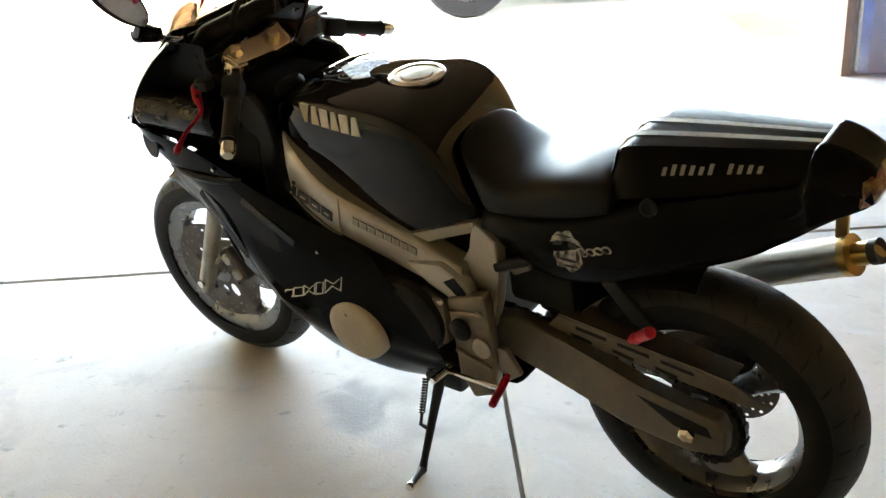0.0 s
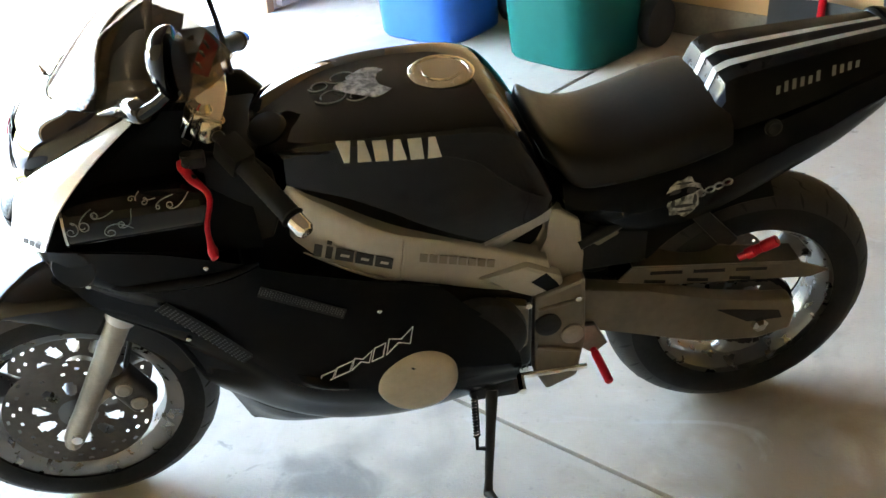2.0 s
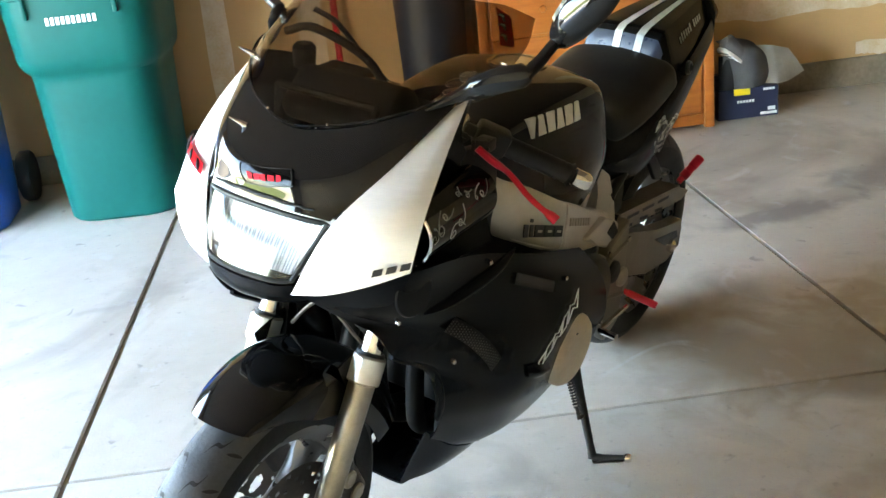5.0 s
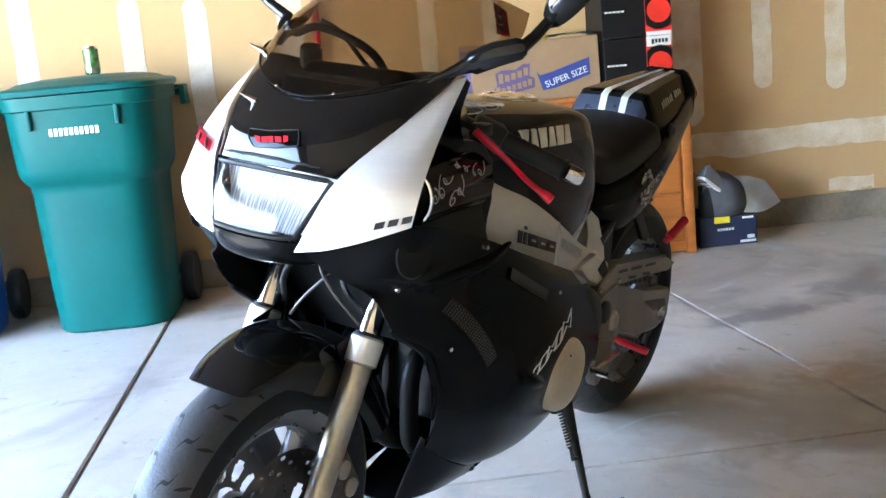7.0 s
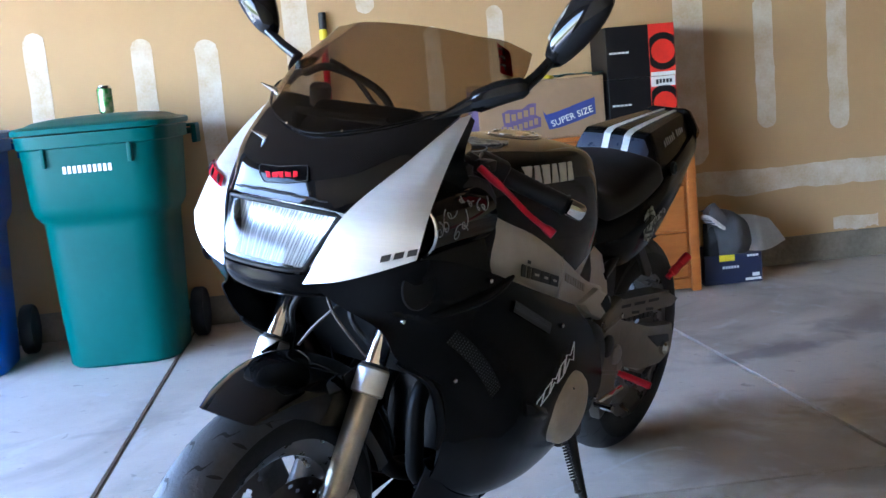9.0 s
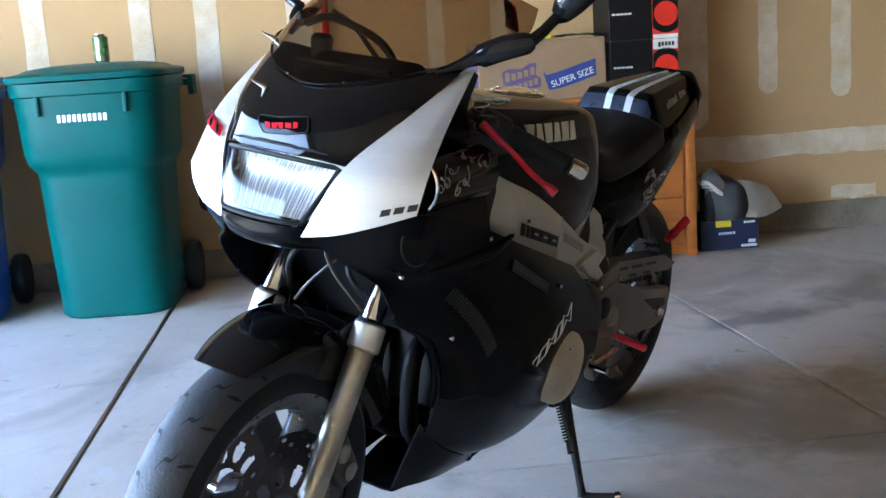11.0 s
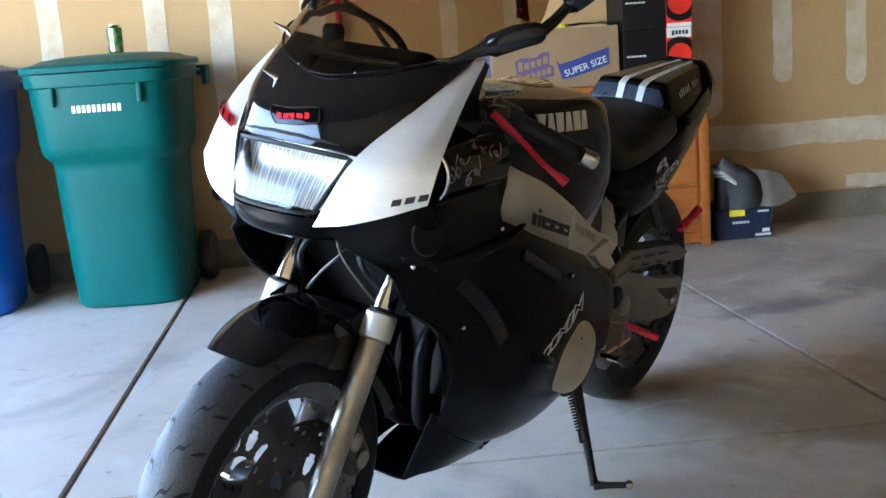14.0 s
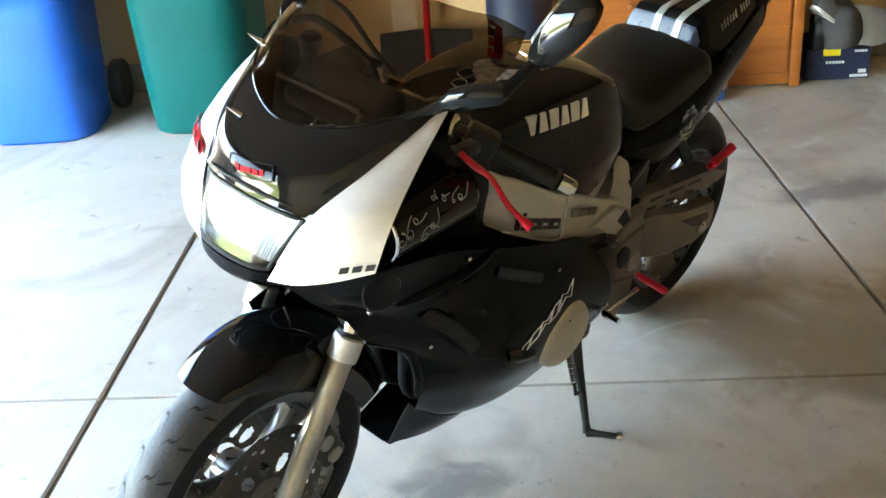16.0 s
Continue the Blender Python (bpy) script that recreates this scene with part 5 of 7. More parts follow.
    a0, a1 = Vector((0.945, (out_at(0.945, 0.696) - 0.001) * s, 0.696)), Vector((0.800, (out_at(0.800, 0.618) - 0.001) * s, 0.618))
    d, side, nn = a1 - a0, Vector((0.006, 0.001 * s, -0.013)), Vector((0, s, 0)) * 0.004
    for i in range(34):
        for j in range(3):
            o = a0 + d * (i / 34) + side * ((j + (0.5 if i % 2 else 0)) / 3) + nn
            e1, e2 = d * 0.010, side * 0.13
            bm.faces.new([bm.verts.new(p) for p in (o - e1, o - e2, o + e1, o + e2)])
    tagged(part("mesh_inlet", bm, INLETGREY, lf), kind="stuff")
    bm = bmesh.new()
    slab(bm, [a0 - side * 0.2 + nn * 0.3, a1 - side * 0.2 + nn * 0.3, a1 + side * 1.3 + nn * 0.3, a0 + side * 1.3 + nn * 0.3], nn * 0.4)
    part("inlet_frame", bm, MATTEBLACK, lf)
    bm = bmesh.new()
    ridge = [(u, (out_at(u, w) - 0.004) * s, w) for u, w in spline([(1.195, 0.722), (1.13, 0.720), (1.06, 0.722), (1.0, 0.729), (0.94, 0.742)], 22)]
    tube(bm, [Vector(p) for p in ridge], [0.003 + 0.009 * math.sin(math.pi * i / 21) ** 0.6 for i in range(22)], 12)
    part("fairing_ridge", bm, SATINBLACK, lf)
    bm = bmesh.new()
    lathe(bm, (1.245, (out_at(1.245, 0.783) - 0.002) * s, 0.783), (0.22, s, 0.08), [(0.038, 0.0), (0.036, 0.0025), (0.031, 0.0025), (0.012, 0.0015)], 30, caps=True)
    part("recess_plug", bm, DEEPBLACK, lf)
    bm = bmesh.new()
    rows = [[(u, (out_at(u, w) + k) * s, w) for u, w, k in r] for r in ([(0.905, 0.490, 0.001), (0.86, 0.472, 0.001), (0.812, 0.448, 0.001)], [(0.900, 0.474, 0.002), (0.86, 0.456, 0.012), (0.812, 0.434, 0.008)], [(0.895, 0.456, 0.001), (0.86, 0.438, 0.001), (0.815, 0.422, 0.001)])]
    part("vent_scoop", sheet(rows, 8, 8, 0.002), SATINBLACK, lf, sharp=60)
    # belly side mark: a row of outlined slanted bars, thin at the front and taller to the rear
    if s > 0:
        for k in range(5):
            f0, f1 = (0.0, 0.17, 0.36, 0.58, 0.74)[k], (0.15, 0.34, 0.55, 0.70, 1.0)[k]
            lo0, lo1 = Vector((0.868 - 0.180 * f0, 0, 0.456 + 0.058 * f0)), Vector((0.868 - 0.180 * f1, 0, 0.456 + 0.058 * f1))
            up = Vector((-0.008, 0, 0.019 + 0.018 * f1))
            cs = [lo0, lo1, lo1 + up, lo0 + up]
            if k in (2, 4):
                cs = [lo0, lo0.lerp(lo1, 0.45) + up * 0.45, lo1, lo1 + up, lo0.lerp(lo1, 0.55) + up * 0.60, lo0 + up]
            cs = [Vector((p.x, out_at(p.x, p.z) + 0.0012, p.z)) for p in cs]
            bm = bmesh.new()
            tube(bm, cs + cs[:2], 0.0013, 5)
            part("outline_mark", bm, DECALW, lf, "pale outlined brand mark")
bm = bmesh.new()
rows = [both([(1.016, 0, 0.186), (1.016, 0.03, 0.186), (1.016, 0.054, 0.19)]), both([(0.82, 0, 0.180), (0.82, 0.05, 0.182), (0.82, 0.098, 0.195)]), both([(0.66, 0, 0.195), (0.66, 0.05, 0.197), (0.66, 0.088, 0.208)]), both([(0.36, 0, 0.24), (0.36, 0.05, 0.24), (0.36, 0.08, 0.25)])]
part("belly_pan", sheet(rows, 20, 11, 0.004), SATINBLACK, BIKE, sharp=60)
for u, v, w in ((0.81, 0.10, 0.208), (0.44, 0.10, 0.24)):
    bm = bmesh.new()
    lathe(bm, (u, v, w), (0, 0.2, -1), [(0.008, 0), (0.008, 0.01), (0.005, 0.014)], 12, caps=True)
    part("bolt", bm, DARKENG, BIKE)

# air ducts with scroll print
for s in (1, -1):
    bm = bmesh.new()
    lathe(bm, (1.242, 0.205 * s, 0.872), (-1, -0.08 * s, -0.03), [(0.040, 0.004), (0.046, 0.0), (0.049, 0.004), (0.049, 0.012), (0.048, 0.22), (0.040, 0.235)], 30, caps=False)
    dk = part("air_duct", bm, GLOSSBLACK, BIKE, "black air duct with silver scroll print")
    bm = bmesh.new()
    lathe(bm, (1.242, 0.205 * s, 0.872), (-1, -0.08 * s, -0.03), [(0.0478, -0.001), (0.0505, 0.0), (0.0505, 0.004), (0.0478, 0.005)], 30, closed=True)
    part("duct_ring", bm, CHROME, dk)
    bm = bmesh.new()
    lathe(bm, (1.20, 0.202 * s, 0.870), (1, 0, 0), [(0.046, 0), (0.02, 0.001)], 24, caps=True)
    part("duct_mouth", bm, MATTEBLACK, dk)
    bm = bmesh.new()
    rng = random.Random(3)
    for k in range(9):
        t0, h0, w0 = rng.uniform(-0.2, 0.9), 0.016 + 0.020 * k, rng.uniform(0.010, 0.019) * (1.0 if k < 5 else 0.6)
        pts = []
        for q in np.linspace(0, 3.2 * math.pi, 40):
            r = w0 * math.exp(-q * 0.14)
            ang, h = t0 + r * math.sin(q + k * 1.9) / 0.049 + 0.25 * math.exp(-q * 0.8), h0 + r * math.cos(q + k * 1.9) * (1 if k % 2 else -1) + 0.022 * math.exp(-q * 0.8)
            pts.append(Vector((1.242 - h, (0.205 - 0.08 * h * 1.0) * s + 0.0495 * math.cos(ang) * s, 0.872 - 0.03 * h + 0.0495 * math.sin(ang))))
        tube(bm, pts, 0.0009, 4, caps=False)
    tagged(part("scroll_print", bm, SCROLL, dk), kind="stuff")

# tank
def tank_row(u, top, hw, bot, k):
    half = [(0, top), (0.45 * hw, top - 0.003), (0.74 * hw, top - 0.010), (0.885 * hw, top - 0.018), (0.945 * hw, top - 0.029), (0.972 * hw, top - 0.046), (hw, top - 0.085), (0.99 * hw, (top - 0.10) * 0.45 + bot * 0.55), (0.90 * hw, bot)]
    return both([(u - k * (top - w), v, w) for v, w in half])


tank_rows = [tank_row(0.955, 0.868, 0.07, 0.80, -0.2), tank_row(0.94, 0.893, 0.10, 0.78, -0.1), tank_row(0.885, 0.915, 0.132, 0.74, 0.0), tank_row(0.805, 0.935, 0.153, 0.70, 0.05), tank_row(0.705, 0.945, 0.165, 0.65, 0.1), tank_row(0.605, 0.947, 0.170, 0.645, 0.12),
             tank_row(0.535, 0.943, 0.169, 0.672, 0.18), tank_row(0.485, 0.925, 0.160, 0.690, 0.26), tank_row(0.445, 0.880, 0.142, 0.702, 0.34), tank_row(0.418, 0.838, 0.12, 0.712, 0.40)]
bm = bmesh.new()
grid(bm, patch(tank_rows, 46, 61), caps=True)
tank = part("fuel_tank", bm, GLOSSBLACK, BIKE, "gloss black fuel tank", sharp=60)
bm = bmesh.new()
lathe(bm, (0.57, 0, 0.9425), (0.0, 0, 1), [(0.062, 0), (0.062, 0.004), (0.058, 0.007), (0.050, 0.007), (0.049, 0.005), (0.036, 0.005), (0.035, 0.008), (0.01, 0.009)], 40, caps=True)
fc = part("fuel_cap", bm, CLAMPALU, tank, "round polished aluminium fuel cap")
for k in range(7):
    a = 2 * math.pi * k / 7
    bm = bmesh.new()
    lathe(bm, (0.57 + 0.054 * math.cos(a), 0.054 * math.sin(a), 0.9492), (0, 0, 1), [(0.0026, 0), (0.0026, 0.0012), (0.0015, 0.0018)], 10, caps=True)
    part("cap_screw", bm, CHROME, fc)


def on_tank(u, w):
    """How far out the tank's flank stands."""
    return 0.1505 + 0.0145 * min(1.0, (0.79 - u) / 0.15) + min(0.022, (0.925 - w) * 0.12)


for k in range(6):
    bm = bmesh.new()
    u0, w0 = 0.782 - 0.0305 * k, 0.916 - 0.0008 * k
    def flank(x, y):
        u, w = u0 - 0.0255 * x - 0.003 * (1 - y), w0 - 0.038 * (1 - y)
        return Vector((u, on_tank(u, w) - 0.010, w))
    slab(bm, [flank(x, y) for x, y in BAR_SHAPES[k]], (0, 0.010, 0))
    part("brand_mark", bm, DECAL, tank, "pale brand mark")
bm = bmesh.new()
blot = [(0.700 + (0.062 + 0.010 * math.sin(3 * q) + 0.006 * math.sin(7 * q + 1)) * math.cos(q), 0.006 + (0.046 + 0.008 * math.cos(4 * q)) * math.sin(q), 0.9435) for q in np.linspace(0, 2 * math.pi, 48, endpoint=False)]
slab(bm, blot, (0, 0, 0.0022))
part("tank_print", bm, MOTTLED, tank, "mottled grey print before the filler cap")
# looping outlines painted before the mottled print, and the round breather boss at the tank's front
for k, (cu, cv, ru, rv_) in enumerate(((0.775, 0.030, 0.032, 0.026), (0.752, -0.030, 0.030, 0.022), (0.728, 0.045, 0.022, 0.020), (0.795, -0.012, 0.020, 0.018))):
    bm = bmesh.new()
    tube(bm, [(cu + ru * math.cos(q) * (1 - 0.06 * q), cv + rv_ * math.sin(q) * (1 - 0.06 * q), 0.9455 - 0.09 * max(0, cu + ru * math.cos(q) - 0.705)) for q in np.linspace(0.3, 6.6, 26)], 0.0014, 5)
    part("painted_loop", bm, SCROLL, tank)
bm = bmesh.new()
lathe(bm, (0.892, 0.062, 0.895), (0.25, 0.2, 1), [(0.036, -0.02), (0.036, 0.018), (0.030, 0.027), (0.012, 0.030)], 28, caps=True)
part("breather_boss", bm, MATTEBLACK, tank)

# seat
def seat_row(u, top, hw, bot, k=0.0):
    half = [(0, top), (0.42 * hw, top - 0.004), (0.74 * hw, top - 0.013), (0.92 * hw, top - 0.028), (0.985 * hw, top - 0.055), (1.0 * hw, bot + 0.010), (0.97 * hw, bot)]
    return both([(u - k * (top - w), v, w) for v, w in half])


seat_rows = [seat_row(0.428, 0.856, 0.085, 0.78, 0.5), seat_row(0.415, 0.868, 0.105, 0.765, 0.45), seat_row(0.38, 0.843, 0.122, 0.745, 0.3), seat_row(0.335, 0.822, 0.136, 0.736, 0.1), seat_row(0.28, 0.814, 0.146, 0.742), seat_row(0.21, 0.829, 0.15, 0.752),
             seat_row(0.14, 0.851, 0.15, 0.766), seat_row(0.085, 0.864, 0.149, 0.782), seat_row(0.06, 0.867, 0.148, 0.790), seat_row(0.045, 0.864, 0.145, 0.795)]
bm = bmesh.new()
grid(bm, patch(seat_rows, 40, 33), caps=True)
part("seat", bm, VINYL, BIKE, "low black vinyl rider seat", sharp=60)

# seat cowl with two white stripes
def cowl_pt(u, f):
    """A point on the cowl's section at u; f runs from -1 on the right over the top to 1 on the left."""
    x = (0.048 - u) / 0.345
    wid = 0.128 - 0.05 * x ** 1.5
    tw = 0.090 - 0.038 * x
    bot = 0.818 + 0.064 * x
    top = 0.911 + 0.032 * x ** 0.8
    a = abs(f)
    s = 1 if f >= 0 else -1
    if a < 0.5:
        return (u, s * tw * a / 0.5, top - 0.004 * (a / 0.5) ** 2)
    q = (a - 0.5) / 0.5
    return (u, s * (tw + (wid - tw) * q), top - 0.004 - (top - 0.004 - bot) * q ** 1.15)


us = list(np.linspace(0.030, -0.297, 16))
fs = list(np.linspace(-1, 1, 29))
bm = bmesh.new()
front = [[(p[0] + d, p[1] * sc, 0.812 + (p[2] - 0.812) * sh) for p in (cowl_pt(0.030, f) for f in fs)] for d, sc, sh in ((0.040, 0.92, 0.02), (0.036, 0.95, 0.42), (0.020, 0.97, 0.88))]
rows = front + [[cowl_pt(u, f) for f in fs] for u in us]
grid(bm, rows, caps=True)
cw = part("seat_cowl", bm, SATINBLACK, BIKE, "black seat cowl with two white racing stripes", sharp=45)
bm = bmesh.new()
fr = [[Vector(p) + Vector((0.0012, 0, 0)) for p in r[4:25]] for r in front]
grid(bm, fr)
bmesh.ops.solidify(bm, geom=bm.faces[:], thickness=-0.0008)
part("front_face", bm, COWLBLUE, cw)
for f0 in (-0.15, 0.18):
    bm = bmesh.new()
    r0 = [[Vector((p[0] + d, p[1] * sc, 0.812 + (p[2] - 0.812) * sh)) + Vector((0.003, 0, 0.0005)) for p in (cowl_pt(0.030, f) for f in (f0, f0 + 0.055, f0 + 0.11))] for d, sc, sh in ((0.0395, 0.92, 0.12), (0.036, 0.95, 0.42), (0.020, 0.97, 0.90))]
    r1 = [[Vector(cowl_pt(u, f)) + Vector((0, 0, 0.0018)) for f in (f0, f0 + 0.055, f0 + 0.11)] for u in us]
    grid(bm, r0 + r1)
    bmesh.ops.solidify(bm, geom=bm.faces[:], thickness=0.0008)
    part("racing_stripe", bm, DECALW, cw)
for s in (1, -1):
    bm = bmesh.new()
    rng = random.Random(21)
    for k in range(11):
        if k == 6:
            continue
        u = -0.045 - k * 0.0165
        f = 0.80 * s
        p, q = Vector(cowl_pt(u, f)), Vector(cowl_pt(u, f - 0.12 * s))
        o = Vector((0, 0.0015 * s, 0.0005))
        e = Vector((-0.009, -0.0008 * s, 0.001))
        hgt = rng.uniform(0.6, 1.0)
        slab(bm, [p + o, p + o + e * 0.85, p.lerp(q, hgt) + o + e * 1.1, p.lerp(q, hgt) + o + e * 0.25], (0, 0.0006 * s, 0.0002))
    tagged(part("lettered_mark", bm, SCROLL, cw, "small pale hand-lettered marks"), kind="stuff")

# tail: side skins and end
def tail_row(u, top, hw, bot, tw=None):
    tw = tw or hw * 0.86
    return both([(u, 0, top), (u, tw * 0.6, top), (u, tw, top - 0.004), (u, hw, top - 0.05), (u, hw * 0.98, (top + bot) / 2), (u, hw * 0.86, bot + 0.02), (u, hw * 0.74, bot)])


tail_rows = [tail_row(0.36, 0.735, 0.125, 0.66, 0.10), tail_row(0.30, 0.742, 0.142, 0.625, 0.12), tail_row(0.20, 0.758, 0.156, 0.600, 0.13), tail_row(0.10, 0.785, 0.156, 0.612, 0.135), tail_row(0.0, 0.82, 0.148, 0.645, 0.132), tail_row(-0.10, 0.843, 0.132, 0.685, 0.12),
             tail_row(-0.20, 0.870, 0.116, 0.73, 0.105), tail_row(-0.283, 0.892, 0.10, 0.785, 0.088), tail_row(-0.298, 0.945, 0.092, 0.795, 0.062), tail_row(-0.335, 0.944, 0.083, 0.82, 0.056), tail_row(-0.375, 0.925, 0.07, 0.842, 0.05), tail_row(-0.392, 0.91, 0.06, 0.853, 0.045)]
bm = bmesh.new()
grid(bm, patch(tail_rows, 48, 25), caps=True)
tail = part("tail_fairing", bm, SATINBLACK, BIKE, "black tail fairing", sharp=50)
bm = bmesh.new()
rows = [both([(-0.395, 0, 0.915), (-0.393, 0.035, 0.912), (-0.379, 0.062, 0.90)]), both([(-0.406, 0, 0.885), (-0.403, 0.04, 0.883), (-0.382, 0.07, 0.878)]), both([(-0.394, 0, 0.85), (-0.392, 0.036, 0.85), (-0.376, 0.062, 0.85)])]
part("tail_light", sheet(rows, 8, 13, 0.006), TAILLENS, tail)
bm = bmesh.new()
lathe(bm, (-0.034, 0.136, 0.822), (0, 1, 0.15), [(0.017, 0), (0.017, 0.006), (0.012, 0.008), (0.006, 0.004)], 20, caps=True)
part("seat_lock", bm, DEEPBLACK, tail)
bm = bmesh.new()
rng = random.Random(14)
rim_ = [(0.135 + (0.036 + 0.004 * math.sin(q * 5) + 0.003 * math.sin(q * 11)) * math.cos(q), 0.1555, 0.702 + (0.044 + 0.004 * math.cos(q * 7)) * math.sin(q)) for q in np.linspace(0, 2 * math.pi, 40, endpoint=False)]
slab(bm, rim_, (0, 0.0015, 0))
for k in range(4):
    pts = [(0.10 - 0.017 * k + 0.009 * math.cos(q), 0.1555, 0.705 + 0.006 * k + 0.007 * math.sin(q)) for q in np.linspace(0, 6.3, 14)]
    tube(bm, pts, 0.002, 4, caps=False)
cp = part("creature_print", bm, MOTTLED, tail, "grey print of a grinning creature")
for cu, cz, ru, rz in ((0.152, 0.715, 0.010, 0.008), (0.122, 0.716, 0.010, 0.008), (0.137, 0.699, 0.004, 0.006), (0.135, 0.682, 0.022, 0.0035), (0.155, 0.690, 0.004, 0.009), (0.112, 0.695, 0.004, 0.012), (0.138, 0.735, 0.016, 0.0025), (0.130, 0.669, 0.016, 0.0025), (0.163, 0.704, 0.003, 0.010)):
    bm = bmesh.new()
    slab(bm, [(cu + ru * math.cos(q) * (1 + 0.25 * math.sin(3 * q + cu * 90)), 0.157, cz + rz * math.sin(q)) for q in np.linspace(0, 2 * math.pi, 12, endpoint=False)], (0, 0.0008, 0))
    part("print_shade", bm, DECALD, cp)
# frame: left and right spars, pillars and struts
sp_top = [(0.890, 0.120, 0.848), (0.852, 0.156, 0.820), (0.826, 0.169, 0.807), (0.798, 0.181, 0.794), (0.768, 0.191, 0.777), (0.731, 0.197, 0.755), (0.685, 0.196, 0.730), (0.592, 0.178, 0.686), (0.520, 0.164, 0.650), (0.467, 0.162, 0.622), (0.400, 0.162, 0.598)]
sp_bot = [(0.885, 0.140, 0.722), (0.841, 0.178, 0.698), (0.820, 0.183, 0.687), (0.790, 0.188, 0.670), (0.763, 0.192, 0.656), (0.725, 0.195, 0.640), (0.690, 0.192, 0.624), (0.620, 0.178, 0.591), (0.540, 0.167, 0.555), (0.455, 0.165, 0.532), (0.385, 0.165, 0.520)]
for s in (1, -1):
    tp, bt = spline(sp_top, 26), spline(sp_bot, 26)
    rows = []
    for p, q in zip(tp, bt):
        p, q = Vector(p), Vector(q)
        d = (p - q)
        inn = Vector((0, -0.05, 0))
        pr = [p + inn - d * 0.02, p + Vector((0, -0.014, 0.001)), p + Vector((0, -0.005, 0)), p - d * 0.05, p - d * 0.20 + Vector((0, 0.003, 0)), p - d * 0.5 + Vector((0, 0.005, 0)), q + d * 0.22 + Vector((0, 0.005, 0)), q + d * 0.07 + Vector((0, 0.003, 0)), q + Vector((0, -0.004, 0)), q + Vector((0, -0.014, -0.001)), q + inn + d * 0.02]
        rows.append([(x.x, x.y * s, x.z) for x in pr])
    bm = bmesh.new()
    grid(bm, rows, ring=True, caps=True)
    fr = part("frame_spar", bm, SILVER, BIKE, "silver aluminium beam frame spar")
    bm = bmesh.new()
    pil = [(0.392, 0.672), (0.380, 0.686), (0.366, 0.682), (0.328, 0.655), (0.322, 0.585), (0.325, 0.52), (0.345, 0.45), (0.39, 0.45), (0.42, 0.55), (0.432, 0.592), (0.404, 0.602), (0.390, 0.628), (0.387, 0.655)]
    slab(bm, [(u, (0.080 + 0.22 * max(0, 0.70 - max(w, 0.50))) * s, w) for u, w in pil], (0, 0.035 * s, 0), bevel=0.005)
    part("frame_pillar", bm, SILVER, BIKE)
    bm = bmesh.new()
    cast = [(0.545, 0.588), (0.445, 0.606), (0.374, 0.570), (0.368, 0.516), (0.400, 0.508), (0.480, 0.552)]
    slab(bm, [(u, 0.150 * s, w) for u, w in cast], (0, 0.031 * s, 0), bevel=0.009)
    part("frame_casting", bm, SILVER, BIKE)
    bm = bmesh.new()
    slab(bm, [(0.525, 0.136 * s, 0.652), (0.383, 0.096 * s, 0.690), (0.383, 0.096 * s, 0.664), (0.525, 0.136 * s, 0.624)], (0, 0.022 * s, 0), bevel=0.003)
    part("seat_strut", bm, SILVER, BIKE)
    bm = bmesh.new()
    tube(bm, [(0.33, 0.13 * s, 0.60), (0.24, 0.12 * s, 0.635), (0.05, 0.10 * s, 0.72)], 0.012, 10)
    part("subframe_tube", bm, DARKENG, BIKE)
    bm = bmesh.new()
    slab(bm, [(0.315, 0.118 * s, 0.606), (0.262, 0.118 * s, 0.630), (0.246, 0.118 * s, 0.612), (0.288, 0.118 * s, 0.588)], (0, 0.010 * s, 0), bevel=0.003)
    part("tail_bracket", bm, SWINGALU, BIKE)
    bm = bmesh.new()
    slab(bm, [(0.437, 0.1812 * s, 0.566), (0.408, 0.1812 * s, 0.584), (0.385, 0.1812 * s, 0.556), (0.372, 0.1812 * s, 0.528), (0.402, 0.1812 * s, 0.535)], (0, 0.0016 * s, 0))
    part("casting_slot", bm, DEEPBLACK, BIKE)
    if s > 0:
        def plate(x, y):
            """The raised badge plate: x runs back, y up."""
            lo = Vector((0.846, 0.1935, 0.716)).lerp(Vector((0.708, 0.2035, 0.668)), x)
            hi = Vector((0.843, 0.1905, 0.742)).lerp(Vector((0.706, 0.2015, 0.692)), x)
            return lo.lerp(hi, y)
        # dark brand mark: two stems and three plain slotted blocks
        for x0, x1, slot in ((0.0, 0.10, 0), (0.15, 0.23, 0), (0.27, 0.50, 1), (0.53, 0.75, 1), (0.78, 1.0, 1)):
            bm = bmesh.new()
            slab(bm, [plate(x, y) + Vector((0, 0.0005, 0)) for x, y in ((x0, 0), (x1, 0), (x1 + 0.02, 0.93), (x0 + 0.02, 0.93))], (0, 0.0025, 0))
            part("brand_mark", bm, DECALD, fr)
            if slot:
                bm = bmesh.new()
                slab(bm, [plate(x, y) + Vector((0, 0.0032, 0)) for x, y in ((x0 + 0.07, 0.36), (x1 - 0.05, 0.36), (x1 - 0.04, 0.56), (x0 + 0.08, 0.56))], (0, 0.0008, 0))
                part("brand_slot", bm, SILVER, fr)
        bm = bmesh.new()
        slab(bm, [plate(x, y) + Vector((0, 0.0005, 0)) for x, y in ((0.17, 1.12), (0.23, 1.12), (0.24, 1.38), (0.18, 1.38))], (0, 0.0025, 0))
        part("brand_mark", bm, DECALD, fr)
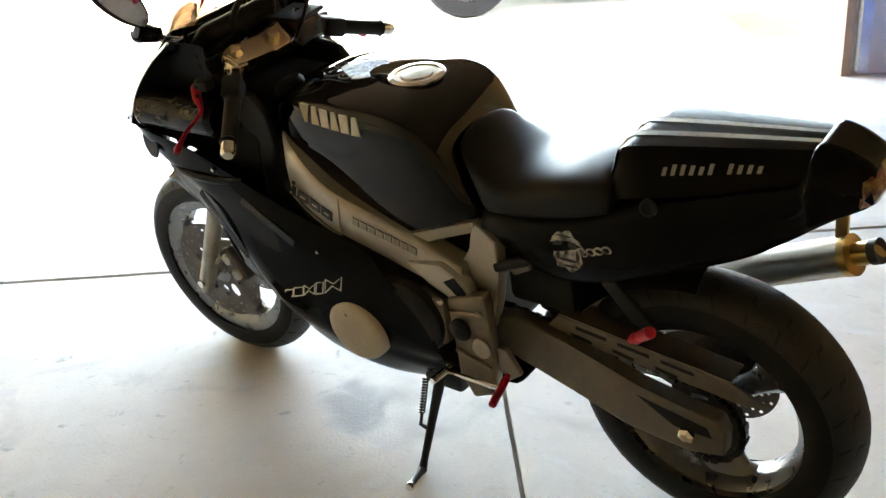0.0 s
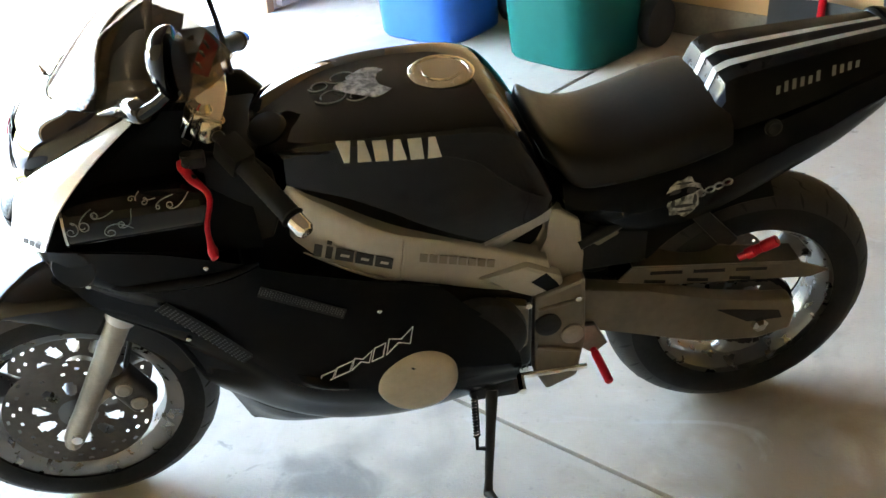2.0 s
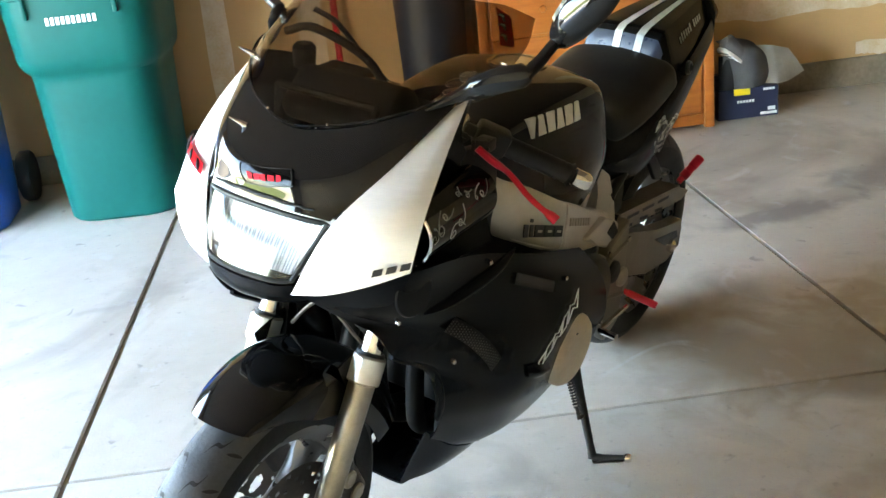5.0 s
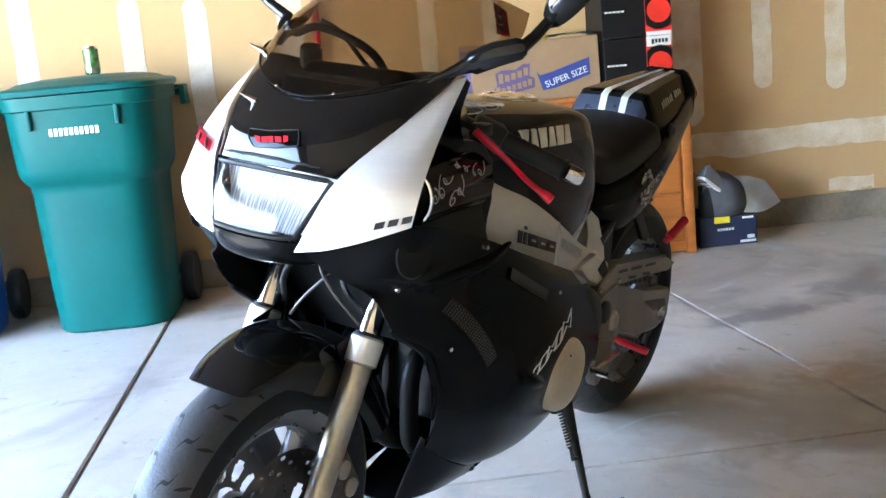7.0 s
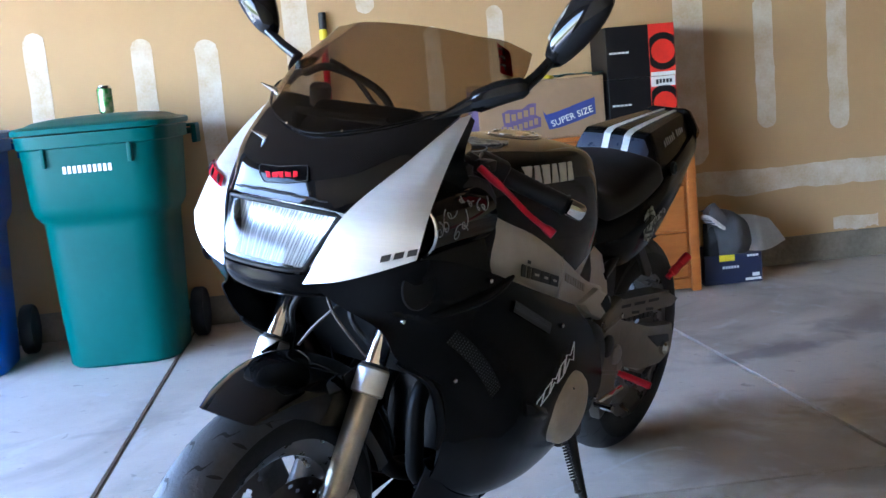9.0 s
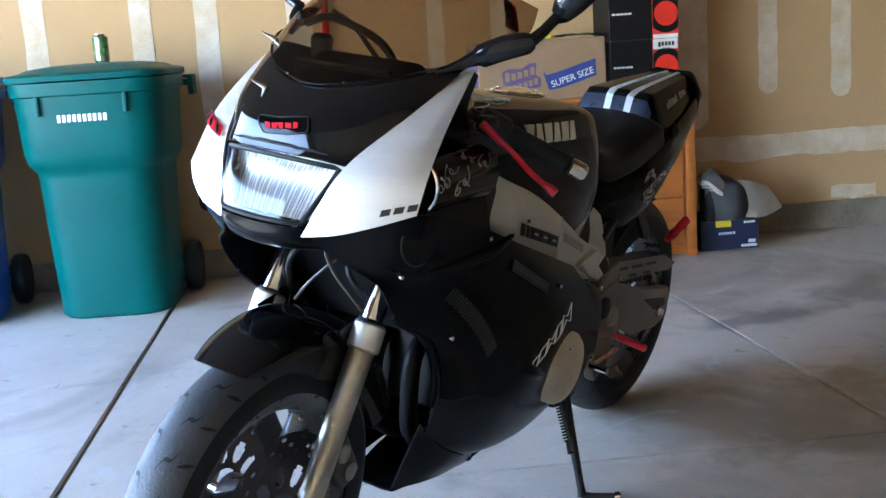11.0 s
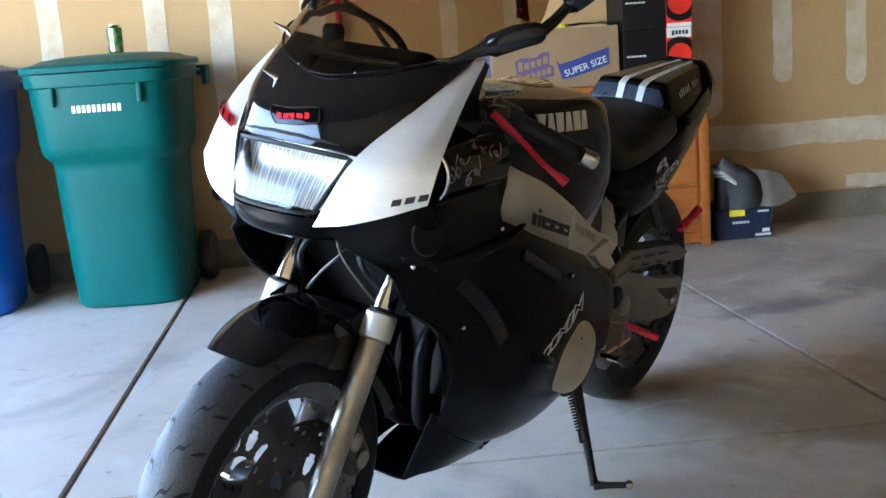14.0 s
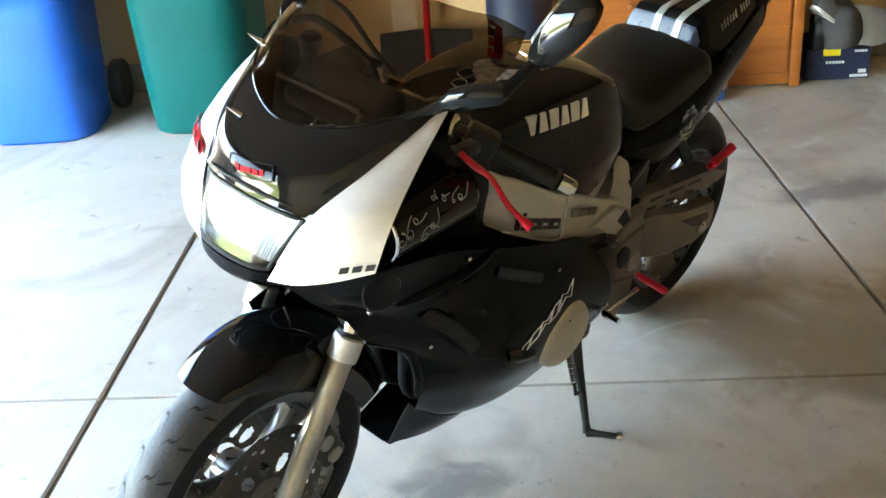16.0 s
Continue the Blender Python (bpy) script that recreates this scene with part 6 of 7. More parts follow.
        for k in range(8):
            a_ = Vector((0.655, 0.1945, 0.668)).lerp(Vector((0.505, 0.1695, 0.607)), k / 8)
            e_ = (Vector((0.505, 0.1695, 0.607)) - Vector((0.655, 0.1945, 0.668))) / 8
            bm = bmesh.new()
            up_ = Vector((-0.002, -0.001, 0.017))
            slab(bm, [a_, a_ + e_ * 0.78, a_ + e_ * 0.78 + up_, a_ + up_], (0, 0.002, 0))
            part("frame_mark", bm, CASTALU, fr)
        # stepped end of the badge plate and its lower lip
        lip = [Vector(p) + Vector((0, 0.002, 0)) for p in spline([(0.862, 0.176, 0.712), (0.80, 0.193, 0.681), (0.74, 0.2005, 0.652), (0.694, 0.198, 0.636), (0.690, 0.200, 0.660), (0.684, 0.1995, 0.700), (0.682, 0.1965, 0.726)], 30)]
        bm = bmesh.new()
        tube(bm, lip, [0.0016 + 0.0014 * math.sin(math.pi * i / 29) for i in range(30)], 8)
        part("pressed_line", bm, SILVER, fr)

bm = bmesh.new()
box(bm, (0.372, -0.080, 0.56), (0.56, 0.080, 0.712), 0.012)
part("battery_box", bm, MATTEBLACK, BIKE)

# steering head cover
for s in (1, -1):
    bm = bmesh.new()
    slab(bm, [(1.02, 0.138 * s, 0.93), (0.93, 0.138 * s, 0.915), (0.895, 0.138 * s, 0.875), (0.888, 0.138 * s, 0.80), (0.91, 0.138 * s, 0.74), (1.02, 0.138 * s, 0.72), (1.10, 0.138 * s, 0.78)], (0, 0.022 * s, 0), bevel=0.006)
    part("head_cover", bm, MATTEBLACK, BIKE)
bm = bmesh.new()
box(bm, (0.90, -0.10, 0.70), (1.06, 0.10, 0.90), 0.02)
part("head_stock", bm, MATTEBLACK, BIKE)

# engine
bm = bmesh.new()
box(bm, (0.62, -0.145, 0.62), (0.98, 0.145, 0.80), 0.02)
part("airbox", bm, MATTEBLACK, BIKE)
bm = bmesh.new()
box(bm, (0.42, -0.165, 0.30), (0.86, 0.165, 0.56), 0.03, seg=3)
eng = part("engine", bm, DARKENG, BIKE, "dark four-cylinder engine block")
bm = bmesh.new()
mm = Matrix.Translation((0.74, 0, 0.60)) @ Matrix.Rotation(radians(40), 4, "Y")
box(bm, (-0.10, -0.14, -0.12), (0.10, 0.14, 0.12), 0.02, m=mm)
part("cylinder_head", bm, DARKENG, eng)
bm = bmesh.new()
cc = Vector((0.676, 0.214, 0.404))
lathe(bm, cc, (0.02, 1, -0.05), [(0.082, 0), (0.080, 0.022), (0.074, 0.030), (0.060, 0.034), (0.03, 0.0345)], 44, caps=True)
gc = part("engine_cover", bm, GOLDALU, eng, "round champagne engine side cover")
bm = bmesh.new()
lathe(bm, cc + Vector((0.008, 0.0325, 0.050)), (0, 1, 0), [(0.0055, 0), (0.0055, 0.004)], 12, caps=True)
part("cover_bolt", bm, DARKENG, gc)
bm = bmesh.new()
lathe(bm, (0.545, 0.185, 0.455), (0, 1, -0.05), [(0.10, 0), (0.095, 0.02), (0.08, 0.03), (0.02, 0.032)], 36, caps=True)
part("clutch_cover", bm, DARKENG, eng)
bm = bmesh.new()
slab(bm, [(0.432, 0.160, 0.53), (0.33, 0.160, 0.565), (0.322, 0.160, 0.40), (0.335, 0.160, 0.30), (0.40, 0.160, 0.27), (0.43, 0.160, 0.33)], (0, 0.03, 0), bevel=0.008)
part("sprocket_cover", bm, SWINGALU, eng)
bm = bmesh.new()
slab(bm, [(0.510, 0.165, 0.535), (0.442, 0.165, 0.515), (0.442, 0.165, 0.41), (0.462, 0.165, 0.395), (0.495, 0.165, 0.405), (0.515, 0.165, 0.46)], (0, 0.028, 0), bevel=0.009)
part("crankcase_cover", bm, SWINGALU, eng)
for o0, o1, r in (((0.425, 0.192, 0.50), (0.335, 0.192, 0.515), 0.005), ((0.425, 0.192, 0.40), (0.335, 0.192, 0.375), 0.006)):
    bm = bmesh.new()
    tube(bm, [Vector(o0), Vector(o0).lerp(Vector(o1), 0.5), Vector(o1)], [r * 0.7, r, r * 0.7], 8)
    part("casting_rib", bm, SWINGALU, eng)
bm = bmesh.new()
box(bm, (0.45, 0.09, 0.245), (0.56, 0.17, 0.30), 0.012)
part("sump_corner", bm, DARKENG, eng)
bm = bmesh.new()
lathe(bm, (0.404, 0.188, 0.459), (0, 1, 0), [(0.027, 0), (0.027, 0.008), (0.022, 0.012), (0.008, 0.0125)], 26, caps=True)
part("round_cap", bm, DARKENG, eng)
bm = bmesh.new()
lathe(bm, (0.352, 0.186, 0.425), (0, 1, 0), [(0.024, 0), (0.024, 0.01), (0.019, 0.014), (0.01, 0.015)], 26, caps=True)
part("pivot_cap", bm, CASTALU, eng)
for u, w in ((0.445, 0.52), (0.345, 0.52), (0.345, 0.33), (0.45, 0.35)):
    bm = bmesh.new()
    lathe(bm, (u, 0.193, w), (0, 1, 0), [(0.007, 0), (0.007, 0.006)], 6, caps=True)
    part("bolt", bm, CHROME, eng)
# Radiator, sheets and headers hold the opening's deep shade in their colour.
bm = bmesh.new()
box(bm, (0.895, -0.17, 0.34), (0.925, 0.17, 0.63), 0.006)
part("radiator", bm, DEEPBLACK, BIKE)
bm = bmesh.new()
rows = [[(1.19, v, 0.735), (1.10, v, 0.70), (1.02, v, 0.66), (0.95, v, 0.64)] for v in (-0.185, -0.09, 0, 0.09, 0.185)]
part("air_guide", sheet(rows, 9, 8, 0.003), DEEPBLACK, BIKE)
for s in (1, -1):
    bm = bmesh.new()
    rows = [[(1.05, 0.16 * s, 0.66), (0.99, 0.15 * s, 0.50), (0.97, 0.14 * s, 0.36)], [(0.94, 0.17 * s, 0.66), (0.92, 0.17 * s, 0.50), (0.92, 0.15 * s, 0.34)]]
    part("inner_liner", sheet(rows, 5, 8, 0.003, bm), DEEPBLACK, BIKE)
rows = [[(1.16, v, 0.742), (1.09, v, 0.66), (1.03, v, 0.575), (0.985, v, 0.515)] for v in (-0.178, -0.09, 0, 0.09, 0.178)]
part("front_shade_sheet", sheet(rows, 9, 10, 0.003), DEEPBLACK, BIKE)
for v in (-0.12, -0.045, 0.045, 0.12):
    bm = bmesh.new()
    tube(bm, spline([(0.84, v, 0.52), (0.95, v, 0.47), (0.965, v, 0.37), (0.93, v * 0.8, 0.275), (0.80, v * 0.55, 0.235), (0.55, v * 0.35, 0.245)], 26), 0.019, 12)
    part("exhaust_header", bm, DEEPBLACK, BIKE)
bm = bmesh.new()
tube(bm, spline([(0.55, -0.03, 0.245), (0.40, -0.07, 0.25), (0.22, -0.15, 0.33), (0.06, -0.195, 0.44)], 20), 0.026, 14)
part("exhaust_pipe", bm, DARKENG, BIKE)
m0, m1 = Vector((0.03, -0.185, 0.462)), Vector((-0.298, -0.1615, 0.613))
dm = (m1 - m0).normalized()
bm = bmesh.new()
tube(bm, [m0 - dm * 0.05, m0, m0 + dm * 0.01, m1 - dm * 0.004, m1], [0.024, 0.035, 0.040, 0.040, 0.037], 30)
mf = part("muffler", bm, MUFFLER, BIKE, "slim brushed metal muffler")
bm = bmesh.new()
tube(bm, [m1 - dm * 0.012, m1 + dm * 0.004, m1 + dm * 0.006, m1 + dm * 0.055], [0.042, 0.042, 0.023, 0.023], 26)
part("end_cap", bm, GOLD, mf)
bm = bmesh.new()
tube(bm, [m1 + dm * 0.04, m1 + dm * 0.058, m1 + dm * 0.05], [0.0255, 0.0255, 0.018], 22)
part("tip", bm, DARKENG, mf)
bm = bmesh.new()
box(bm, (-0.285, -0.18, 0.63), (-0.26, -0.165, 0.70), 0.004)
part("muffler_hanger", bm, GOLD, mf)

# swingarm, chain and guard
for s in (1, -1):
    out = [(0.36, 0.475), (0.30, 0.485), (0.17, 0.452), (0.02, 0.402), (-0.09, 0.378), (-0.155, 0.372), (-0.17, 0.34), (-0.165, 0.285), (-0.09, 0.268), (0.05, 0.285), (0.18, 0.335), (0.30, 0.375), (0.36, 0.39)]
    bm = bmesh.new()
    slab(bm, [(u, 0.098 * s, w) for u, w in out], (0, 0.036 * s, 0), bevel=0.006)
    sw = part("swingarm", bm, SWINGALU, BIKE, "silver box-section swingarm")
    bm = bmesh.new()
    slab(bm, [(0.02, 0.1325 * s, 0.375), (-0.13, 0.1325 * s, 0.345), (-0.14, 0.1325 * s, 0.322), (-0.06, 0.1325 * s, 0.325)], (0, 0.003 * s, 0), bevel=0.001)
    part("axle_slot", bm, DARKENG, sw)
    bm = bmesh.new()
    lathe(bm, (RAX.x, 0.133 * s, RAX.z + 0.01), (0, s, 0), [(0.018, 0), (0.018, 0.012), (0.010, 0.018)], 6, caps=True)
    part("axle_nut", bm, CHROME, sw)
bm = bmesh.new()
gl = [(0.235, 0.468), (0.205, 0.502), (0.03, 0.478), (-0.17, 0.452), (-0.245, 0.418), (-0.20, 0.405), (-0.05, 0.425), (0.12, 0.442)]
slab(bm, [(u, 0.104, w) for u, w in gl], (0, 0.006, 0), bevel=0.002)
slab(bm, [(0.205, 0.05, 0.5025), (0.205, 0.11, 0.5025), (-0.17, 0.11, 0.4525), (-0.17, 0.05, 0.4525)], (0, 0, 0.004))
cg = part("chain_guard", bm, SWINGALU, BIKE, "silver chain guard with cut-out marks")
for k in range(3):
    u0, w0 = 0.165 - 0.095 * k, 0.486 - 0.012 * k
    for a, b, c_, d in ((0, -0.070, 0.0, -0.008), (0.012, -0.035, -0.020, -0.028)):
        bm = bmesh.new()
        slab(bm, [(u0 + a, 0.1105, w0 + c_), (u0 + b, 0.1105, w0 + c_ - 0.009), (u0 + b, 0.1105, w0 + d - 0.009), (u0 + a, 0.1105, w0 + d)], (0, 0.001, 0))
        part("cut_mark", bm, DARKENG, cg)
bm = bmesh.new()
loopc = [(RAX.x + 0.094 * math.cos(a), 0.078, RAX.z + 0.094 * math.sin(a)) for a in np.linspace(radians(105), radians(262), 16)]
front_c = [(0.38 + 0.034 * math.cos(a), 0.078, 0.43 + 0.034 * math.sin(a)) for a in np.linspace(radians(-80), radians(95), 8)]
lp = [Vector(p) for p in loopc + front_c]
pts = []
for i in range(len(lp)):
    a, b = lp[i], lp[(i + 1) % len(lp)]
    n = max(1, int((b - a).length / 0.0159))
    pts += [(a.lerp(b, k / n), (b - a).normalized()) for k in range(n)]
for i, (p, d) in enumerate(pts):
    up = Vector((0, 1, 0)).cross(d)
    h = 0.006 if i % 2 else 0.0075
    w = 0.007 if i % 2 else 0.009
    mm = Matrix((( d.x, 0, up.x, p.x), (d.y, 1, up.y, p.y), (d.z, 0, up.z, p.z), (0, 0, 0, 1)))
    box(bm, (-0.0074, -w, -h), (0.0074, w, h), m=mm)
tagged(part("chain", bm, DARKENG, BIKE, "oily drive chain"), kind="stuff")
bm = bmesh.new()
tube(bm, [(0.25, 0.02, 0.42), (0.30, 0.02, 0.66)], 0.03, 14)
shock = part("shock_absorber", bm, DARKENG, BIKE)
bm = bmesh.new()
tube(bm, [(0.25 + 0.05 * q + 0.038 * math.cos(q * 44), 0.02 + 0.038 * math.sin(q * 44), 0.43 + 0.22 * q) for q in np.linspace(0, 1, 130)], 0.006, 6)
part("coil_spring", bm, MATTEBLACK, shock)
# inner mudguard over the rear tyre
rows = []
for a in np.linspace(radians(20), radians(150), 12):
    rr = 0.345
    rows.append(both([(RAX.x + rr * math.cos(a), 0, RAX.z + rr * math.sin(a)), (RAX.x + rr * math.cos(a), 0.05, RAX.z + (rr - 0.004) * math.sin(a)), (RAX.x + (rr - 0.02) * math.cos(a), 0.088, RAX.z + (rr - 0.03) * math.sin(a))]))
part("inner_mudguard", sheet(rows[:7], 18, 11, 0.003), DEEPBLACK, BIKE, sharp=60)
bm = bmesh.new()
box(bm, (0.17, -0.09, 0.50), (0.33, 0.10, 0.66), 0.015)
part("battery_box", bm, MATTEBLACK, BIKE)

# rear sets, pegs and side stand
for s in (1, -1):
    bm = bmesh.new()
    slab(bm, [(0.345, 0.165 * s, 0.43), (0.30, 0.165 * s, 0.425), (0.27, 0.165 * s, 0.37), (0.30, 0.165 * s, 0.345), (0.335, 0.165 * s, 0.375)], (0, 0.014 * s, 0), bevel=0.003)
    part("peg_mount", bm, CASTALU, BIKE)
    a, b = Vector((0.302, 0.182 * s, 0.362)), Vector((0.291, 0.264 * s, 0.345))
    bm = bmesh.new()
    tube(bm, [a, a.lerp(b, 0.1), a.lerp(b, 0.12), a.lerp(b, 0.96), b], [0.007, 0.007, 0.0088, 0.0092, 0.0075], 14)
    part("foot_peg", bm, RED, BIKE, "red anodised foot peg")
    a, b = Vector((0.004, 0.168 * s, 0.540)), Vector((-0.056, 0.196 * s, 0.596))
    bm = bmesh.new()
    tube(bm, [a, a.lerp(b, 0.18), a.lerp(b, 0.2), a.lerp(b, 0.4), a.lerp(b, 0.42), a.lerp(b, 0.6), a.lerp(b, 0.62), a.lerp(b, 0.97), b], [0.008, 0.008, 0.012, 0.012, 0.0105, 0.0105, 0.012, 0.012, 0.009], 14)
    part("foot_peg", bm, RED, BIKE, "red anodised passenger peg")
    bm = bmesh.new()
    slab(bm, [(0.13, 0.105 * s, 0.66), (0.09, 0.105 * s, 0.66), (-0.015, 0.105 * s, 0.545), (0.0, 0.105 * s, 0.53), (0.03, 0.105 * s, 0.54)], (0, 0.012 * s, 0), bevel=0.003)
    part("peg_bracket", bm, DARKENG, BIKE)
bm = bmesh.new()
tube(bm, [(0.46, 0.20, 0.335), (0.32, 0.20, 0.335)], 0.006, 8)
tube(bm, [(0.46, 0.20, 0.335), (0.465, 0.245, 0.335)], 0.008, 8)
part("shift_lever", bm, CHROME, BIKE)
pv, ft, fe = Vector((0.512, 0.165, 0.275)), Vector((0.541, 0.2555, 0.0525)), Vector((0.516, 0.332, 0.071))
bm = bmesh.new()
tube(bm, [pv, pv.lerp(ft, 0.35), pv.lerp(ft, 0.9), ft], [0.014, 0.011, 0.009, 0.011], 12)
tube(bm, [ft, ft.lerp(fe, 0.3), fe], [0.012, 0.008, 0.007], 10)
st = part("side_stand", bm, MATTEBLACK, BIKE, "black steel side stand, folded out")
bm = bmesh.new()
lathe(bm, fe, fe - ft, [(0.010, -0.008), (0.011, 0.0), (0.008, 0.006)], 12, caps=True)
part("stand_end", bm, CHROME, st)
bm = bmesh.new()
a, b = pv + Vector((0.040, 0.008, -0.012)), pv.lerp(ft, 0.42) + Vector((0.030, 0.004, 0.0))
ax, ay = frame_of(b - a)
tube(bm, [a.lerp(b, q) + (ax * math.cos(q * 80) + ay * math.sin(q * 80)) * 0.0062 for q in np.linspace(0, 1, 150)], 0.0022, 6)
tube(bm, [b, pv.lerp(ft, 0.54) + Vector((0.028, 0.003, 0)), pv.lerp(ft, 0.57)], [0.004, 0.005, 0.006], 8)
part("stand_spring", bm, DARKENG, st)
bm = bmesh.new()
box(bm, (0.46, 0.12, 0.255), (0.53, 0.172, 0.30), 0.008)
part("stand_bracket", bm, DARKENG, BIKE)

# handlebars, levers, mirrors and instruments
for s in (1, -1):
    a, b = Vector((0.992, 0.128 * s, 0.965)), (Vector((0.879, 0.300, 0.878)) if s > 0 else Vector((0.925, -0.305, 0.893)))
    d = (b - a).normalized()
    bm = bmesh.new()
    tube(bm, [a, b + d * 0.01], 0.011, 12)
    hb = part("handlebar", turned(bm), DARKENG, BIKE)
    bm = bmesh.new()
    gr = [a.lerp(b, q) for q in np.linspace(0.42, 0.985, 24)]
    tube(bm, gr, [0.0175 + (0.001 if i % 2 else 0.0) + (0.003 if i in (0, 23) else 0) for i in range(24)], 16)
    part("grip", turned(bm), MATTEBLACK, hb)
    bm = bmesh.new()
    tube(bm, [b, b + d * 0.003, b + d * 0.028, b + d * 0.034], [0.013, 0.0165, 0.0165, 0.012], 18)
    part("bar_end", turned(bm), CHROME, hb, "polished bar end weight")
    bm = bmesh.new()
    mm = Matrix.Translation(a.lerp(b, 0.3)) @ d.to_track_quat("Y", "Z").to_matrix().to_4x4()
    box(bm, (-0.022, -0.03, -0.022), (0.024, 0.03, 0.024), 0.008, m=mm)
    part("switch_block", turned(bm), MATTEBLACK, hb)
    bm = bmesh.new()
    lathe(bm, a - d * 0.005, RAKE, [(0.026, -0.02), (0.027, -0.016), (0.027, 0.014), (0.024, 0.019)], 20, caps=True)
    part("bar_clamp", turned(bm), CLAMPALU, hb)
    # lever
    p0, p1, p2, p3 = Vector((1.045, 0.203 * s, 0.956)), Vector((1.034, 0.224 * s, 0.937)), Vector((1.008, 0.247 * s, 0.909)), Vector((1.012, 0.341 * s, 0.854))
    cur = [Vector(p) for p in spline([p0, p1, p2, p2.lerp(p3, 0.5) + Vector((0.008, 0, 0)), p3], 18)]
    bm = bmesh.new()
    rows = []
    for i, q in enumerate(cur):
        t = (cur[min(i + 1, 17)] - cur[max(i - 1, 0)]).normalized()
        n1 = RAKE.cross(t).normalized()
        n2 = t.cross(n1)
        w1 = (0.0070, 0.0120, 0.0135, 0.0115, 0.0105, 0.0110, 0.0085, 0.0066, 0.0056, 0.0050, 0.0047, 0.0046, 0.0046, 0.0046, 0.0044, 0.0062, 0.0092, 0.0050)[i]
        rows.append([q + n1 * w1 * math.cos(x) + n2 * (0.0088 if i > 15 else 0.0052 if i > 6 else 0.0066) * math.sin(x) for x in np.linspace(0, 2 * math.pi, 10, endpoint=False)])
    grid(bm, rows, ring=True, caps=True)
    lv = part("clutch_lever" if s > 0 else "brake_lever", turned(bm), RED, hb, "red anodised control lever")
    bm = bmesh.new()
    lathe(bm, cur[2] + RAKE * 0.004, RAKE, [(0.0075, 0), (0.0075, 0.006), (0.005, 0.008)], 14, caps=True)
    lathe(bm, cur[5] + RAKE * 0.003, RAKE, [(0.005, 0), (0.005, 0.005), (0.003, 0.006)], 12, caps=True)
    part("adjuster", turned(bm), DARKENG, lv)
    bm = bmesh.new()
    tube(bm, [p0 + Vector((-0.01, 0, 0.012)), p0 + Vector((-0.01, 0, -0.014))], 0.010, 12)
    box(bm, (p0.x - 0.04, p0.y - 0.014, p0.z - 0.012), (p0.x - 0.002, p0.y + 0.014, p0.z + 0.010), 0.004)
    part("lever_perch", turned(bm), DARKENG, hb)
    # mirror
    base = Vector((1.100, 0.220 * s, 1.064)) if s > 0 else Vector((1.062, -0.200, 1.082))
    bm = bmesh.new()
    if s > 0:
        pod = [Vector(p) for p in ((1.150, 0.176, 1.040), (1.118, 0.203, 1.057), (1.102, 0.221, 1.068), (1.097, 0.228, 1.072), (1.082, 0.262, 1.089), (1.069, 0.296, 1.100), (1.065, 0.304, 1.103))]
        size = ((0.003, 0.004), (0.009, 0.007), (0.013, 0.010), (0.0195, 0.015), (0.0205, 0.017), (0.018, 0.016), (0.012, 0.011))
    else:
        pod = [base + Vector(p) for p in ((0.03, 0.012, -0.016), (0.012, 0.004, -0.006), (0.0, -0.004, 0.004), (-0.015, -0.010, 0.014), (-0.026, -0.015, 0.024), (-0.030, -0.018, 0.030))]
        size = ((0.005, 0.005), (0.010, 0.008), (0.014, 0.012), (0.015, 0.013), (0.013, 0.012), (0.008, 0.008))
    last = len(pod) - 1
    rows = []
    for k, p in enumerate(pod):
        t = (pod[min(k + 1, last)] - pod[max(k - 1, 0)]).normalized()
        e2 = t.cross(Vector((0, 0, 1))).normalized()
        e1 = e2.cross(t)
        ring_ = []
        for x in np.linspace(0, 2 * math.pi, 20, endpoint=False):
            c_, s_ = math.cos(x), math.sin(x)
            ring_.append(p + e1 * size[k][0] * math.copysign(abs(c_) ** 0.75, c_) + e2 * size[k][1] * math.copysign(abs(s_) ** 0.75, s_))
        rows.append(ring_)
    grid(bm, rows, ring=True, caps=True)
    mi = part("mirror_arm", bm, GLOSSBLACK, BIKE, "gloss black mirror with stem")
    mc = Vector((1.004, 0.358, 1.203)) if s > 0 else Vector((1.0, -0.357, 1.210))
    stem0, stem1 = pod[last].lerp(pod[last - 1], 0.6), mc + Vector((0.012, -0.040 * s, -0.058))
    bm = bmesh.new()
    tube(bm, [stem0, stem0.lerp(stem1, 0.5) + Vector((0, 0, -0.003)), stem1], [0.0105, 0.0095, 0.009], 14)
    part("mirror_stem", bm, GLOSSBLACK, mi)
    ez = Vector((0.0, 0.57 * s, 0.82)).normalized()
    ex = Vector((-0.95, 0.22 * s, -0.20)).normalized()
    ex = (ex - ez * ex.dot(ez)).normalized()
    ey = ez.cross(ex)
    bm = bmesh.new()
    rows = []
    for k, q in enumerate(np.linspace(-1, 1, 15)):
        w = 0.039 * (1 - abs(q) ** 2.4) ** 0.6 * (0.80 + 0.22 * q) + 0.006
        th = 0.029 * (1 - abs(q) ** 2.2) ** 0.5 + 0.004
        rows.append([mc + ez * (0.084 * q) + ey * (w * math.cos(x)) + ex * (th * math.sin(x) * (1.0 if math.sin(x) < 0 else 0.25)) for x in np.linspace(0, 2 * math.pi, 20, endpoint=False)])
    grid(bm, rows, ring=True, caps=True)
    part("mirror_shell", bm, GLOSSBLACK, mi, sharp=60)
    bm = bmesh.new()
    rows = []
    for q in np.linspace(-0.9, 0.9, 13):
        w = 0.039 * (1 - abs(q) ** 2.4) ** 0.6 * (0.80 + 0.22 * q) - 0.003
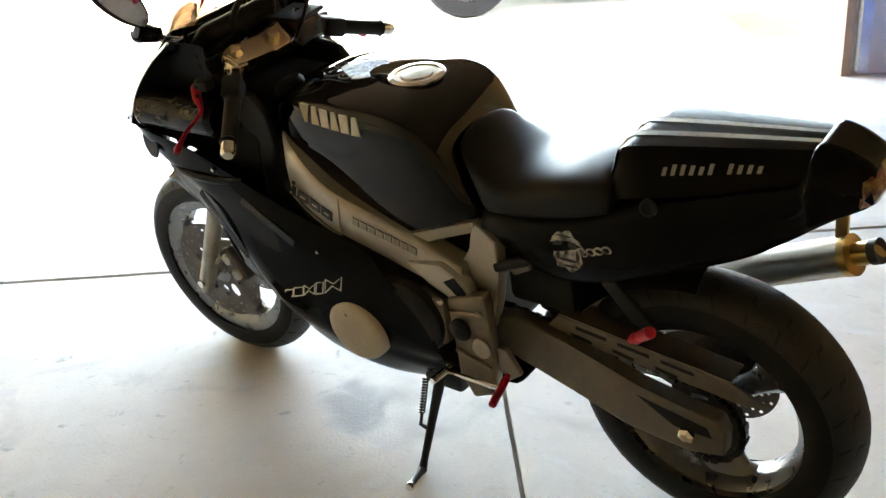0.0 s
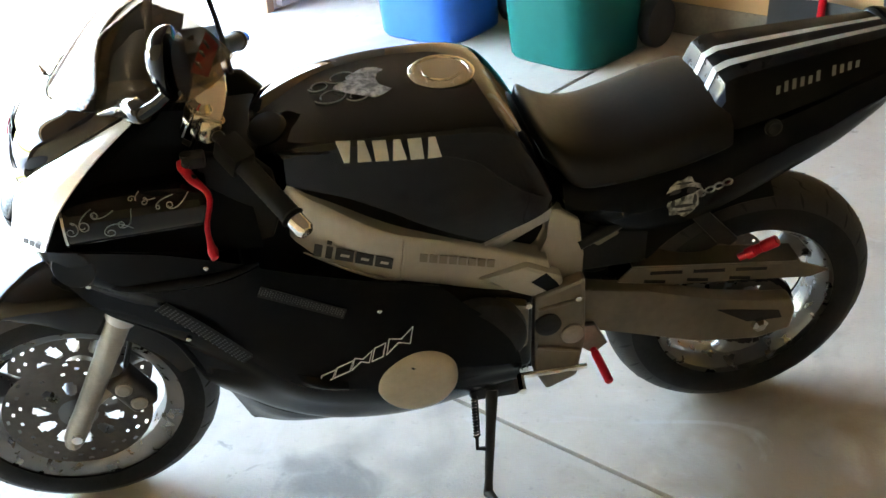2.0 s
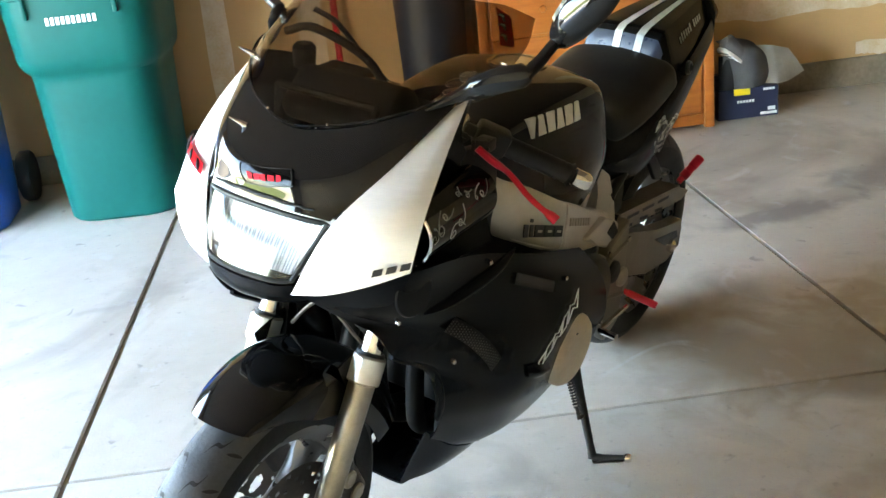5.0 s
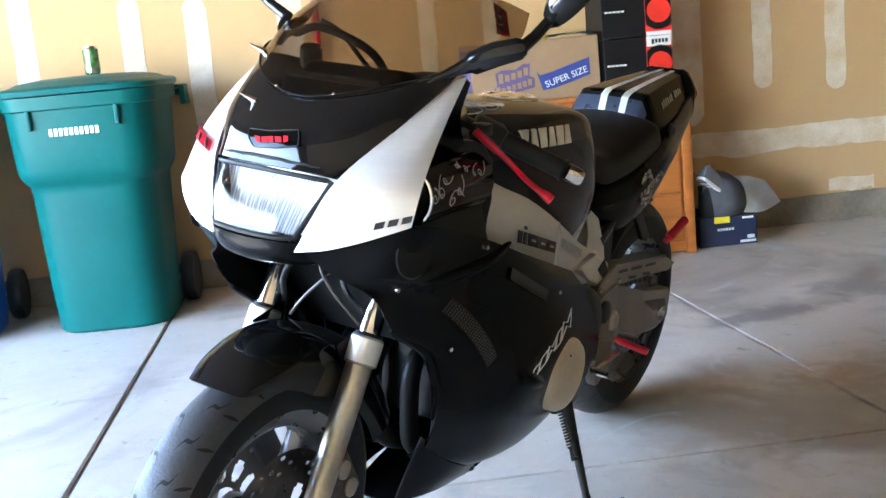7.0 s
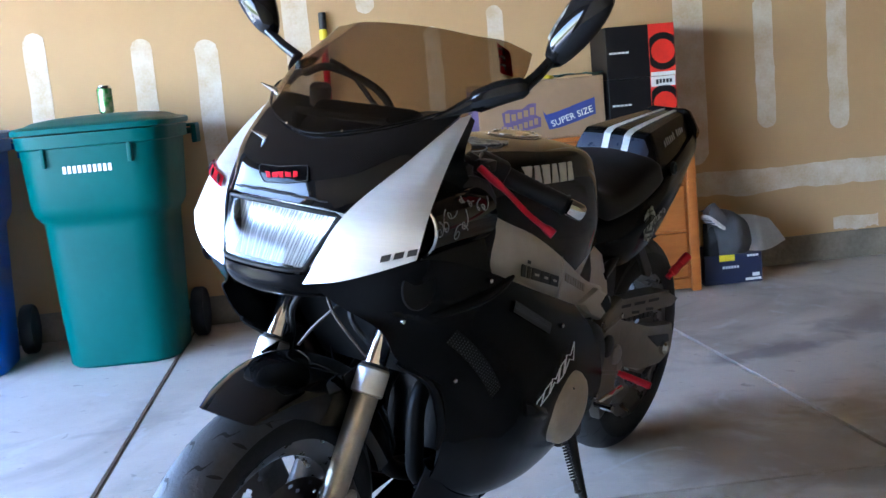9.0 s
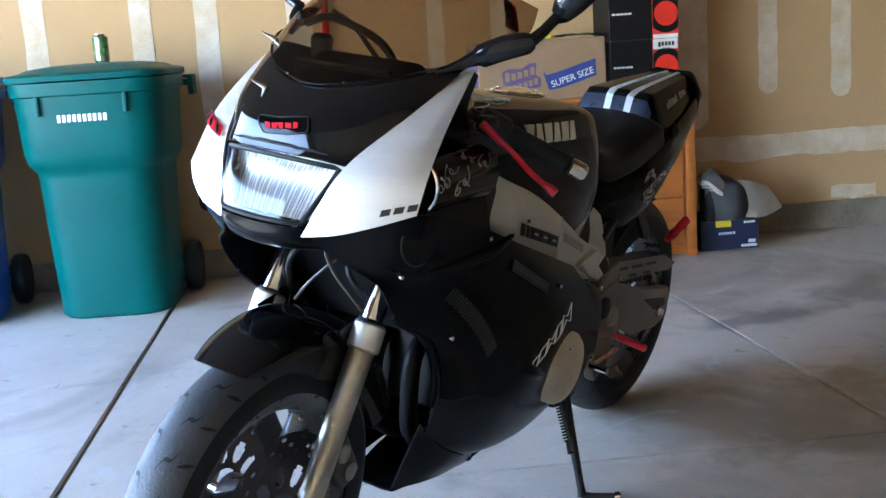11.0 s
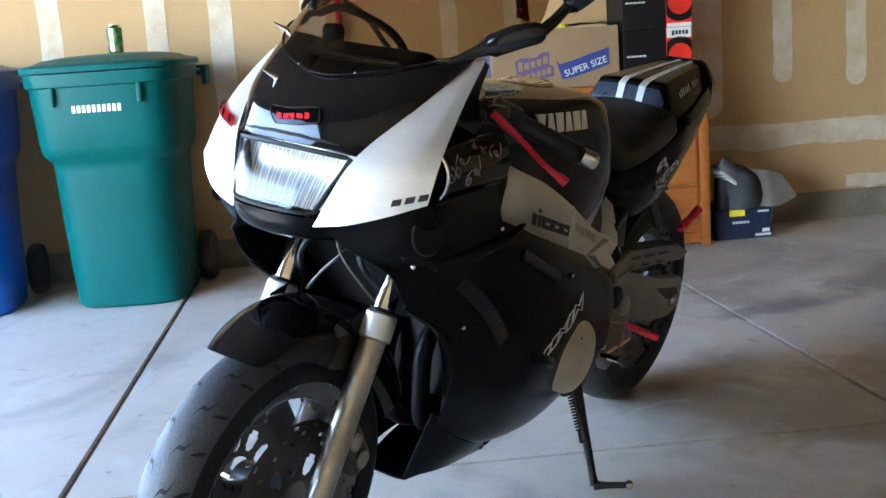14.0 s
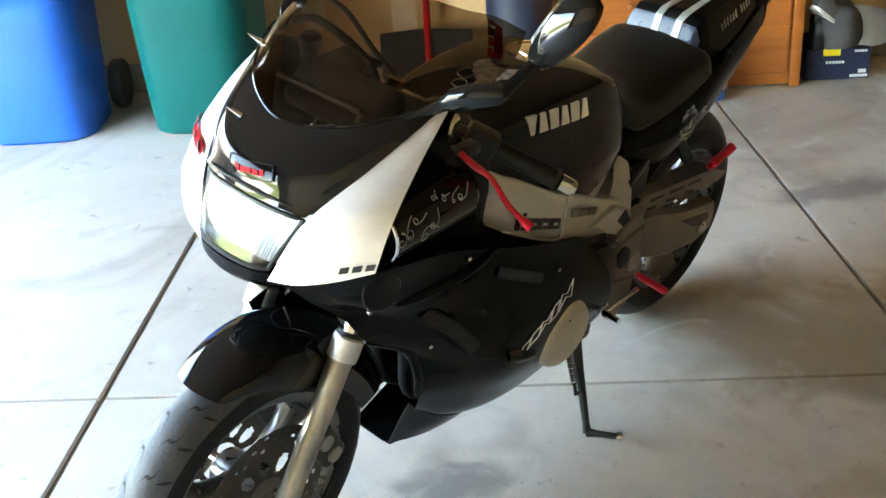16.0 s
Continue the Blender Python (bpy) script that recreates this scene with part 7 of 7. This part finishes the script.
        rows.append([mc + ez * (0.084 * q) + ey * (w * x) + ex * 0.0135 for x in np.linspace(-1, 1, 9)])
    grid(bm, rows)
    bmesh.ops.solidify(bm, geom=bm.faces[:], thickness=0.002)
    part("mirror_pane", bm, MIRRORGLASS, mi, "mirror glass")
    bm = bmesh.new()
    rows = []
    for q in np.linspace(-0.55, 0.7, 9):
        rows.append([mc + ez * (0.084 * q) + ey * (0.024 * x * (1 - 0.5 * abs(q)) + 0.016) + ex * (-0.0295 * math.sqrt(max(0, 1 - q * q)) * math.sqrt(max(0.05, 1 - ((0.024 * x + 0.016) / 0.044) ** 2)) - 0.002) for x in (-0.3, 0, 0.3)])
    grid(bm, rows)
    bmesh.ops.solidify(bm, geom=bm.faces[:], thickness=0.001)
    part("signal_strip", bm, MOTTLED, mi)
# brake reservoir
bm = bmesh.new()
box(bm, (0.962, -0.150, 0.935), (1.048, -0.062, 0.998), 0.012, seg=3)
rv = part("brake_reservoir", turned(bm), RESERVOIR, BIKE, "brown-black square brake fluid reservoir")
bm = bmesh.new()
box(bm, (0.957, -0.155, 0.9985), (1.053, -0.057, 1.010), 0.003)
part("lid", turned(bm), MATTEBLACK, rv)
bm = bmesh.new()
tube(bm, [(1.0, -0.15, 0.955), (0.985, -0.20, 0.935)], 0.014, 10)
part("master_cylinder", turned(bm), DARKENG, rv)
bm = bmesh.new()
tube(bm, spline([(0.945, -0.03, 0.975), (0.955, -0.09, 1.025), (0.971, -0.139, 1.082), (0.990, -0.175, 1.105)], 20), 0.005, 10)
part("cable_loop", bm, MATTEBLACK, BIKE)
bm = bmesh.new()
tube(bm, spline([(1.02, 0.17, 0.96), (1.10, 0.13, 1.0), (1.14, 0.06, 0.97), (1.10, 0.03, 0.90)], 24), 0.005, 8)
part("clutch_cable", bm, MATTEBLACK, BIKE)
mm = Matrix.Translation((1.115, 0.0, 1.005)) @ Matrix.Rotation(radians(-48), 4, "Y")
bm = bmesh.new()
box(bm, (-0.028, -0.12, -0.05), (0.022, 0.12, 0.05), 0.024, m=mm, seg=4)
ins = part("instrument_panel", bm, MATTEBLACK, BIKE, "black instrument cluster")
for v, r in ((-0.06, 0.04), (0.03, 0.042), (0.095, 0.024)):
    bm = bmesh.new()
    lathe(bm, mm @ Vector((-0.029, v, 0.0)), mm.to_3x3() @ Vector((-1, 0, 0)), [(r, 0), (r, 0.008), (r - 0.004, 0.008), (r - 0.004, 0.003), (0.004, 0.003)], 28, caps=True)
    part("dial", bm, DARKENG, ins)
bm = bmesh.new()
box(bm, (1.10, -0.17, 0.80), (1.20, 0.17, 0.93), 0.02)
part("headlight_shell", bm, MATTEBLACK, BIKE)
bm = bmesh.new()
tube(bm, [(1.20, -0.08, 0.94), (1.17, -0.10, 1.03)], 0.007, 8)
tube(bm, [(1.20, 0.08, 0.94), (1.17, 0.10, 1.03)], 0.007, 8)
tube(bm, [(1.17, -0.10, 1.03), (1.17, 0.10, 1.03)], 0.007, 8)
part("fairing_stay", bm, DARKENG, BIKE)
bm = bmesh.new()
tube(bm, spline([(1.075, -0.165, 1.085), (1.07, -0.11, 1.100), (1.07, -0.01, 1.074), (1.07, 0.034, 1.035), (1.075, 0.036, 0.99)], 24), 0.0075, 10)
part("brake_hose", bm, MATTEBLACK, BIKE)
bm = bmesh.new()
tube(bm, [(1.07, -0.13, 1.00), (1.07, -0.13, 1.022), (1.07, -0.131, 1.03), (1.07, -0.131, 1.062), (1.07, -0.131, 1.07)], [0.006, 0.008, 0.019, 0.021, 0.014], 14)
part("switch_pod", bm, MATTEBLACK, BIKE)
